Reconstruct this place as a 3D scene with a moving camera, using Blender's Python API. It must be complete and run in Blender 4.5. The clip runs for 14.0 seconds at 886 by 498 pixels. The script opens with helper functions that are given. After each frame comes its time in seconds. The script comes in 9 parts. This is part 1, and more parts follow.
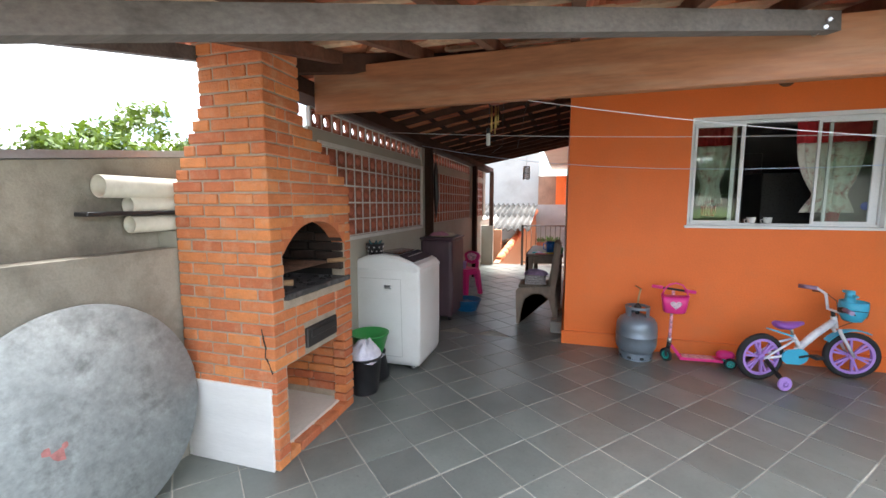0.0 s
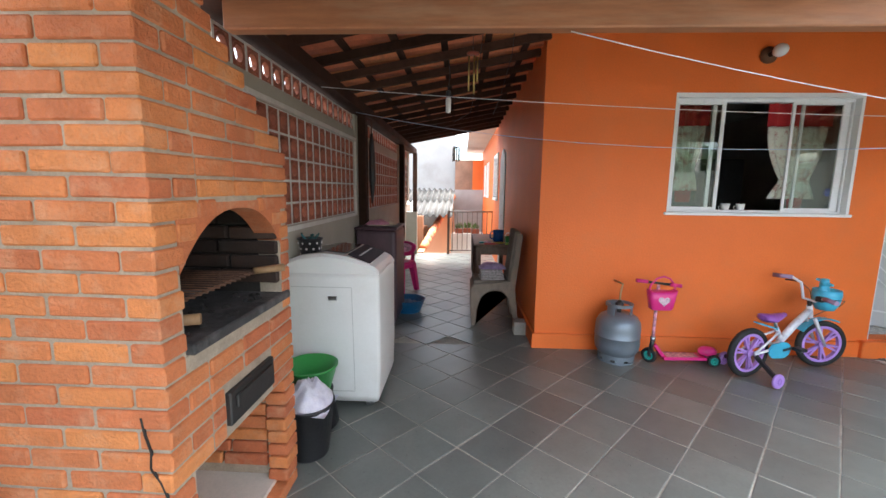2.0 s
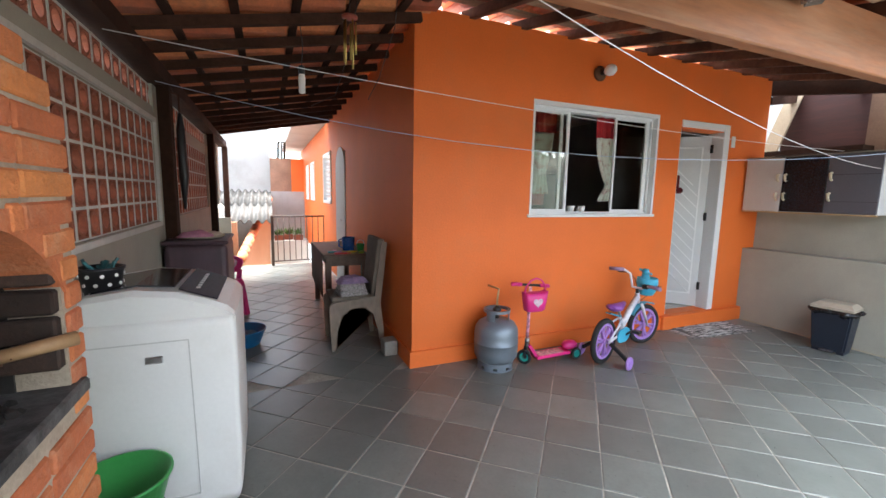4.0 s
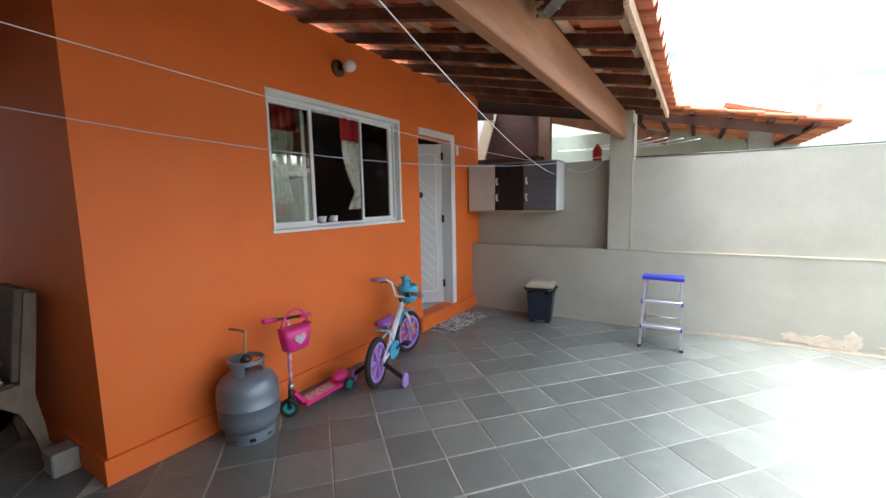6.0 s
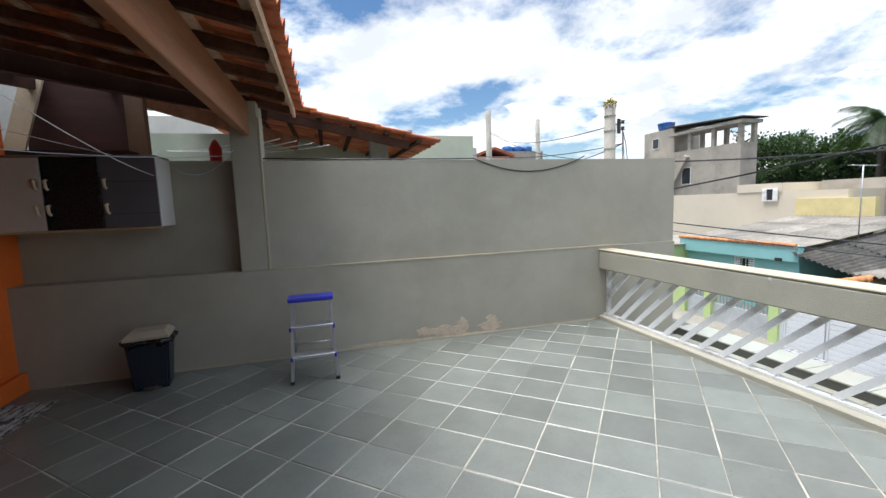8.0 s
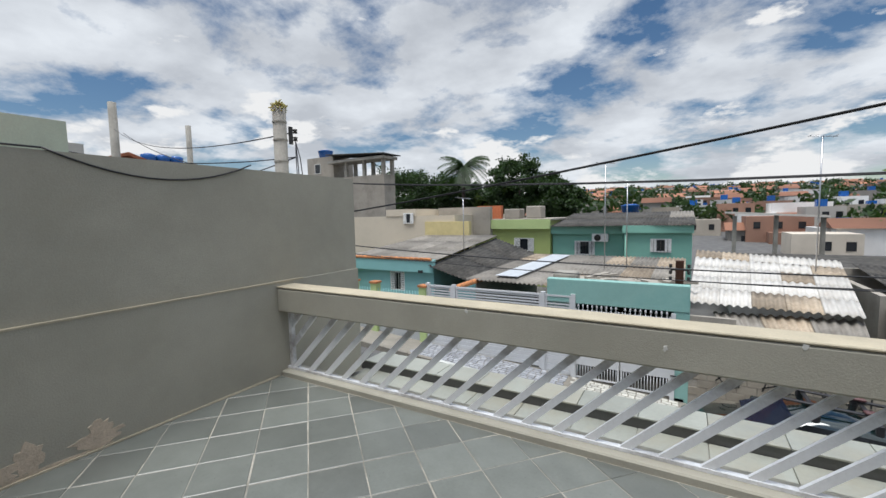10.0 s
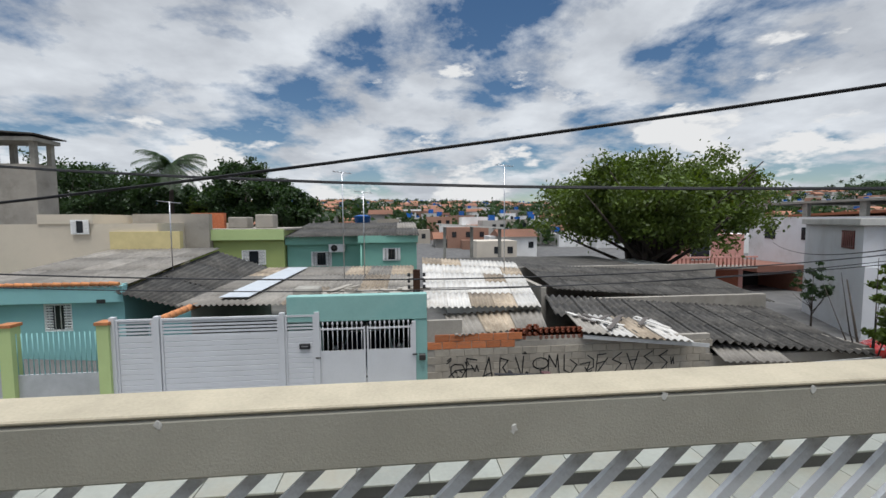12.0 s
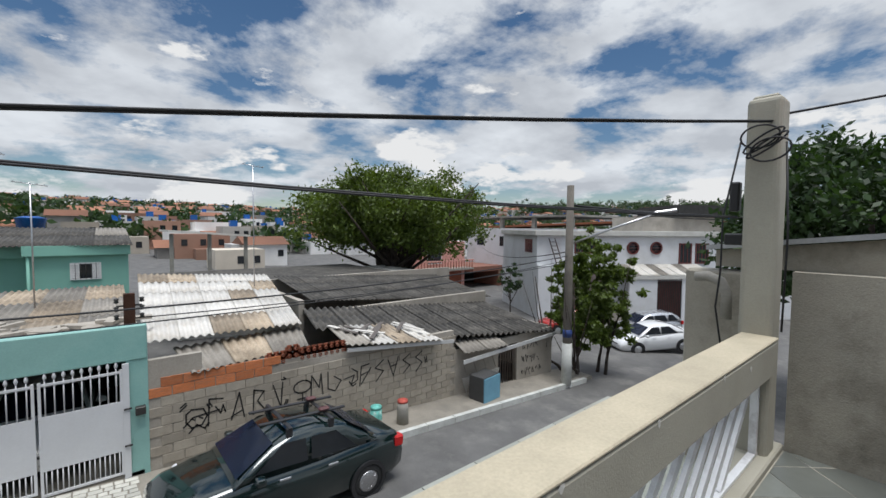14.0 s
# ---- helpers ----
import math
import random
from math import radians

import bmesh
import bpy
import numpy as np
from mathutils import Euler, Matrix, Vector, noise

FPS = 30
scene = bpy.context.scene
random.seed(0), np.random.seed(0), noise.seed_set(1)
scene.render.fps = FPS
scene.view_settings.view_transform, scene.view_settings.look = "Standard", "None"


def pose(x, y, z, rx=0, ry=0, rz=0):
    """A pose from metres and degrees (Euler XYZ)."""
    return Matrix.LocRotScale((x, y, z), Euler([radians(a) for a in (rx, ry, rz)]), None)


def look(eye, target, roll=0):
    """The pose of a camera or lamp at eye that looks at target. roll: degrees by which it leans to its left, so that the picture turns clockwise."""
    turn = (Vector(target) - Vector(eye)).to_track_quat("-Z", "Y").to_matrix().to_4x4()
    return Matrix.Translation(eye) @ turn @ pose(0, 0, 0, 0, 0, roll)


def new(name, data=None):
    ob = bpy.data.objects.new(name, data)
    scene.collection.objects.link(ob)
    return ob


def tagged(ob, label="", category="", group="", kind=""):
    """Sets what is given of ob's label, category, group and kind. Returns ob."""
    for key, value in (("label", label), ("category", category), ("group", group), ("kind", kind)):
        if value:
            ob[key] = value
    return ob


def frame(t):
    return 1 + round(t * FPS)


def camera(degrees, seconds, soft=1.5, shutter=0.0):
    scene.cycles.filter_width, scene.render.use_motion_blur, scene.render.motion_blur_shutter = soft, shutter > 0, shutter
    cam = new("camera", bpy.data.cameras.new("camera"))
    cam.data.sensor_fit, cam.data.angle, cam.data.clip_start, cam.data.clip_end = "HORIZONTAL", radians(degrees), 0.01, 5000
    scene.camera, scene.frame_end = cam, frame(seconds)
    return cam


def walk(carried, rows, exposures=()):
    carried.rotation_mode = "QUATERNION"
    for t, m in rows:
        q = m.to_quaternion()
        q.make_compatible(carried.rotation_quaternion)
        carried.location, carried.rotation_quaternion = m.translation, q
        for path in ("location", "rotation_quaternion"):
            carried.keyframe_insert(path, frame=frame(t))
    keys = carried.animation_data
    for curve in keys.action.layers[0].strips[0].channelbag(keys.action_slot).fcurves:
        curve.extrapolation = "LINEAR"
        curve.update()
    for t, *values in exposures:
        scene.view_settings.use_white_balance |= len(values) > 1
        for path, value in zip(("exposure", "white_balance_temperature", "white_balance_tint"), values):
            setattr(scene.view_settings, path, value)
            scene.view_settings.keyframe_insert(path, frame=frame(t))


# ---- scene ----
cam = camera(94.4, 14.0)
PATH = [
    (0, (-0.023, -4.34, 1.445), (-0.589, -2.434, 1.223), -0.0),
    (0.5, (-0.096, -4.2, 1.446), (-0.629, -2.288, 1.2), 0.1),
    (1, (-0.223, -3.982, 1.444), (-0.696, -2.054, 1.201), 0.4),
    (1.5, (-0.435, -3.802, 1.409), (-0.758, -1.844, 1.165), 0.8),
    (2, (-0.672, -3.6, 1.41), (-0.761, -1.623, 1.121), 0.7),
    (2.5, (-0.827, -3.387, 1.39), (-0.723, -1.412, 1.088), 0.8),
    (4.8, (-1.055, -2.834, 1.41), (0.068, -1.198, 1.162), 0.6),
    (5, (-1.005, -2.776, 1.413), (0.193, -1.194, 1.165), 0.4),
    (5.5, (-0.887, -2.658, 1.417), (0.541, -1.277, 1.181), -0.2),
    (6, (-0.77, -2.527, 1.424), (0.922, -1.487, 1.19), -1.1),
    (6.5, (-0.61, -2.457, 1.41), (1.265, -1.799, 1.182), -1.8),
    (7, (-0.401, -2.447, 1.398), (1.563, -2.155, 1.162), -1.9),
    (7.5, (-0.174, -2.46, 1.392), (1.811, -2.548, 1.165), -1.8),
    (8, (0.091, -2.479, 1.38), (2.008, -3.008, 1.165), -2.1),
    (8.5, (0.338, -2.561, 1.376), (2.096, -3.493, 1.164), -2.6),
    (8.7, (0.42, -2.602, 1.374), (2.094, -3.677, 1.175), -2.5),
    (10.8, (1.256, -3.501, 1.424), (1.821, -5.414, 1.277), -0.4),
    (11, (1.303, -3.618, 1.423), (1.754, -5.561, 1.283), -0.3),
    (11.5, (1.387, -3.834, 1.41), (1.516, -5.826, 1.275), -0.4),
    (12, (1.427, -4.08, 1.415), (1.227, -6.065, 1.281), -0.4),
    (12.5, (1.402, -4.35, 1.411), (0.915, -6.286, 1.29), -0.2),
    (13, (1.378, -4.567, 1.418), (0.613, -6.412, 1.313), 0.4),
    (13.5, (1.392, -4.733, 1.439), (0.349, -6.437, 1.344), 0.7),
    (14, (1.407, -4.82, 1.463), (0.133, -6.358, 1.365), 0.5),
]
EXPOSURES = [(0.0, 3.22), (2.5, 3.42), (5.0, 3.52), (5.5, 3.4), (6.0, 3.05), (6.5, 2.6), (7.0, 2.15), (7.5, 1.74), (8.0, 1.32), (9.0, 0.8), (11.0, 0.4), (14.0, 0.42)]
walk(cam, [(t, look(eye, target, roll)) for t, eye, target, roll in PATH], EXPOSURES)

# ---- light ----
SUN_ELEVATION, SUN_TURN = 77, 10
world = bpy.data.worlds.new("sky")
scene.world = world
world.use_nodes = True
wn, wl = world.node_tree.nodes, world.node_tree.links
wn.clear()


def sky_nodes():
    out = wn.new("ShaderNodeOutputWorld")
    bg = wn.new("ShaderNodeBackground")
    bg.inputs["Strength"].default_value = 0.085
    sky = wn.new("ShaderNodeTexSky")
    sky.sky_type = "NISHITA"
    sky.sun_disc = False
    sky.sun_elevation, sky.sun_rotation = radians(SUN_ELEVATION), radians(SUN_TURN)
    sky.dust_density, sky.air_density = 0.15, 1.0
    where = wn.new("ShaderNodeTexCoord")
    split = wn.new("ShaderNodeSeparateXYZ")
    wl.new(where.outputs["Generated"], split.inputs[0])
    lift = wn.new("ShaderNodeMath")
    lift.operation = "MAXIMUM"
    wl.new(split.outputs["Z"], lift.inputs[0])
    lift.inputs[1].default_value = 0.0
    plus = wn.new("ShaderNodeMath")
    plus.operation = "ADD"
    wl.new(lift.outputs[0], plus.inputs[0])
    plus.inputs[1].default_value = 0.24
    flat = wn.new("ShaderNodeCombineXYZ")
    for axis in ("X", "Y"):
        div = wn.new("ShaderNodeMath")
        div.operation = "DIVIDE"
        wl.new(split.outputs[axis], div.inputs[0])
        wl.new(plus.outputs[0], div.inputs[1])
        wl.new(div.outputs[0], flat.inputs[axis])
    big = wn.new("ShaderNodeTexNoise")
    big.inputs["Scale"].default_value, big.inputs["Detail"].default_value = 1.7, 12
    big.inputs["Roughness"].default_value, big.inputs["Distortion"].default_value = 0.6, 0.12
    wl.new(flat.outputs[0], big.inputs["Vector"])
    cover = wn.new("ShaderNodeValToRGB")
    cover.color_ramp.elements[0].position, cover.color_ramp.elements[1].position = 0.41, 0.525
    wl.new(big.outputs["Fac"], cover.inputs[0])
    thick = wn.new("ShaderNodeTexNoise")
    thick.inputs["Scale"].default_value, thick.inputs["Detail"].default_value = 2.1, 7
    thick.inputs["Roughness"].default_value = 0.55
    wl.new(flat.outputs[0], thick.inputs["Vector"])
    tone = wn.new("ShaderNodeValToRGB")
    tone.color_ramp.elements[0].position, tone.color_ramp.elements[1].position = 0.35, 0.62
    tone.color_ramp.elements[0].color = (7.7, 8.15, 8.7, 1)
    tone.color_ramp.elements[1].color = (5.0, 5.35, 5.9, 1)
    wl.new(thick.outputs["Fac"], tone.inputs[0])
    mix = wn.new("ShaderNodeMixRGB")
    wl.new(cover.outputs[0], mix.inputs[0])
    deep = wn.new("ShaderNodeHueSaturation")
    deep.inputs["Saturation"].default_value, deep.inputs["Value"].default_value = 1.2, 0.78
    wl.new(sky.outputs[0], deep.inputs["Color"])
    wl.new(deep.outputs[0], mix.inputs[1])
    wl.new(tone.outputs[0], mix.inputs[2])
    # heaped white clouds low over the horizon
    low = wn.new("ShaderNodeMapping")
    low.inputs["Scale"].default_value = (1, 1, 2.6)
    wl.new(where.outputs["Generated"], low.inputs[0])
    heap = wn.new("ShaderNodeTexNoise")
    heap.inputs["Scale"].default_value, heap.inputs["Detail"].default_value, heap.inputs["Roughness"].default_value = 4.2, 9, 0.58
    wl.new(low.outputs[0], heap.inputs["Vector"])
    band = wn.new("ShaderNodeMapRange")
    band.inputs["From Min"].default_value, band.inputs["From Max"].default_value = 0.02, 0.34
    band.inputs["To Min"].default_value, band.inputs["To Max"].default_value = 0.08, -0.10
    wl.new(split.outputs["Z"], band.inputs[0])
    lifted = wn.new("ShaderNodeMath")
    lifted.operation = "ADD"
    wl.new(heap.outputs["Fac"], lifted.inputs[0])
    wl.new(band.outputs[0], lifted.inputs[1])
    puff = wn.new("ShaderNodeValToRGB")
    puff.color_ramp.elements[0].position, puff.color_ramp.elements[1].position = 0.555, 0.60
    wl.new(lifted.outputs[0], puff.inputs[0])
    heaped = wn.new("ShaderNodeMixRGB")
    wl.new(puff.outputs[0], heaped.inputs[0])
    wl.new(mix.outputs[0], heaped.inputs[1])
    heaped.inputs[2].default_value = (8.4, 8.5, 8.6, 1)
    glow = wn.new("ShaderNodeMapRange")
    glow.interpolation_type = "SMOOTHSTEP"
    glow.inputs["From Min"].default_value, glow.inputs["From Max"].default_value = 0.45, 1.0
    glow.inputs["To Min"].default_value, glow.inputs["To Max"].default_value = 0.84, 2.1
    wl.new(split.outputs["Z"], glow.inputs[0])
    veil = wn.new("ShaderNodeVectorMath")
    veil.operation = "SCALE"
    wl.new(heaped.outputs[0], veil.inputs[0])
    wl.new(glow.outputs[0], veil.inputs["Scale"])
    wl.new(veil.outputs[0], bg.inputs["Color"])
    wl.new(bg.outputs[0], out.inputs[0])


sky_nodes()
sun_data = bpy.data.lights.new("sun", "SUN")
sun_data.energy, sun_data.angle, sun_data.color = 2.3, radians(28), (1, 0.985, 0.965)
sun = new("sun", sun_data)
sun_way = Vector((math.sin(radians(SUN_TURN)) * math.cos(radians(SUN_ELEVATION)), math.cos(radians(SUN_TURN)) * math.cos(radians(SUN_ELEVATION)), math.sin(radians(SUN_ELEVATION))))
sun.matrix_basis = look(sun_way * 60, (0, 0, 0))


# ---- materials ----
def paint(name, colour, rough=0.6, metal=0.0, var=0.12, scale=3.0, grain=60.0, bump=0.15, stain=None, rand=0.0, stretch=(1, 1, 1), spec=0.5, hue=0.0, coat=0.0, island=0.0):
    """A surface of one base colour with slow and fine variation, stains (colour, amount, scale), relief and a change from piece to piece."""
    m = bpy.data.materials.new(name)
    m.use_nodes = True
    n, l = m.node_tree.nodes, m.node_tree.links
    b = n["Principled BSDF"]
    b.inputs["Metallic"].default_value, b.inputs["Specular IOR Level"].default_value = metal, spec
    b.inputs["Coat Weight"].default_value = coat
    tc = n.new("ShaderNodeTexCoord")
    mp = n.new("ShaderNodeMapping")
    mp.inputs["Scale"].default_value = stretch
    l.new(tc.outputs["Object"], mp.inputs[0])
    vec = mp.outputs[0]
    info = None
    if rand or hue:
        info = n.new("ShaderNodeObjectInfo")
        add = n.new("ShaderNodeVectorMath")
        add.operation = "MULTIPLY_ADD"
        l.new(info.outputs["Random"], add.inputs[0])
        add.inputs[1].default_value = (37, 53, 71)
        l.new(vec, add.inputs[2])
        vec = add.outputs[0]

    def tex(s, detail=5, r=0.6):
        t = n.new("ShaderNodeTexNoise")
        t.inputs["Scale"].default_value, t.inputs["Detail"].default_value, t.inputs["Roughness"].default_value = s, detail, r
        l.new(vec, t.inputs["Vector"])
        return t.outputs["Fac"]

    def ramp(src, lo, hi, a, c):
        r = n.new("ShaderNodeMapRange")
        r.inputs["From Min"].default_value, r.inputs["From Max"].default_value = lo, hi
        r.inputs["To Min"].default_value, r.inputs["To Max"].default_value = a, c
        l.new(src, r.inputs[0])
        return r.outputs[0]

    slow, fine = tex(scale), tex(grain, 4)
    value = n.new("ShaderNodeMath")
    value.operation = "MULTIPLY"
    l.new(ramp(slow, 0.3, 0.7, 1 - var, 1 + var), value.inputs[0])
    l.new(ramp(fine, 0.3, 0.7, 1 - var * 0.6, 1 + var * 0.6), value.inputs[1])
    val = value.outputs[0]
    if rand or island:
        src = info.outputs["Random"] if rand else n.new("ShaderNodeNewGeometry").outputs["Random Per Island"]
        v2 = n.new("ShaderNodeMath")
        v2.operation = "MULTIPLY"
        k = rand or island
        l.new(val, v2.inputs[0])
        l.new(ramp(src, 0, 1, 1 - k, 1 + k), v2.inputs[1])
        val = v2.outputs[0]
    hsv = n.new("ShaderNodeHueSaturation")
    hsv.inputs["Color"].default_value = (*colour, 1)
    l.new(val, hsv.inputs["Value"])
    if hue:
        l.new(ramp(info.outputs["Random"], 0, 1, 0.5 - hue, 0.5 + hue), hsv.inputs["Hue"])
    col = hsv.outputs[0]
    if stain:
        sc, amount, ss = stain
        mx = n.new("ShaderNodeMixRGB")
        l.new(ramp(tex(ss, 7, 0.68), 0.5, 0.72, 0, amount), mx.inputs[0])
        l.new(col, mx.inputs[1])
        mx.inputs[2].default_value = (*sc, 1)
        col = mx.outputs[0]
    l.new(col, b.inputs["Base Color"])
    l.new(ramp(fine, 0.2, 0.8, max(0.02, rough - 0.08), min(1, rough + 0.08)), b.inputs["Roughness"])
    if bump:
        bp = n.new("ShaderNodeBump")
        bp.inputs["Strength"].default_value, bp.inputs["Distance"].default_value = bump, 0.01
        l.new(fine, bp.inputs["Height"])
        l.new(bp.outputs[0], b.inputs["Normal"])
    return m


def glass(name, colour=(1, 1, 1), rough=0.0):
    m = bpy.data.materials.new(name)
    m.use_nodes = True
    n, l = m.node_tree.nodes, m.node_tree.links
    n.clear()
    out, tr, gl, mx, fr = (n.new("ShaderNode" + k) for k in ("OutputMaterial", "BsdfTransparent", "BsdfGlossy", "MixShader", "Fresnel"))
    tr.inputs[0].default_value = (*colour, 1)
    gl.inputs["Roughness"].default_value = rough
    fr.inputs[0].default_value = 1.5
    l.new(fr.outputs[0], mx.inputs[0])
    l.new(tr.outputs[0], mx.inputs[1])
    l.new(gl.outputs[0], mx.inputs[2])
    l.new(mx.outputs[0], out.inputs[0])
    return m


orange = paint("orange_paint", (0.80, 0.165, 0.024), 0.6, var=0.07, scale=1.2, grain=70, bump=0.3, stain=((0.62, 0.19, 0.06), 0.4, 1.3))
grey_plaster = paint("grey_plaster", (0.365, 0.347, 0.285), 0.8, var=0.10, scale=1.4, grain=110, bump=0.2, stain=((0.29, 0.275, 0.215), 0.55, 1.1))
cream_edge = paint("cream_edge", (0.42, 0.37, 0.27), 0.8, var=0.15, scale=3, grain=80, bump=0.2)
white_paint = paint("white_paint", (0.78, 0.78, 0.76), 0.4, var=0.04, scale=2, grain=50, bump=0.03)
white_plaster = paint("white_plaster", (0.54, 0.53, 0.49), 0.8, var=0.10, scale=1.2, grain=60, bump=0.2, stain=((0.40, 0.38, 0.33), 0.5, 0.8))
alu = paint("white_aluminium", (0.75, 0.76, 0.76), 0.3, var=0.03, bump=0.0)
slate = paint("slate", (0.142, 0.152, 0.137), 0.33, var=0.12, scale=4.5, grain=55, bump=0.0, rand=0.17, hue=0.015, spec=0.6)
slate_rest = paint("slate_joined", (0.142, 0.152, 0.137), 0.33, var=0.12, scale=4.5, grain=55, bump=0.0, island=0.2, spec=0.6)
grout = paint("grout", (0.38, 0.355, 0.30), 0.85, var=0.3, scale=6, grain=90, bump=0.3, stain=((0.09, 0.09, 0.075), 0.85, 1.3))
brick_mat = paint("brick", (0.55, 0.175, 0.062), 0.85, var=0.14, scale=9, grain=90, bump=0.8, rand=0.17, hue=0.008, stain=((0.60, 0.33, 0.19), 0.55, 10))
mortar = paint("mortar", (0.38, 0.31, 0.235), 0.9, var=0.2, scale=10, grain=110, bump=0.4)
soot = paint("soot", (0.018, 0.016, 0.014), 0.95, var=0.4, scale=8, grain=70, bump=0.4)
sooty_brick = paint("sooty_brick", (0.035, 0.018, 0.012), 0.9, var=0.4, scale=7, grain=70, bump=0.4, rand=0.4, stain=((0.02, 0.018, 0.016), 0.9, 5))
beam_wood = paint("beam_wood", (0.29, 0.118, 0.052), 0.55, var=0.3, scale=2.2, grain=26, bump=0.15, stretch=(0.25, 2, 2), stain=((0.42, 0.27, 0.17), 0.55, 2.6))
grey_wood = paint("weathered_wood", (0.12, 0.105, 0.095), 0.85, var=0.4, scale=3, grain=30, bump=0.3, stretch=(0.3, 2, 2), stain=((0.05, 0.04, 0.035), 0.6, 3))
rafter_wood = paint("brown_rafter_wood", (0.115, 0.052, 0.032), 0.85, var=0.35, scale=3, grain=28, bump=0.25, rand=0.35, stain=((0.20, 0.12, 0.08), 0.5, 3), spec=0.2)
dark_wood = paint("dark_rafter_wood", (0.05, 0.024, 0.016), 0.9, var=0.3, scale=3, grain=28, bump=0.25, rand=0.3, spec=0.15)
batten_wood = paint("batten_wood", (0.42, 0.28, 0.18), 0.85, var=0.3, scale=4, grain=30, bump=0.25, rand=0.35)
tile_red = paint("roof_tile", (0.55, 0.165, 0.07), 0.8, var=0.22, scale=5, grain=50, bump=0.3, rand=0.25, hue=0.01, stain=((0.18, 0.10, 0.07), 0.55, 4))
tile_far = paint("roof_tile_joined", (0.36, 0.12, 0.055), 0.8, var=0.22, scale=5, grain=50, bump=0.3, island=0.25, stain=((0.16, 0.10, 0.075), 0.6, 2.5))
concrete = paint("concrete", (0.30, 0.285, 0.25), 0.85, var=0.18, scale=1.6, grain=45, bump=0.35, stain=((0.14, 0.13, 0.11), 0.6, 0.9))
black_plastic = paint("black_plastic", (0.02, 0.02, 0.022), 0.4, var=0.15, bump=0.05)
steel = paint("steel", (0.55, 0.55, 0.56), 0.3, metal=1.0, var=0.08, bump=0.03)
dark_metal = paint("dark_metal", (0.06, 0.058, 0.055), 0.5, metal=0.6, var=0.2, bump=0.1)
# grey with the unlit room's dimness put into its colour
room_shade = paint("room_shade_grey", (0.30, 0.28, 0.26), 0.8, var=0.08, bump=0.05)
pane = glass("window_glass", (0.92, 0.95, 0.93))


# ---- building blocks ----
def box(bm, x0, x1, y0, y1, z0, z1, bevel=0.0, segments=1):
    x0, x1, y0, y1, z0, z1 = min(x0, x1), max(x0, x1), min(y0, y1), max(y0, y1), min(z0, z1), max(z0, z1)
    v = [bm.verts.new((x, y, z)) for x in (x0, x1) for y in (y0, y1) for z in (z0, z1)]
    f = [bm.faces.new([v[i] for i in q]) for q in ((0, 1, 3, 2), (4, 6, 7, 5), (0, 4, 5, 1), (2, 3, 7, 6), (0, 2, 6, 4), (1, 5, 7, 3))]
    if bevel > 0:
        edges = list({e for q in f for e in q.edges})
        bmesh.ops.bevel(bm, geom=edges, offset=bevel, segments=segments, affect="EDGES", profile=0.5)
    return bm


def slab(bm, p, q, w, h, up=(0, 0, 1)):
    """A bar from p to q, w wide and h high, its top turned towards up."""
    p, q = Vector(p), Vector(q)
    d = (q - p).normalized()
    s = d.cross(Vector(up)).normalized()
    u = s.cross(d)
    v = []
    for c in (p, q):
        for a, b in ((-1, -1), (1, -1), (1, 1), (-1, 1)):
            v.append(bm.verts.new(c + s * (a * w / 2) + u * (b * h / 2)))
    for f in ((3, 2, 1, 0), (4, 5, 6, 7), (0, 1, 5, 4), (1, 2, 6, 5), (2, 3, 7, 6), (3, 0, 4, 7)):
        bm.faces.new([v[i] for i in f])
    return bm


def rings(bm, loops, cap=True, smooth=True, closed=False):
    rows = [[bm.verts.new(c) for c in loop] for loop in loops]
    n = len(rows[0])
    pairs = list(zip(rows, rows[1:])) + ([(rows[-1], rows[0])] if closed else [])
    for a, b in pairs:
        for i in range(n):
            f = bm.faces.new((a[i], a[(i + 1) % n], b[(i + 1) % n], b[i]))
            f.smooth = smooth
    if cap and not closed:
        bm.faces.new(rows[0][::-1])
        bm.faces.new(rows[-1])
    return bm


def tube(bm, points, r, seg=8, cap=True, closed=False):
    """A round bar along points; r is one radius or one a point."""
    pts = [Vector(p) for p in points]
    radii = r if isinstance(r, (list, tuple)) else [r] * len(pts)
    loops, last = [], None
    for i, p in enumerate(pts):
        if closed:
            d = (pts[(i + 1) % len(pts)] - pts[i - 1]).normalized()
        else:
            d = (pts[min(i + 1, len(pts) - 1)] - pts[max(i - 1, 0)]).normalized()
        if last is None:
            last = d.orthogonal().normalized()
        last = (last - d * last.dot(d)).normalized()
        side = d.cross(last)
        loops.append([p + (last * math.cos(a) + side * math.sin(a)) * radii[i] for a in (2 * math.pi * k / seg for k in range(seg))])
    return rings(bm, loops, cap, closed=closed)


def lathe(bm, profile, seg=24, centre=(0, 0, 0), cap=True):
    c = Vector(centre)
    loops = [[c + Vector((r * math.cos(2 * math.pi * k / seg), r * math.sin(2 * math.pi * k / seg), z)) for k in range(seg)] for r, z in profile]
    return rings(bm, loops, cap)


def ring_shape(bm, centre, axis, r_in, r_out, depth, seg=16):
    """A flat ring (a washer) round an axis."""
    c, d = Vector(centre), Vector(axis).normalized()
    a = d.orthogonal().normalized()
    b = d.cross(a)
    loops = []
    for r, h in ((r_in, -depth / 2), (r_out, -depth / 2), (r_out, depth / 2), (r_in, depth / 2)):
        loops.append([c + d * h + (a * math.cos(2 * math.pi * k / seg) + b * math.sin(2 * math.pi * k / seg)) * r for k in range(seg)])
    return rings(bm, loops, closed=True, smooth=False)


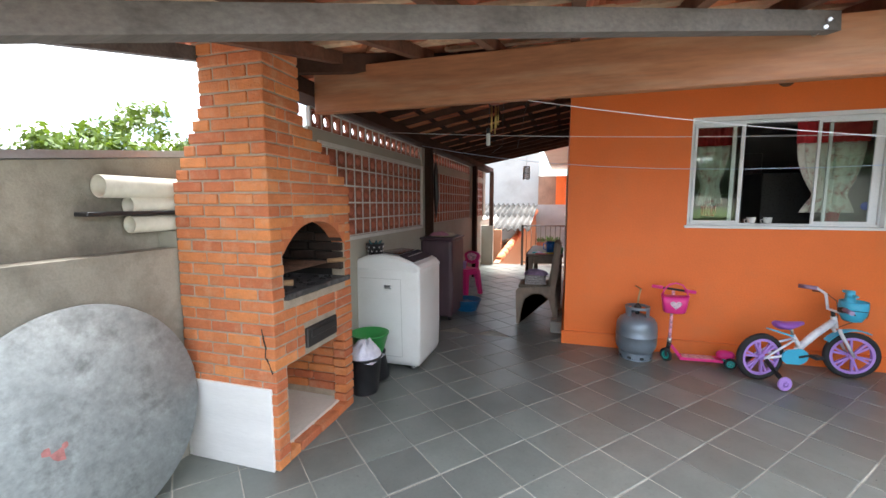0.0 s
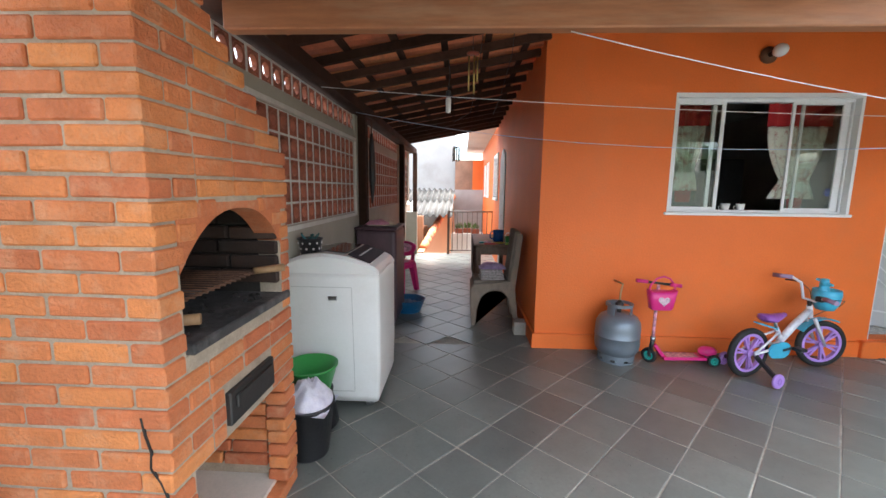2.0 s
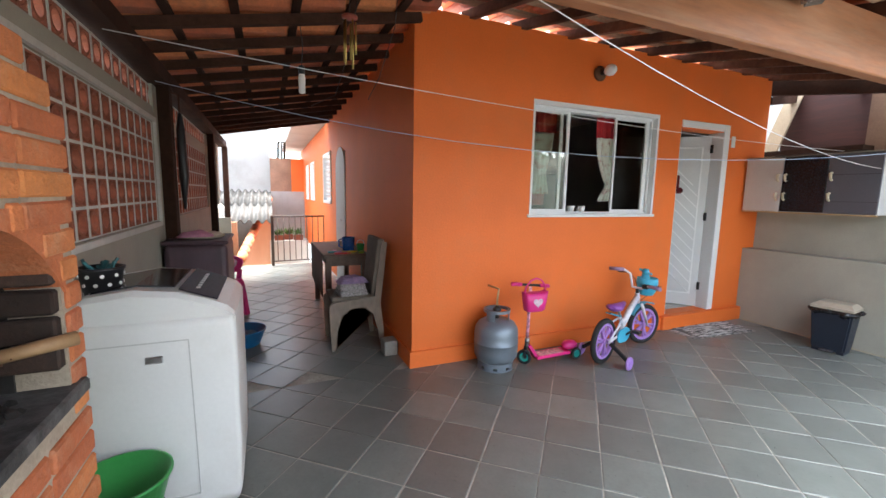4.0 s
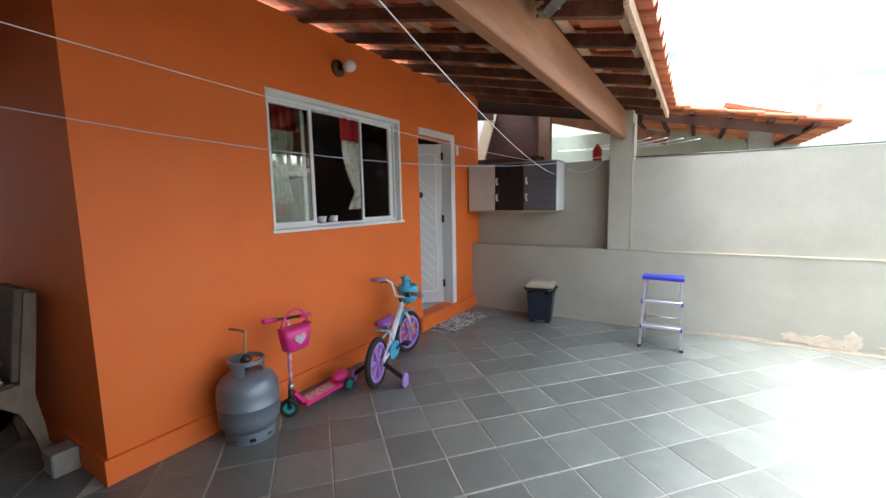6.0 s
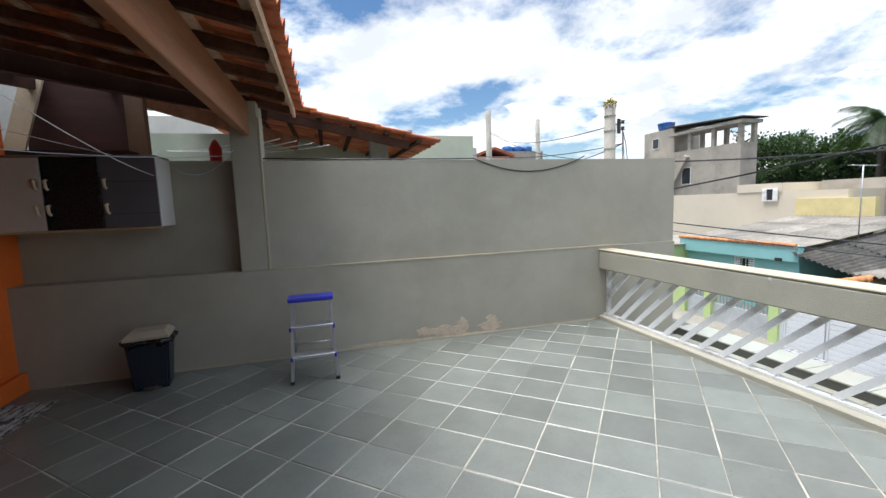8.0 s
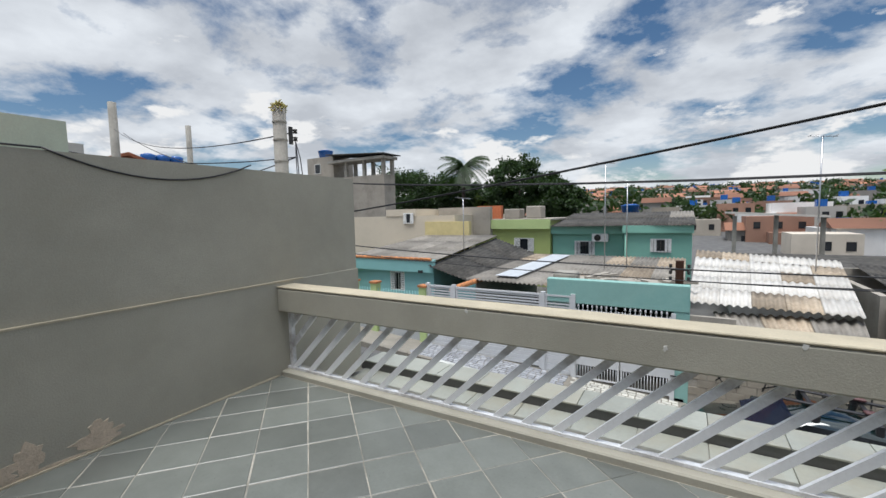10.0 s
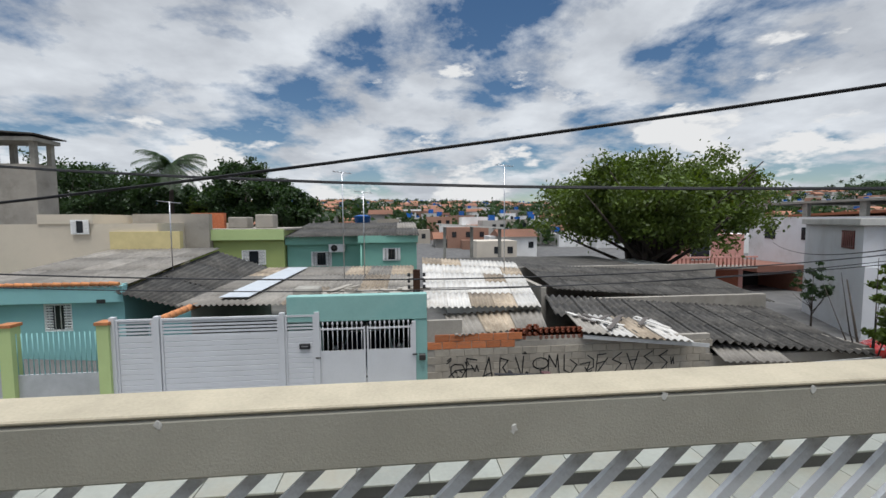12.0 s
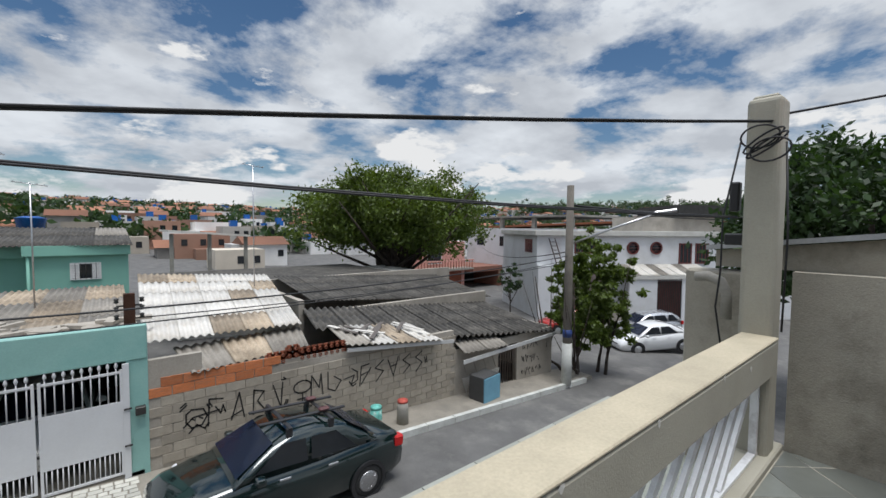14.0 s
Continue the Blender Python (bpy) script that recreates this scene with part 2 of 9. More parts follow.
def turn(bm, m):
    bmesh.ops.transform(bm, matrix=m, verts=bm.verts)
    return bm


def finish(name, bm, material):
    me = bpy.data.meshes.new(name)
    bmesh.ops.recalc_face_normals(bm, faces=bm.faces)
    bm.to_mesh(me)
    bm.free()
    me.materials.append(material)
    return me


def part(name, bm, material, parent=None, label=""):
    ob = new(name, finish(name, bm, material))
    if parent is not None:
        ob.parent = parent
    if label:
        ob["label"] = label
    return ob


def setting(name, bm, material, label, category):
    return tagged(part(name, bm, material), label, category, kind="structure")


def thing(name, label, category, m=None, group="", kind=""):
    ob = new(name)
    ob.empty_display_size = 0.1
    if m is not None:
        ob.matrix_basis = m
    return tagged(ob, label, category, group, kind)


def B(*a, **k):
    return box(bmesh.new(), *a, **k)


def T(*a, **k):
    return tube(bmesh.new(), *a, **k)


def S(*a, **k):
    return slab(bmesh.new(), *a, **k)


def L(*a, **k):
    return lathe(bmesh.new(), *a, **k)


def sag(p, q, drop, n=12):
    p, q = Vector(p), Vector(q)
    return [p.lerp(q, i / n) - Vector((0, 0, drop * 4 * (i / n) * (1 - i / n))) for i in range(n + 1)]


def wall_with_holes(bm, axis, at0, at1, a0, a1, z0, z1, holes):
    """An upright wall between at0 and at1 on one axis, from a0 to a1 along the other, with openings (b0, b1, z0, z1)."""
    cuts = sorted({a0, a1, *[c for h in holes for c in h[:2]]})
    for c0, c1 in zip(cuts, cuts[1:]):
        mid, low = (c0 + c1) / 2, z0
        spans = []
        for h in sorted((h for h in holes if h[0] < mid < h[1]), key=lambda h: h[2]):
            if h[2] > low:
                spans.append((low, h[2]))
            low = h[3]
        if low < z1:
            spans.append((low, z1))
        for s0, s1 in spans:
            if axis == "y":
                box(bm, c0, c1, at0, at1, s0, s1)
            else:
                box(bm, at0, at1, c0, c1, s0, s1)
    return bm
# ---- the terrace: floor bed, walls, house ----
LEFT, RIGHT, RAIL = -2.07, 4.09, -5.42
setting("floor", box(box(B(LEFT - 0.1, RIGHT + 0.1, RAIL - 0.22, 0.0, -0.25, -0.004), -1.95, 0.0, 0.0, 5.45, -0.25, -0.004), LEFT - 0.1, -1.78, 0.0, 0.2, -0.25, -0.004), grout, "cream grout bed under the slate paving of the terrace", "floor")

house = setting("wall_house", wall_with_holes(bmesh.new(), "y", 0.0, 0.15, 0.0, RIGHT + 0.2, 0.0, 2.76, [(1.08, 2.55, 1.235, 2.2), (2.88, 3.56, 0.155, 2.12)]), orange, "orange painted plaster front wall of the house", "wall")
wall_side = setting("wall_house_side", wall_with_holes(bmesh.new(), "x", 0.0, 0.15, 0.15, 11.0, 0.0, 2.64, [(2.95, 3.75, 0.0, 2.0), (4.3, 5.3, 1.2, 2.1), (7.0, 7.8, 1.2, 2.1), (8.4, 9.0, 1.2, 2.1)]), orange, "orange painted plaster side wall of the house along the passage", "wall")
plinth = bmesh.new()
box(plinth, -0.022, 2.8, -0.025, 0.0, 0.0, 0.135)
box(plinth, -0.022, 0.0, 0.0, 2.9, 0.0, 0.135)
setting("baseboard", plinth, orange, "orange painted plinth along the foot of the house", "baseboard")
setting("door_step", B(2.8, RIGHT, -0.06, 0.0, 0.0, 0.15, bevel=0.008), orange, "orange painted raised door step", "step")
setting("room_floor", B(0.15, RIGHT + 0.2, 0.004, 4.5, 0.10, 0.152), paint("room_tiles", (0.55, 0.53, 0.47), 0.25, var=0.06, bump=0.0), "pale polished tile floor inside the house", "floor")
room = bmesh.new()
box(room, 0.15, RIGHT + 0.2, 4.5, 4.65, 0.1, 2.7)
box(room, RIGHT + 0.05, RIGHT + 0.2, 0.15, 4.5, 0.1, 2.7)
setting("wall_room", room, room_shade, "plain inner walls of the room, its dimness put into their colour", "wall")
# unseen slab added to stop light falling into the room from above
setting("ceiling_room", B(0.15, RIGHT + 0.2, 0.15, 4.5, 2.66, 2.76), white_plaster, "plain white ceiling slab added to keep light out of the room", "ceiling")

# right boundary wall with its niche, pillar and recessed panel
right_wall = bmesh.new()
box(right_wall, RIGHT, RIGHT + 0.34, -6.48, 0.0, -0.3, 0.845)
box(right_wall, RIGHT + 0.2, RIGHT + 0.34, -1.70, 0.1, 0.845, 1.85)
box(right_wall, RIGHT + 0.025, RIGHT + 0.34, -6.48, -1.93, 0.845, 1.825)
setting("wall_east", right_wall, grey_plaster, "grey-green plaster boundary wall with a ledge", "wall")
setting("pillar", B(RIGHT, RIGHT + 0.34, -1.93, -1.70, 0.845, 2.34, bevel=0.006), grey_plaster, "grey plaster pillar under the roof beam", "pillar")
setting("ledge", B(RIGHT - 0.004, RIGHT + 0.03, -5.72, -1.95, 0.841, 0.853), cream_edge, "cream edge along the top of the wall ledge", "trim")
setting("ledge_upright", B(RIGHT - 0.003, RIGHT + 0.026, -1.945, -1.933, 0.853, 2.2), cream_edge, "cream upright edge of the pillar", "trim")

# left boundary wall, its top falling towards the street
left_wall = bmesh.new()
box(left_wall, LEFT - 0.3, LEFT, -5.42, -1.8, -0.3, 1.2)
v = [left_wall.verts.new(c) for c in ((LEFT - 0.13, -1.8, 1.2), (LEFT - 0.13, -5.9, 1.2), (LEFT - 0.13, -5.9, 1.32), (LEFT - 0.13, -1.8, 1.78), (LEFT - 0.3, -1.8, 1.2), (LEFT - 0.3, -5.9, 1.2), (LEFT - 0.3, -5.9, 1.32), (LEFT - 0.3, -1.8, 1.78))]
for q in ((0, 1, 2, 3), (7, 6, 5, 4), (0, 3, 7, 4), (1, 5, 6, 2), (3, 2, 6, 7), (0, 4, 5, 1)):
    left_wall.faces.new([v[i] for i in q])
box(left_wall, LEFT - 0.3, LEFT - 0.1, -6.1, -5.66, -3.2, 1.17, bevel=0.02)
stained = paint("stained_plaster", (0.34, 0.315, 0.26), 0.8, var=0.14, scale=1.5, grain=90, bump=0.3, stain=((0.09, 0.08, 0.06), 0.75, 1.7))
setting("wall_west", left_wall, stained, "stained grey-beige plaster boundary wall with a sloping top", "wall")
setting("wall_coping", S((LEFT - 0.2, -1.75, 1.805), (LEFT - 0.2, -5.95, 1.34), 0.26, 0.035), paint("coping_metal", (0.42, 0.43, 0.44), 0.4, metal=0.7, var=0.12), "grey metal coping on the sloping boundary wall", "coping")

# ---- street-side parapet ----
setting("rail_curb", B(LEFT, RIGHT, RAIL - 0.2, RAIL - 0.005, -0.2, 0.045, bevel=0.01), grey_plaster, "low grey plaster kerb under the railing", "kerb")
parapet = thing("parapet_railing", "grey plaster parapet beam over slanted white metal bars", "railing")
part("beam", B(-1.77, RIGHT, RAIL - 0.19, RAIL, 0.588, 0.797, bevel=0.012), grey_plaster, parent=parapet)
part("beam_top", B(-1.77, RIGHT, RAIL - 0.192, RAIL + 0.002, 0.799, 0.814, bevel=0.005), cream_edge, parent=parapet, label="bare cream cement top of the parapet")
bar_white = paint("white_bar_paint", (0.74, 0.75, 0.76), 0.45, var=0.06, scale=5, grain=60, bump=0.06, stain=((0.10, 0.07, 0.05), 0.8, 2.3))
part("bottom_bar", B(-1.77, RIGHT, RAIL - 0.115, RAIL - 0.075, 0.046, 0.066), bar_white, parent=parapet)
part("end_post", B(RIGHT - 0.075, RIGHT - 0.04, RAIL - 0.115, RAIL - 0.075, 0.066, 0.6), bar_white, parent=parapet)
part("end_post", B(-1.745, -1.71, RAIL - 0.115, RAIL - 0.075, 0.066, 0.6), bar_white, parent=parapet)
slant = finish("slanted_bar", S((0, 0, 0.056), (-0.57, 0, 0.61), 0.044, 0.022, up=(0, 1, 0)), bar_white)
x = RIGHT - 0.08
while x - 0.57 > -1.76:
    ob = new("slanted_bar", slant)
    ob.parent, ob.location = parapet, (x, RAIL - 0.095, 0)
    x -= 0.197
for z in (0.26, 0.44):
    part("slanted_bar", S((RIGHT - 0.06, RAIL - 0.095, z), (RIGHT - 0.06 - (0.6 - z), RAIL - 0.095, 0.605), 0.044, 0.022, up=(0, 1, 0)), bar_white, parent=parapet)
setting("corner_post", box(B(-1.965, -1.76, -5.635, -5.45, -0.2, 2.3, bevel=0.035, segments=3), -1.94, -1.79, -5.61, -5.475, 2.29, 2.315, bevel=0.01), grey_plaster, "rough grey plaster corner post of the terrace", "post")

# ---- garage roof slab below the railing ----
slab_tile = paint("pale_slab_tiles", (0.30, 0.31, 0.27), 0.4, var=0.12, scale=1.5, grain=30, bump=0.1, rand=0.12, stain=((0.33, 0.28, 0.19), 0.6, 0.8))
setting("garage_roof", B(LEFT - 0.6, RIGHT + 0.34, -6.92, RAIL - 0.2, -0.62, -0.36), concrete, "concrete slab over the garage below the terrace", "roof slab")
kerb2 = setting("garage_roof_kerb", B(LEFT - 0.6, RIGHT + 0.6, -6.88, -6.62, -0.36, -0.262, bevel=0.004), paint("dark_kerb", (0.10, 0.10, 0.095), 0.5, var=0.15), "dark grey kerb round the garage roof", "kerb")

# ---- roof timbers ----
SLOPE = 0.22


def roof_a(y):
    return 2.335 + SLOPE * (y + 1.85)


def roof_b(x):
    return 2.585 + 0.19 * x


def eave(x):
    return -2.30 if x > 1.25 else -2.30 + 0.68 * (x - 1.25)


def hip(x):
    return (roof_b(x) - 2.335) / SLOPE - 1.85 if x < 0 else 0.35


setting("roof_beam", B(-1.66, RIGHT + 0.02, -1.86, -1.79, 2.045, 2.33, bevel=0.006), beam_wood, "broad brown timber beam under the tiled roof", "beam")
setting("eave_beam", S((1.14, -1.905, roof_a(-1.9) - 0.05), (-2.0, -4.02, roof_a(-4.02) - 0.05), 0.06, 0.085), grey_wood, "weathered grey timber bolted to the roof beam", "beam")
bolts = bmesh.new()
for dx, dz in ((0.0, 0.0), (-0.035, 0.02), (0.012, 0.03)):
    tube(bolts, [(1.07 + dx, -2.0, 2.23 + dz), (1.07 + dx, -1.9, 2.23 + dz)], 0.009, 8)
setting("eave_beam_bolts", bolts, steel, "steel bolts through the end of the eave beam", "bolts")
setting("passage_beam", B(-1.86, -1.66, -2.3, 5.33, 2.15, 2.245), dark_wood, "dark timber plate on the passage wall", "beam")
front_frame = thing("front_roof_frame", "dark timber rafters and pale battens under the front roof", "roof frame")
x = -1.88
while x < 4.3:
    y0, y1 = eave(x) + 0.10, min(hip(x), 0.16)
    if y1 - y0 > 0.3:
        part("rafter", S((x, y0, roof_a(y0) + 0.035), (x, y1, roof_a(y1) + 0.035), 0.05, 0.07), grey_wood if x < -1.8 else rafter_wood, parent=front_frame)
    x += 0.47
y = -4.55
while y < 0.2:
    xs = [q for q in np.arange(-1.95, 4.35, 0.05) if eave(q) + 0.05 < y < hip(q)]
    if len(xs) > 4:
        part("batten", S((xs[0], y, roof_a(y) + 0.083), (xs[-1], y, roof_a(y) + 0.083), 0.05, 0.024), batten_wood, parent=front_frame)
    y += 0.34
part("eave_board", S((1.28, -2.23, roof_a(-2.23) + 0.04), (4.34, -2.23, roof_a(-2.23) + 0.04), 0.025, 0.07), batten_wood, parent=front_frame)
part("hip_rafter", S((0.02, hip(-0.01), roof_b(0) + 0.0), (-1.75, hip(-1.75), roof_b(-1.75) + 0.0), 0.06, 0.11), dark_wood, parent=front_frame)
side_frame = thing("passage_roof_frame", "dark timber rafters and battens under the passage roof", "roof frame")
y = -1.4
while y < 4.8:
    xs = [q for q in np.arange(-1.95, 0.02, 0.03) if hip(q) < y]
    if len(xs) > 4:
        part("rafter", S((xs[0], y, roof_b(xs[0]) + 0.035), (0.0, y, roof_b(0.0) + 0.035), 0.045, 0.06), dark_wood, parent=side_frame)
    y += 0.42
x = -1.85
while x < 0.1:
    y0 = max(hip(x) + 0.05, -2.1)
    part("batten", S((x, y0, roof_b(x) + 0.085), (x, 4.8, roof_b(x) + 0.085), 0.05, 0.024), dark_wood, parent=side_frame)
    x += 0.34


def roof_tile(length=0.4, width=0.235):
    """One clay tile: a flat pan with a raised roll along one side."""
    prof = [(0, 0.012), (0.02, 0.0), (0.115, 0.0), (0.13, 0.018), (0.15, 0.044), (0.18, 0.056), (0.21, 0.044), (0.232, 0.012)]
    bm = bmesh.new()
    rows = []
    for y, lift in ((0, 0.0), (length, -0.022)):
        top = [bm.verts.new((px - width / 2, y, pz + 0.012 + lift)) for px, pz in prof]
        low = [bm.verts.new((px - width / 2, y, pz + lift)) for px, pz in prof]
        rows.append((top, low))
    (t0, l0), (t1, l1) = rows
    for i in range(len(prof) - 1):
        for f in ((t0[i], t0[i + 1], t1[i + 1], t1[i]), (l0[i + 1], l0[i], l1[i], l1[i + 1]), (t0[i + 1], t0[i], l0[i], l0[i + 1]), (t1[i], t1[i + 1], l1[i + 1], l1[i])):
            bm.faces.new(f)
    bm.faces.new((t0[0], t1[0], l1[0], l0[0]))
    bm.faces.new((t0[-1], l0[-1], l1[-1], t1[-1]))
    return bm


tile_mesh = finish("roof_tile", roof_tile(), tile_red)
front_tiles = tagged(new("roof_front"), "weathered terracotta clay tiles of the front roof", "roof", kind="structure")
pitch_a = math.atan(SLOPE)
y = -4.62
row = 0
while y < 0.3:
    x = -1.95
    while x < 4.38:
        if eave(x) - 0.12 < y and y + 0.2 < hip(x) + 0.12:
            ob = new("roof_tile", tile_mesh)
            ob.parent = front_tiles
            ob.matrix_basis = pose(x, y, roof_a(y) + 0.108 + random.uniform(-0.004, 0.004), math.degrees(pitch_a), random.uniform(-1.2, 1.2), random.uniform(-1, 1))
        x += 0.222
    y += 0.33
    row += 1
side_tiles = tagged(new("roof_passage"), "weathered terracotta clay tiles of the passage roof", "roof", kind="structure")
x = -1.92
while x < 0.05:
    y = -2.2
    while y < 4.85:
        if y > hip(min(x + 0.2, -0.01)) - 0.1:
            ob = new("roof_tile", tile_mesh)
            ob.parent = side_tiles
            ob.matrix_basis = pose(x, y, roof_b(x) + 0.108 + random.uniform(-0.004, 0.004), 0, 0, -90) @ pose(0, 0, 0, math.degrees(math.atan(0.19)), random.uniform(-1.2, 1.2), 0)
        y += 0.222
    x += 0.33
ridge = bmesh.new()
for i in range(9):
    a, b = i / 9, (i + 1.15) / 9
    p = [Vector((-1.9 * k, hip(-1.9 * k - 0.001), roof_b(-1.9 * k) + 0.15)) for k in (a, b)]
    tube(ridge, p, [0.085, 0.1], 8)
setting("hip_tiles", ridge, tile_far, "clay ridge tiles along the roof hip", "ridge")

# ---- passage wall with pierced blocks ----
base = bmesh.new()
box(base, -1.95, -1.75, -1.8, 4.3, 0.0, 1.17)
box(base, -1.95, -1.80, 4.3, 4.8, 1.05, 1.17)
box(base, -1.90, -1.76, -1.8, 4.8, 1.87, 1.98)
box(base, -1.93, -1.75, 0.55, 0.95, 1.17, 2.13)
box(base, -1.93, -1.75, 3.32, 3.75, 1.17, 2.13)
box(base, -1.93, -1.75, 4.55, 4.8, 1.17, 2.13)
box(base, -2.1, -1.93, 4.3, 6.4, -0.9, 1.05)
box(base, -1.93, -1.64, 5.2, 5.32, -0.2, 0.92)
setting("wall_passage", base, grey_plaster, "grey plaster passage wall with pierced block panels", "wall")
posts = []
for y in (0.72, 3.52, 5.26):
    px = -1.755 if y < 4 else -1.73
    posts.append(setting("passage_post", B(px, px + 0.085, y - 0.06, y + 0.06, 0.0 if y < 4 else 0.92, 2.16, bevel=0.006), dark_wood, "dark timber post along the passage wall", "post"))
cell = 0.14


def pierced_block(depth):
    """A square clay frame that holds a ring by four short lugs."""
    bm = ring_shape(bmesh.new(), (0, 0, 0), (1, 0, 0), 0.040, 0.053, depth, 14)
    for k in range(4):
        a = radians(90 * k)
        c, s = math.cos(a), math.sin(a)
        slab(bm, (0, 0.052 * c, 0.052 * s), (0, 0.060 * c, 0.060 * s), depth, 0.02, up=(0, -s, c))
        slab(bm, (0, 0.059 * c - 0.063 * s, 0.059 * s + 0.063 * c), (0, 0.059 * c + 0.063 * s, 0.059 * s - 0.063 * c), depth - 0.002, 0.008, up=(0, c, s))
    return bm


clay = paint("clay_block", (0.28, 0.085, 0.044), 0.85, var=0.2, scale=8, grain=60, bump=0.2, rand=0.15)
block_mesh = finish("pierced_block", pierced_block(0.09), clay)
thin_block = finish("pierced_block", pierced_block(0.03), clay)
grid_white = paint("grid_white", (0.55, 0.54, 0.50), 0.7, var=0.12, scale=5, bump=0.1)
for n, (y0, y1, z0, rows) in enumerate(((-1.69, 0.55, 1.17, 5), (0.95, 3.32, 1.17, 5), (3.75, 4.55, 1.17, 5), (-1.75, 4.55, 1.98, 1))):
    cols = int(round((y1 - y0) / cell))
    w = (y1 - y0) / cols
    panel = thing("pierced_panel", "terracotta pierced block panel with white painted joints in the passage wall", "pierced blocks", group="pierced panels of the passage", kind="structure")
    joints = bmesh.new()
    back = -1.86 if rows > 1 else -1.80
    for c in range(cols + 1):
        box(joints, back, -1.768, y0 + c * w - 0.009, y0 + c * w + 0.009, z0, z0 + rows * cell)
    for r in range(rows + 1):
        box(joints, back + 0.002, -1.772, y0, y1, z0 + r * cell - 0.008, z0 + r * cell + 0.008)
    part("joint_grid", joints, grid_white, parent=panel)
    for c in range(cols):
        for r in range(rows):
            ob = new("pierced_block", block_mesh if rows > 1 else thin_block)
            ob.parent, ob.location = panel, (-1.815 if rows > 1 else -1.785, y0 + (c + 0.5) * w, z0 + (r + 0.5) * cell)
setting("panel_frame", box(box(box(B(-1.76, -1.742, -1.69, 0.57, 1.135, 1.165), -1.76, -1.742, -1.69, 0.57, 1.872, 1.9), -1.76, -1.742, 0.545, 0.575, 1.165, 1.872), -1.76, -1.743, -1.70, -1.68, 1.165, 1.872), grid_white, "pale painted border of the pierced panel", "trim")
# ---- barbecue ----
def arch_z(y):
    k = (y + 2.19) / 0.325
    return 1.165 + 0.172 * max(0.0, 1 - abs(k) ** 2.4)


def barbecue():
    X0, X1, Y0, Y1 = -2.06, -1.45, -2.61, -1.80
    bbq = thing("barbecue", "orange brick barbecue with stepped chimney and open arched firebox", "barbecue")
    core = bmesh.new()
    e = 0.008
    box(core, X0 + e, X1 - e, Y0 + e, Y0 + 0.10, 0, 1.55)
    box(core, X0 + e, X1 - e, Y1 - 0.08, Y1 - e, 0, 1.55)
    box(core, X0 + e, X0 + 0.09, Y0 + 0.10, Y1 - 0.08, 0, 1.55)
    box(core, X0 + 0.09, X1 - e, Y0 + 0.10, Y1 - 0.08, 0.56, 0.92)
    box(core, X0 + 0.09, X1 - e, Y0 + 0.10, Y1 - 0.08, 1.42, 1.55)
    box(core, X1 - 0.1, X1 - e, Y0 + 0.10, Y1 - 0.08, 1.345, 1.42)
    n = 6
    for i in range(n):
        z0, z1 = 1.55 + i * 0.063, 1.55 + (i + 1) * 0.063
        k = (i + 0.5) / n
        box(core, X0 + 0.21 * k + e, X1 - e, Y0 + e, Y1 - 0.52 * k - e, z0, z1)
    box(core, X0 + 0.21 + e, X1 - e, Y0 + e, Y1 - 0.52 - e, 1.92, 2.42)
    tagged(part("mortar_core", core, mortar, parent=bbq), "grey-brown mortar between the bricks", kind="stuff")
    spandrel = bmesh.new()
    ys = [-2.515 + 0.65 * i / 14 for i in range(15)]
    for a, b in zip(ys, ys[1:]):
        vs = [spandrel.verts.new((x, y, z)) for x in (X1 - 0.1, X1 - 0.003) for y, z in ((a, arch_z(a)), (b, arch_z(b)), (b, 1.36), (a, 1.36))]
        for q in ((0, 1, 2, 3), (7, 6, 5, 4), (0, 4, 5, 1), (3, 2, 6, 7)):
            spandrel.faces.new([vs[i] for i in q])
    part("arch", spandrel, brick_mat, parent=bbq)
    chamber = bmesh.new()
    box(chamber, X0 + 0.09, X0 + 0.1, Y0 + 0.10, Y1 - 0.08, 0.95, 1.42)
    box(chamber, X0 + 0.1, X1 - 0.1, Y0 + 0.10, Y0 + 0.106, 0.95, 1.42)
    box(chamber, X0 + 0.1, X1 - 0.1, Y1 - 0.086, Y1 - 0.08, 0.95, 1.42)
    box(chamber, X0 + 0.1, X1 - 0.1, Y0 + 0.10, Y1 - 0.08, 1.412, 1.419)
    part("firebox_lining", chamber, soot, parent=bbq, label="soot-blackened lining of the firebox")
    hearth = B(X0 + 0.1, X1 + 0.012, Y0 + 0.11, Y1 - 0.03, 0.92, 0.955, bevel=0.006)
    part("hearth_slab", hearth, paint("ash_slab", (0.045, 0.043, 0.042), 0.9, var=0.4, scale=9, grain=50, bump=0.5, stain=((0.16, 0.155, 0.15), 0.7, 7)), parent=bbq, label="ash-covered dark hearth slab")
    ash = bmesh.new()
    rng = random.Random(3)
    for _ in range(70):
        x, y, r = rng.uniform(X0 + 0.16, X1 - 0.03), rng.uniform(Y0 + 0.15, Y1 - 0.14), rng.uniform(0.006, 0.018)
        bmesh.ops.create_icosphere(ash, subdivisions=1, radius=r, matrix=pose(x, y, 0.957, rng.uniform(0, 90), 0, rng.uniform(0, 90)) @ Matrix.Diagonal((1, 1, 0.5, 1)))
    tagged(part("coals", ash, soot, parent=bbq), "spent charcoal and ash", kind="stuff")
    grill = bmesh.new()
    for i in range(16):
        y = Y0 + 0.13 + i * 0.034
        tube(grill, [(X0 + 0.12, y, 1.06), (X1 - 0.06, y, 1.06)], 0.003, 6)
    for x in (X0 + 0.14, X1 - 0.1):
        tube(grill, [(x, Y0 + 0.11, 1.052), (x, Y1 - 0.09, 1.052)], 0.005, 6)
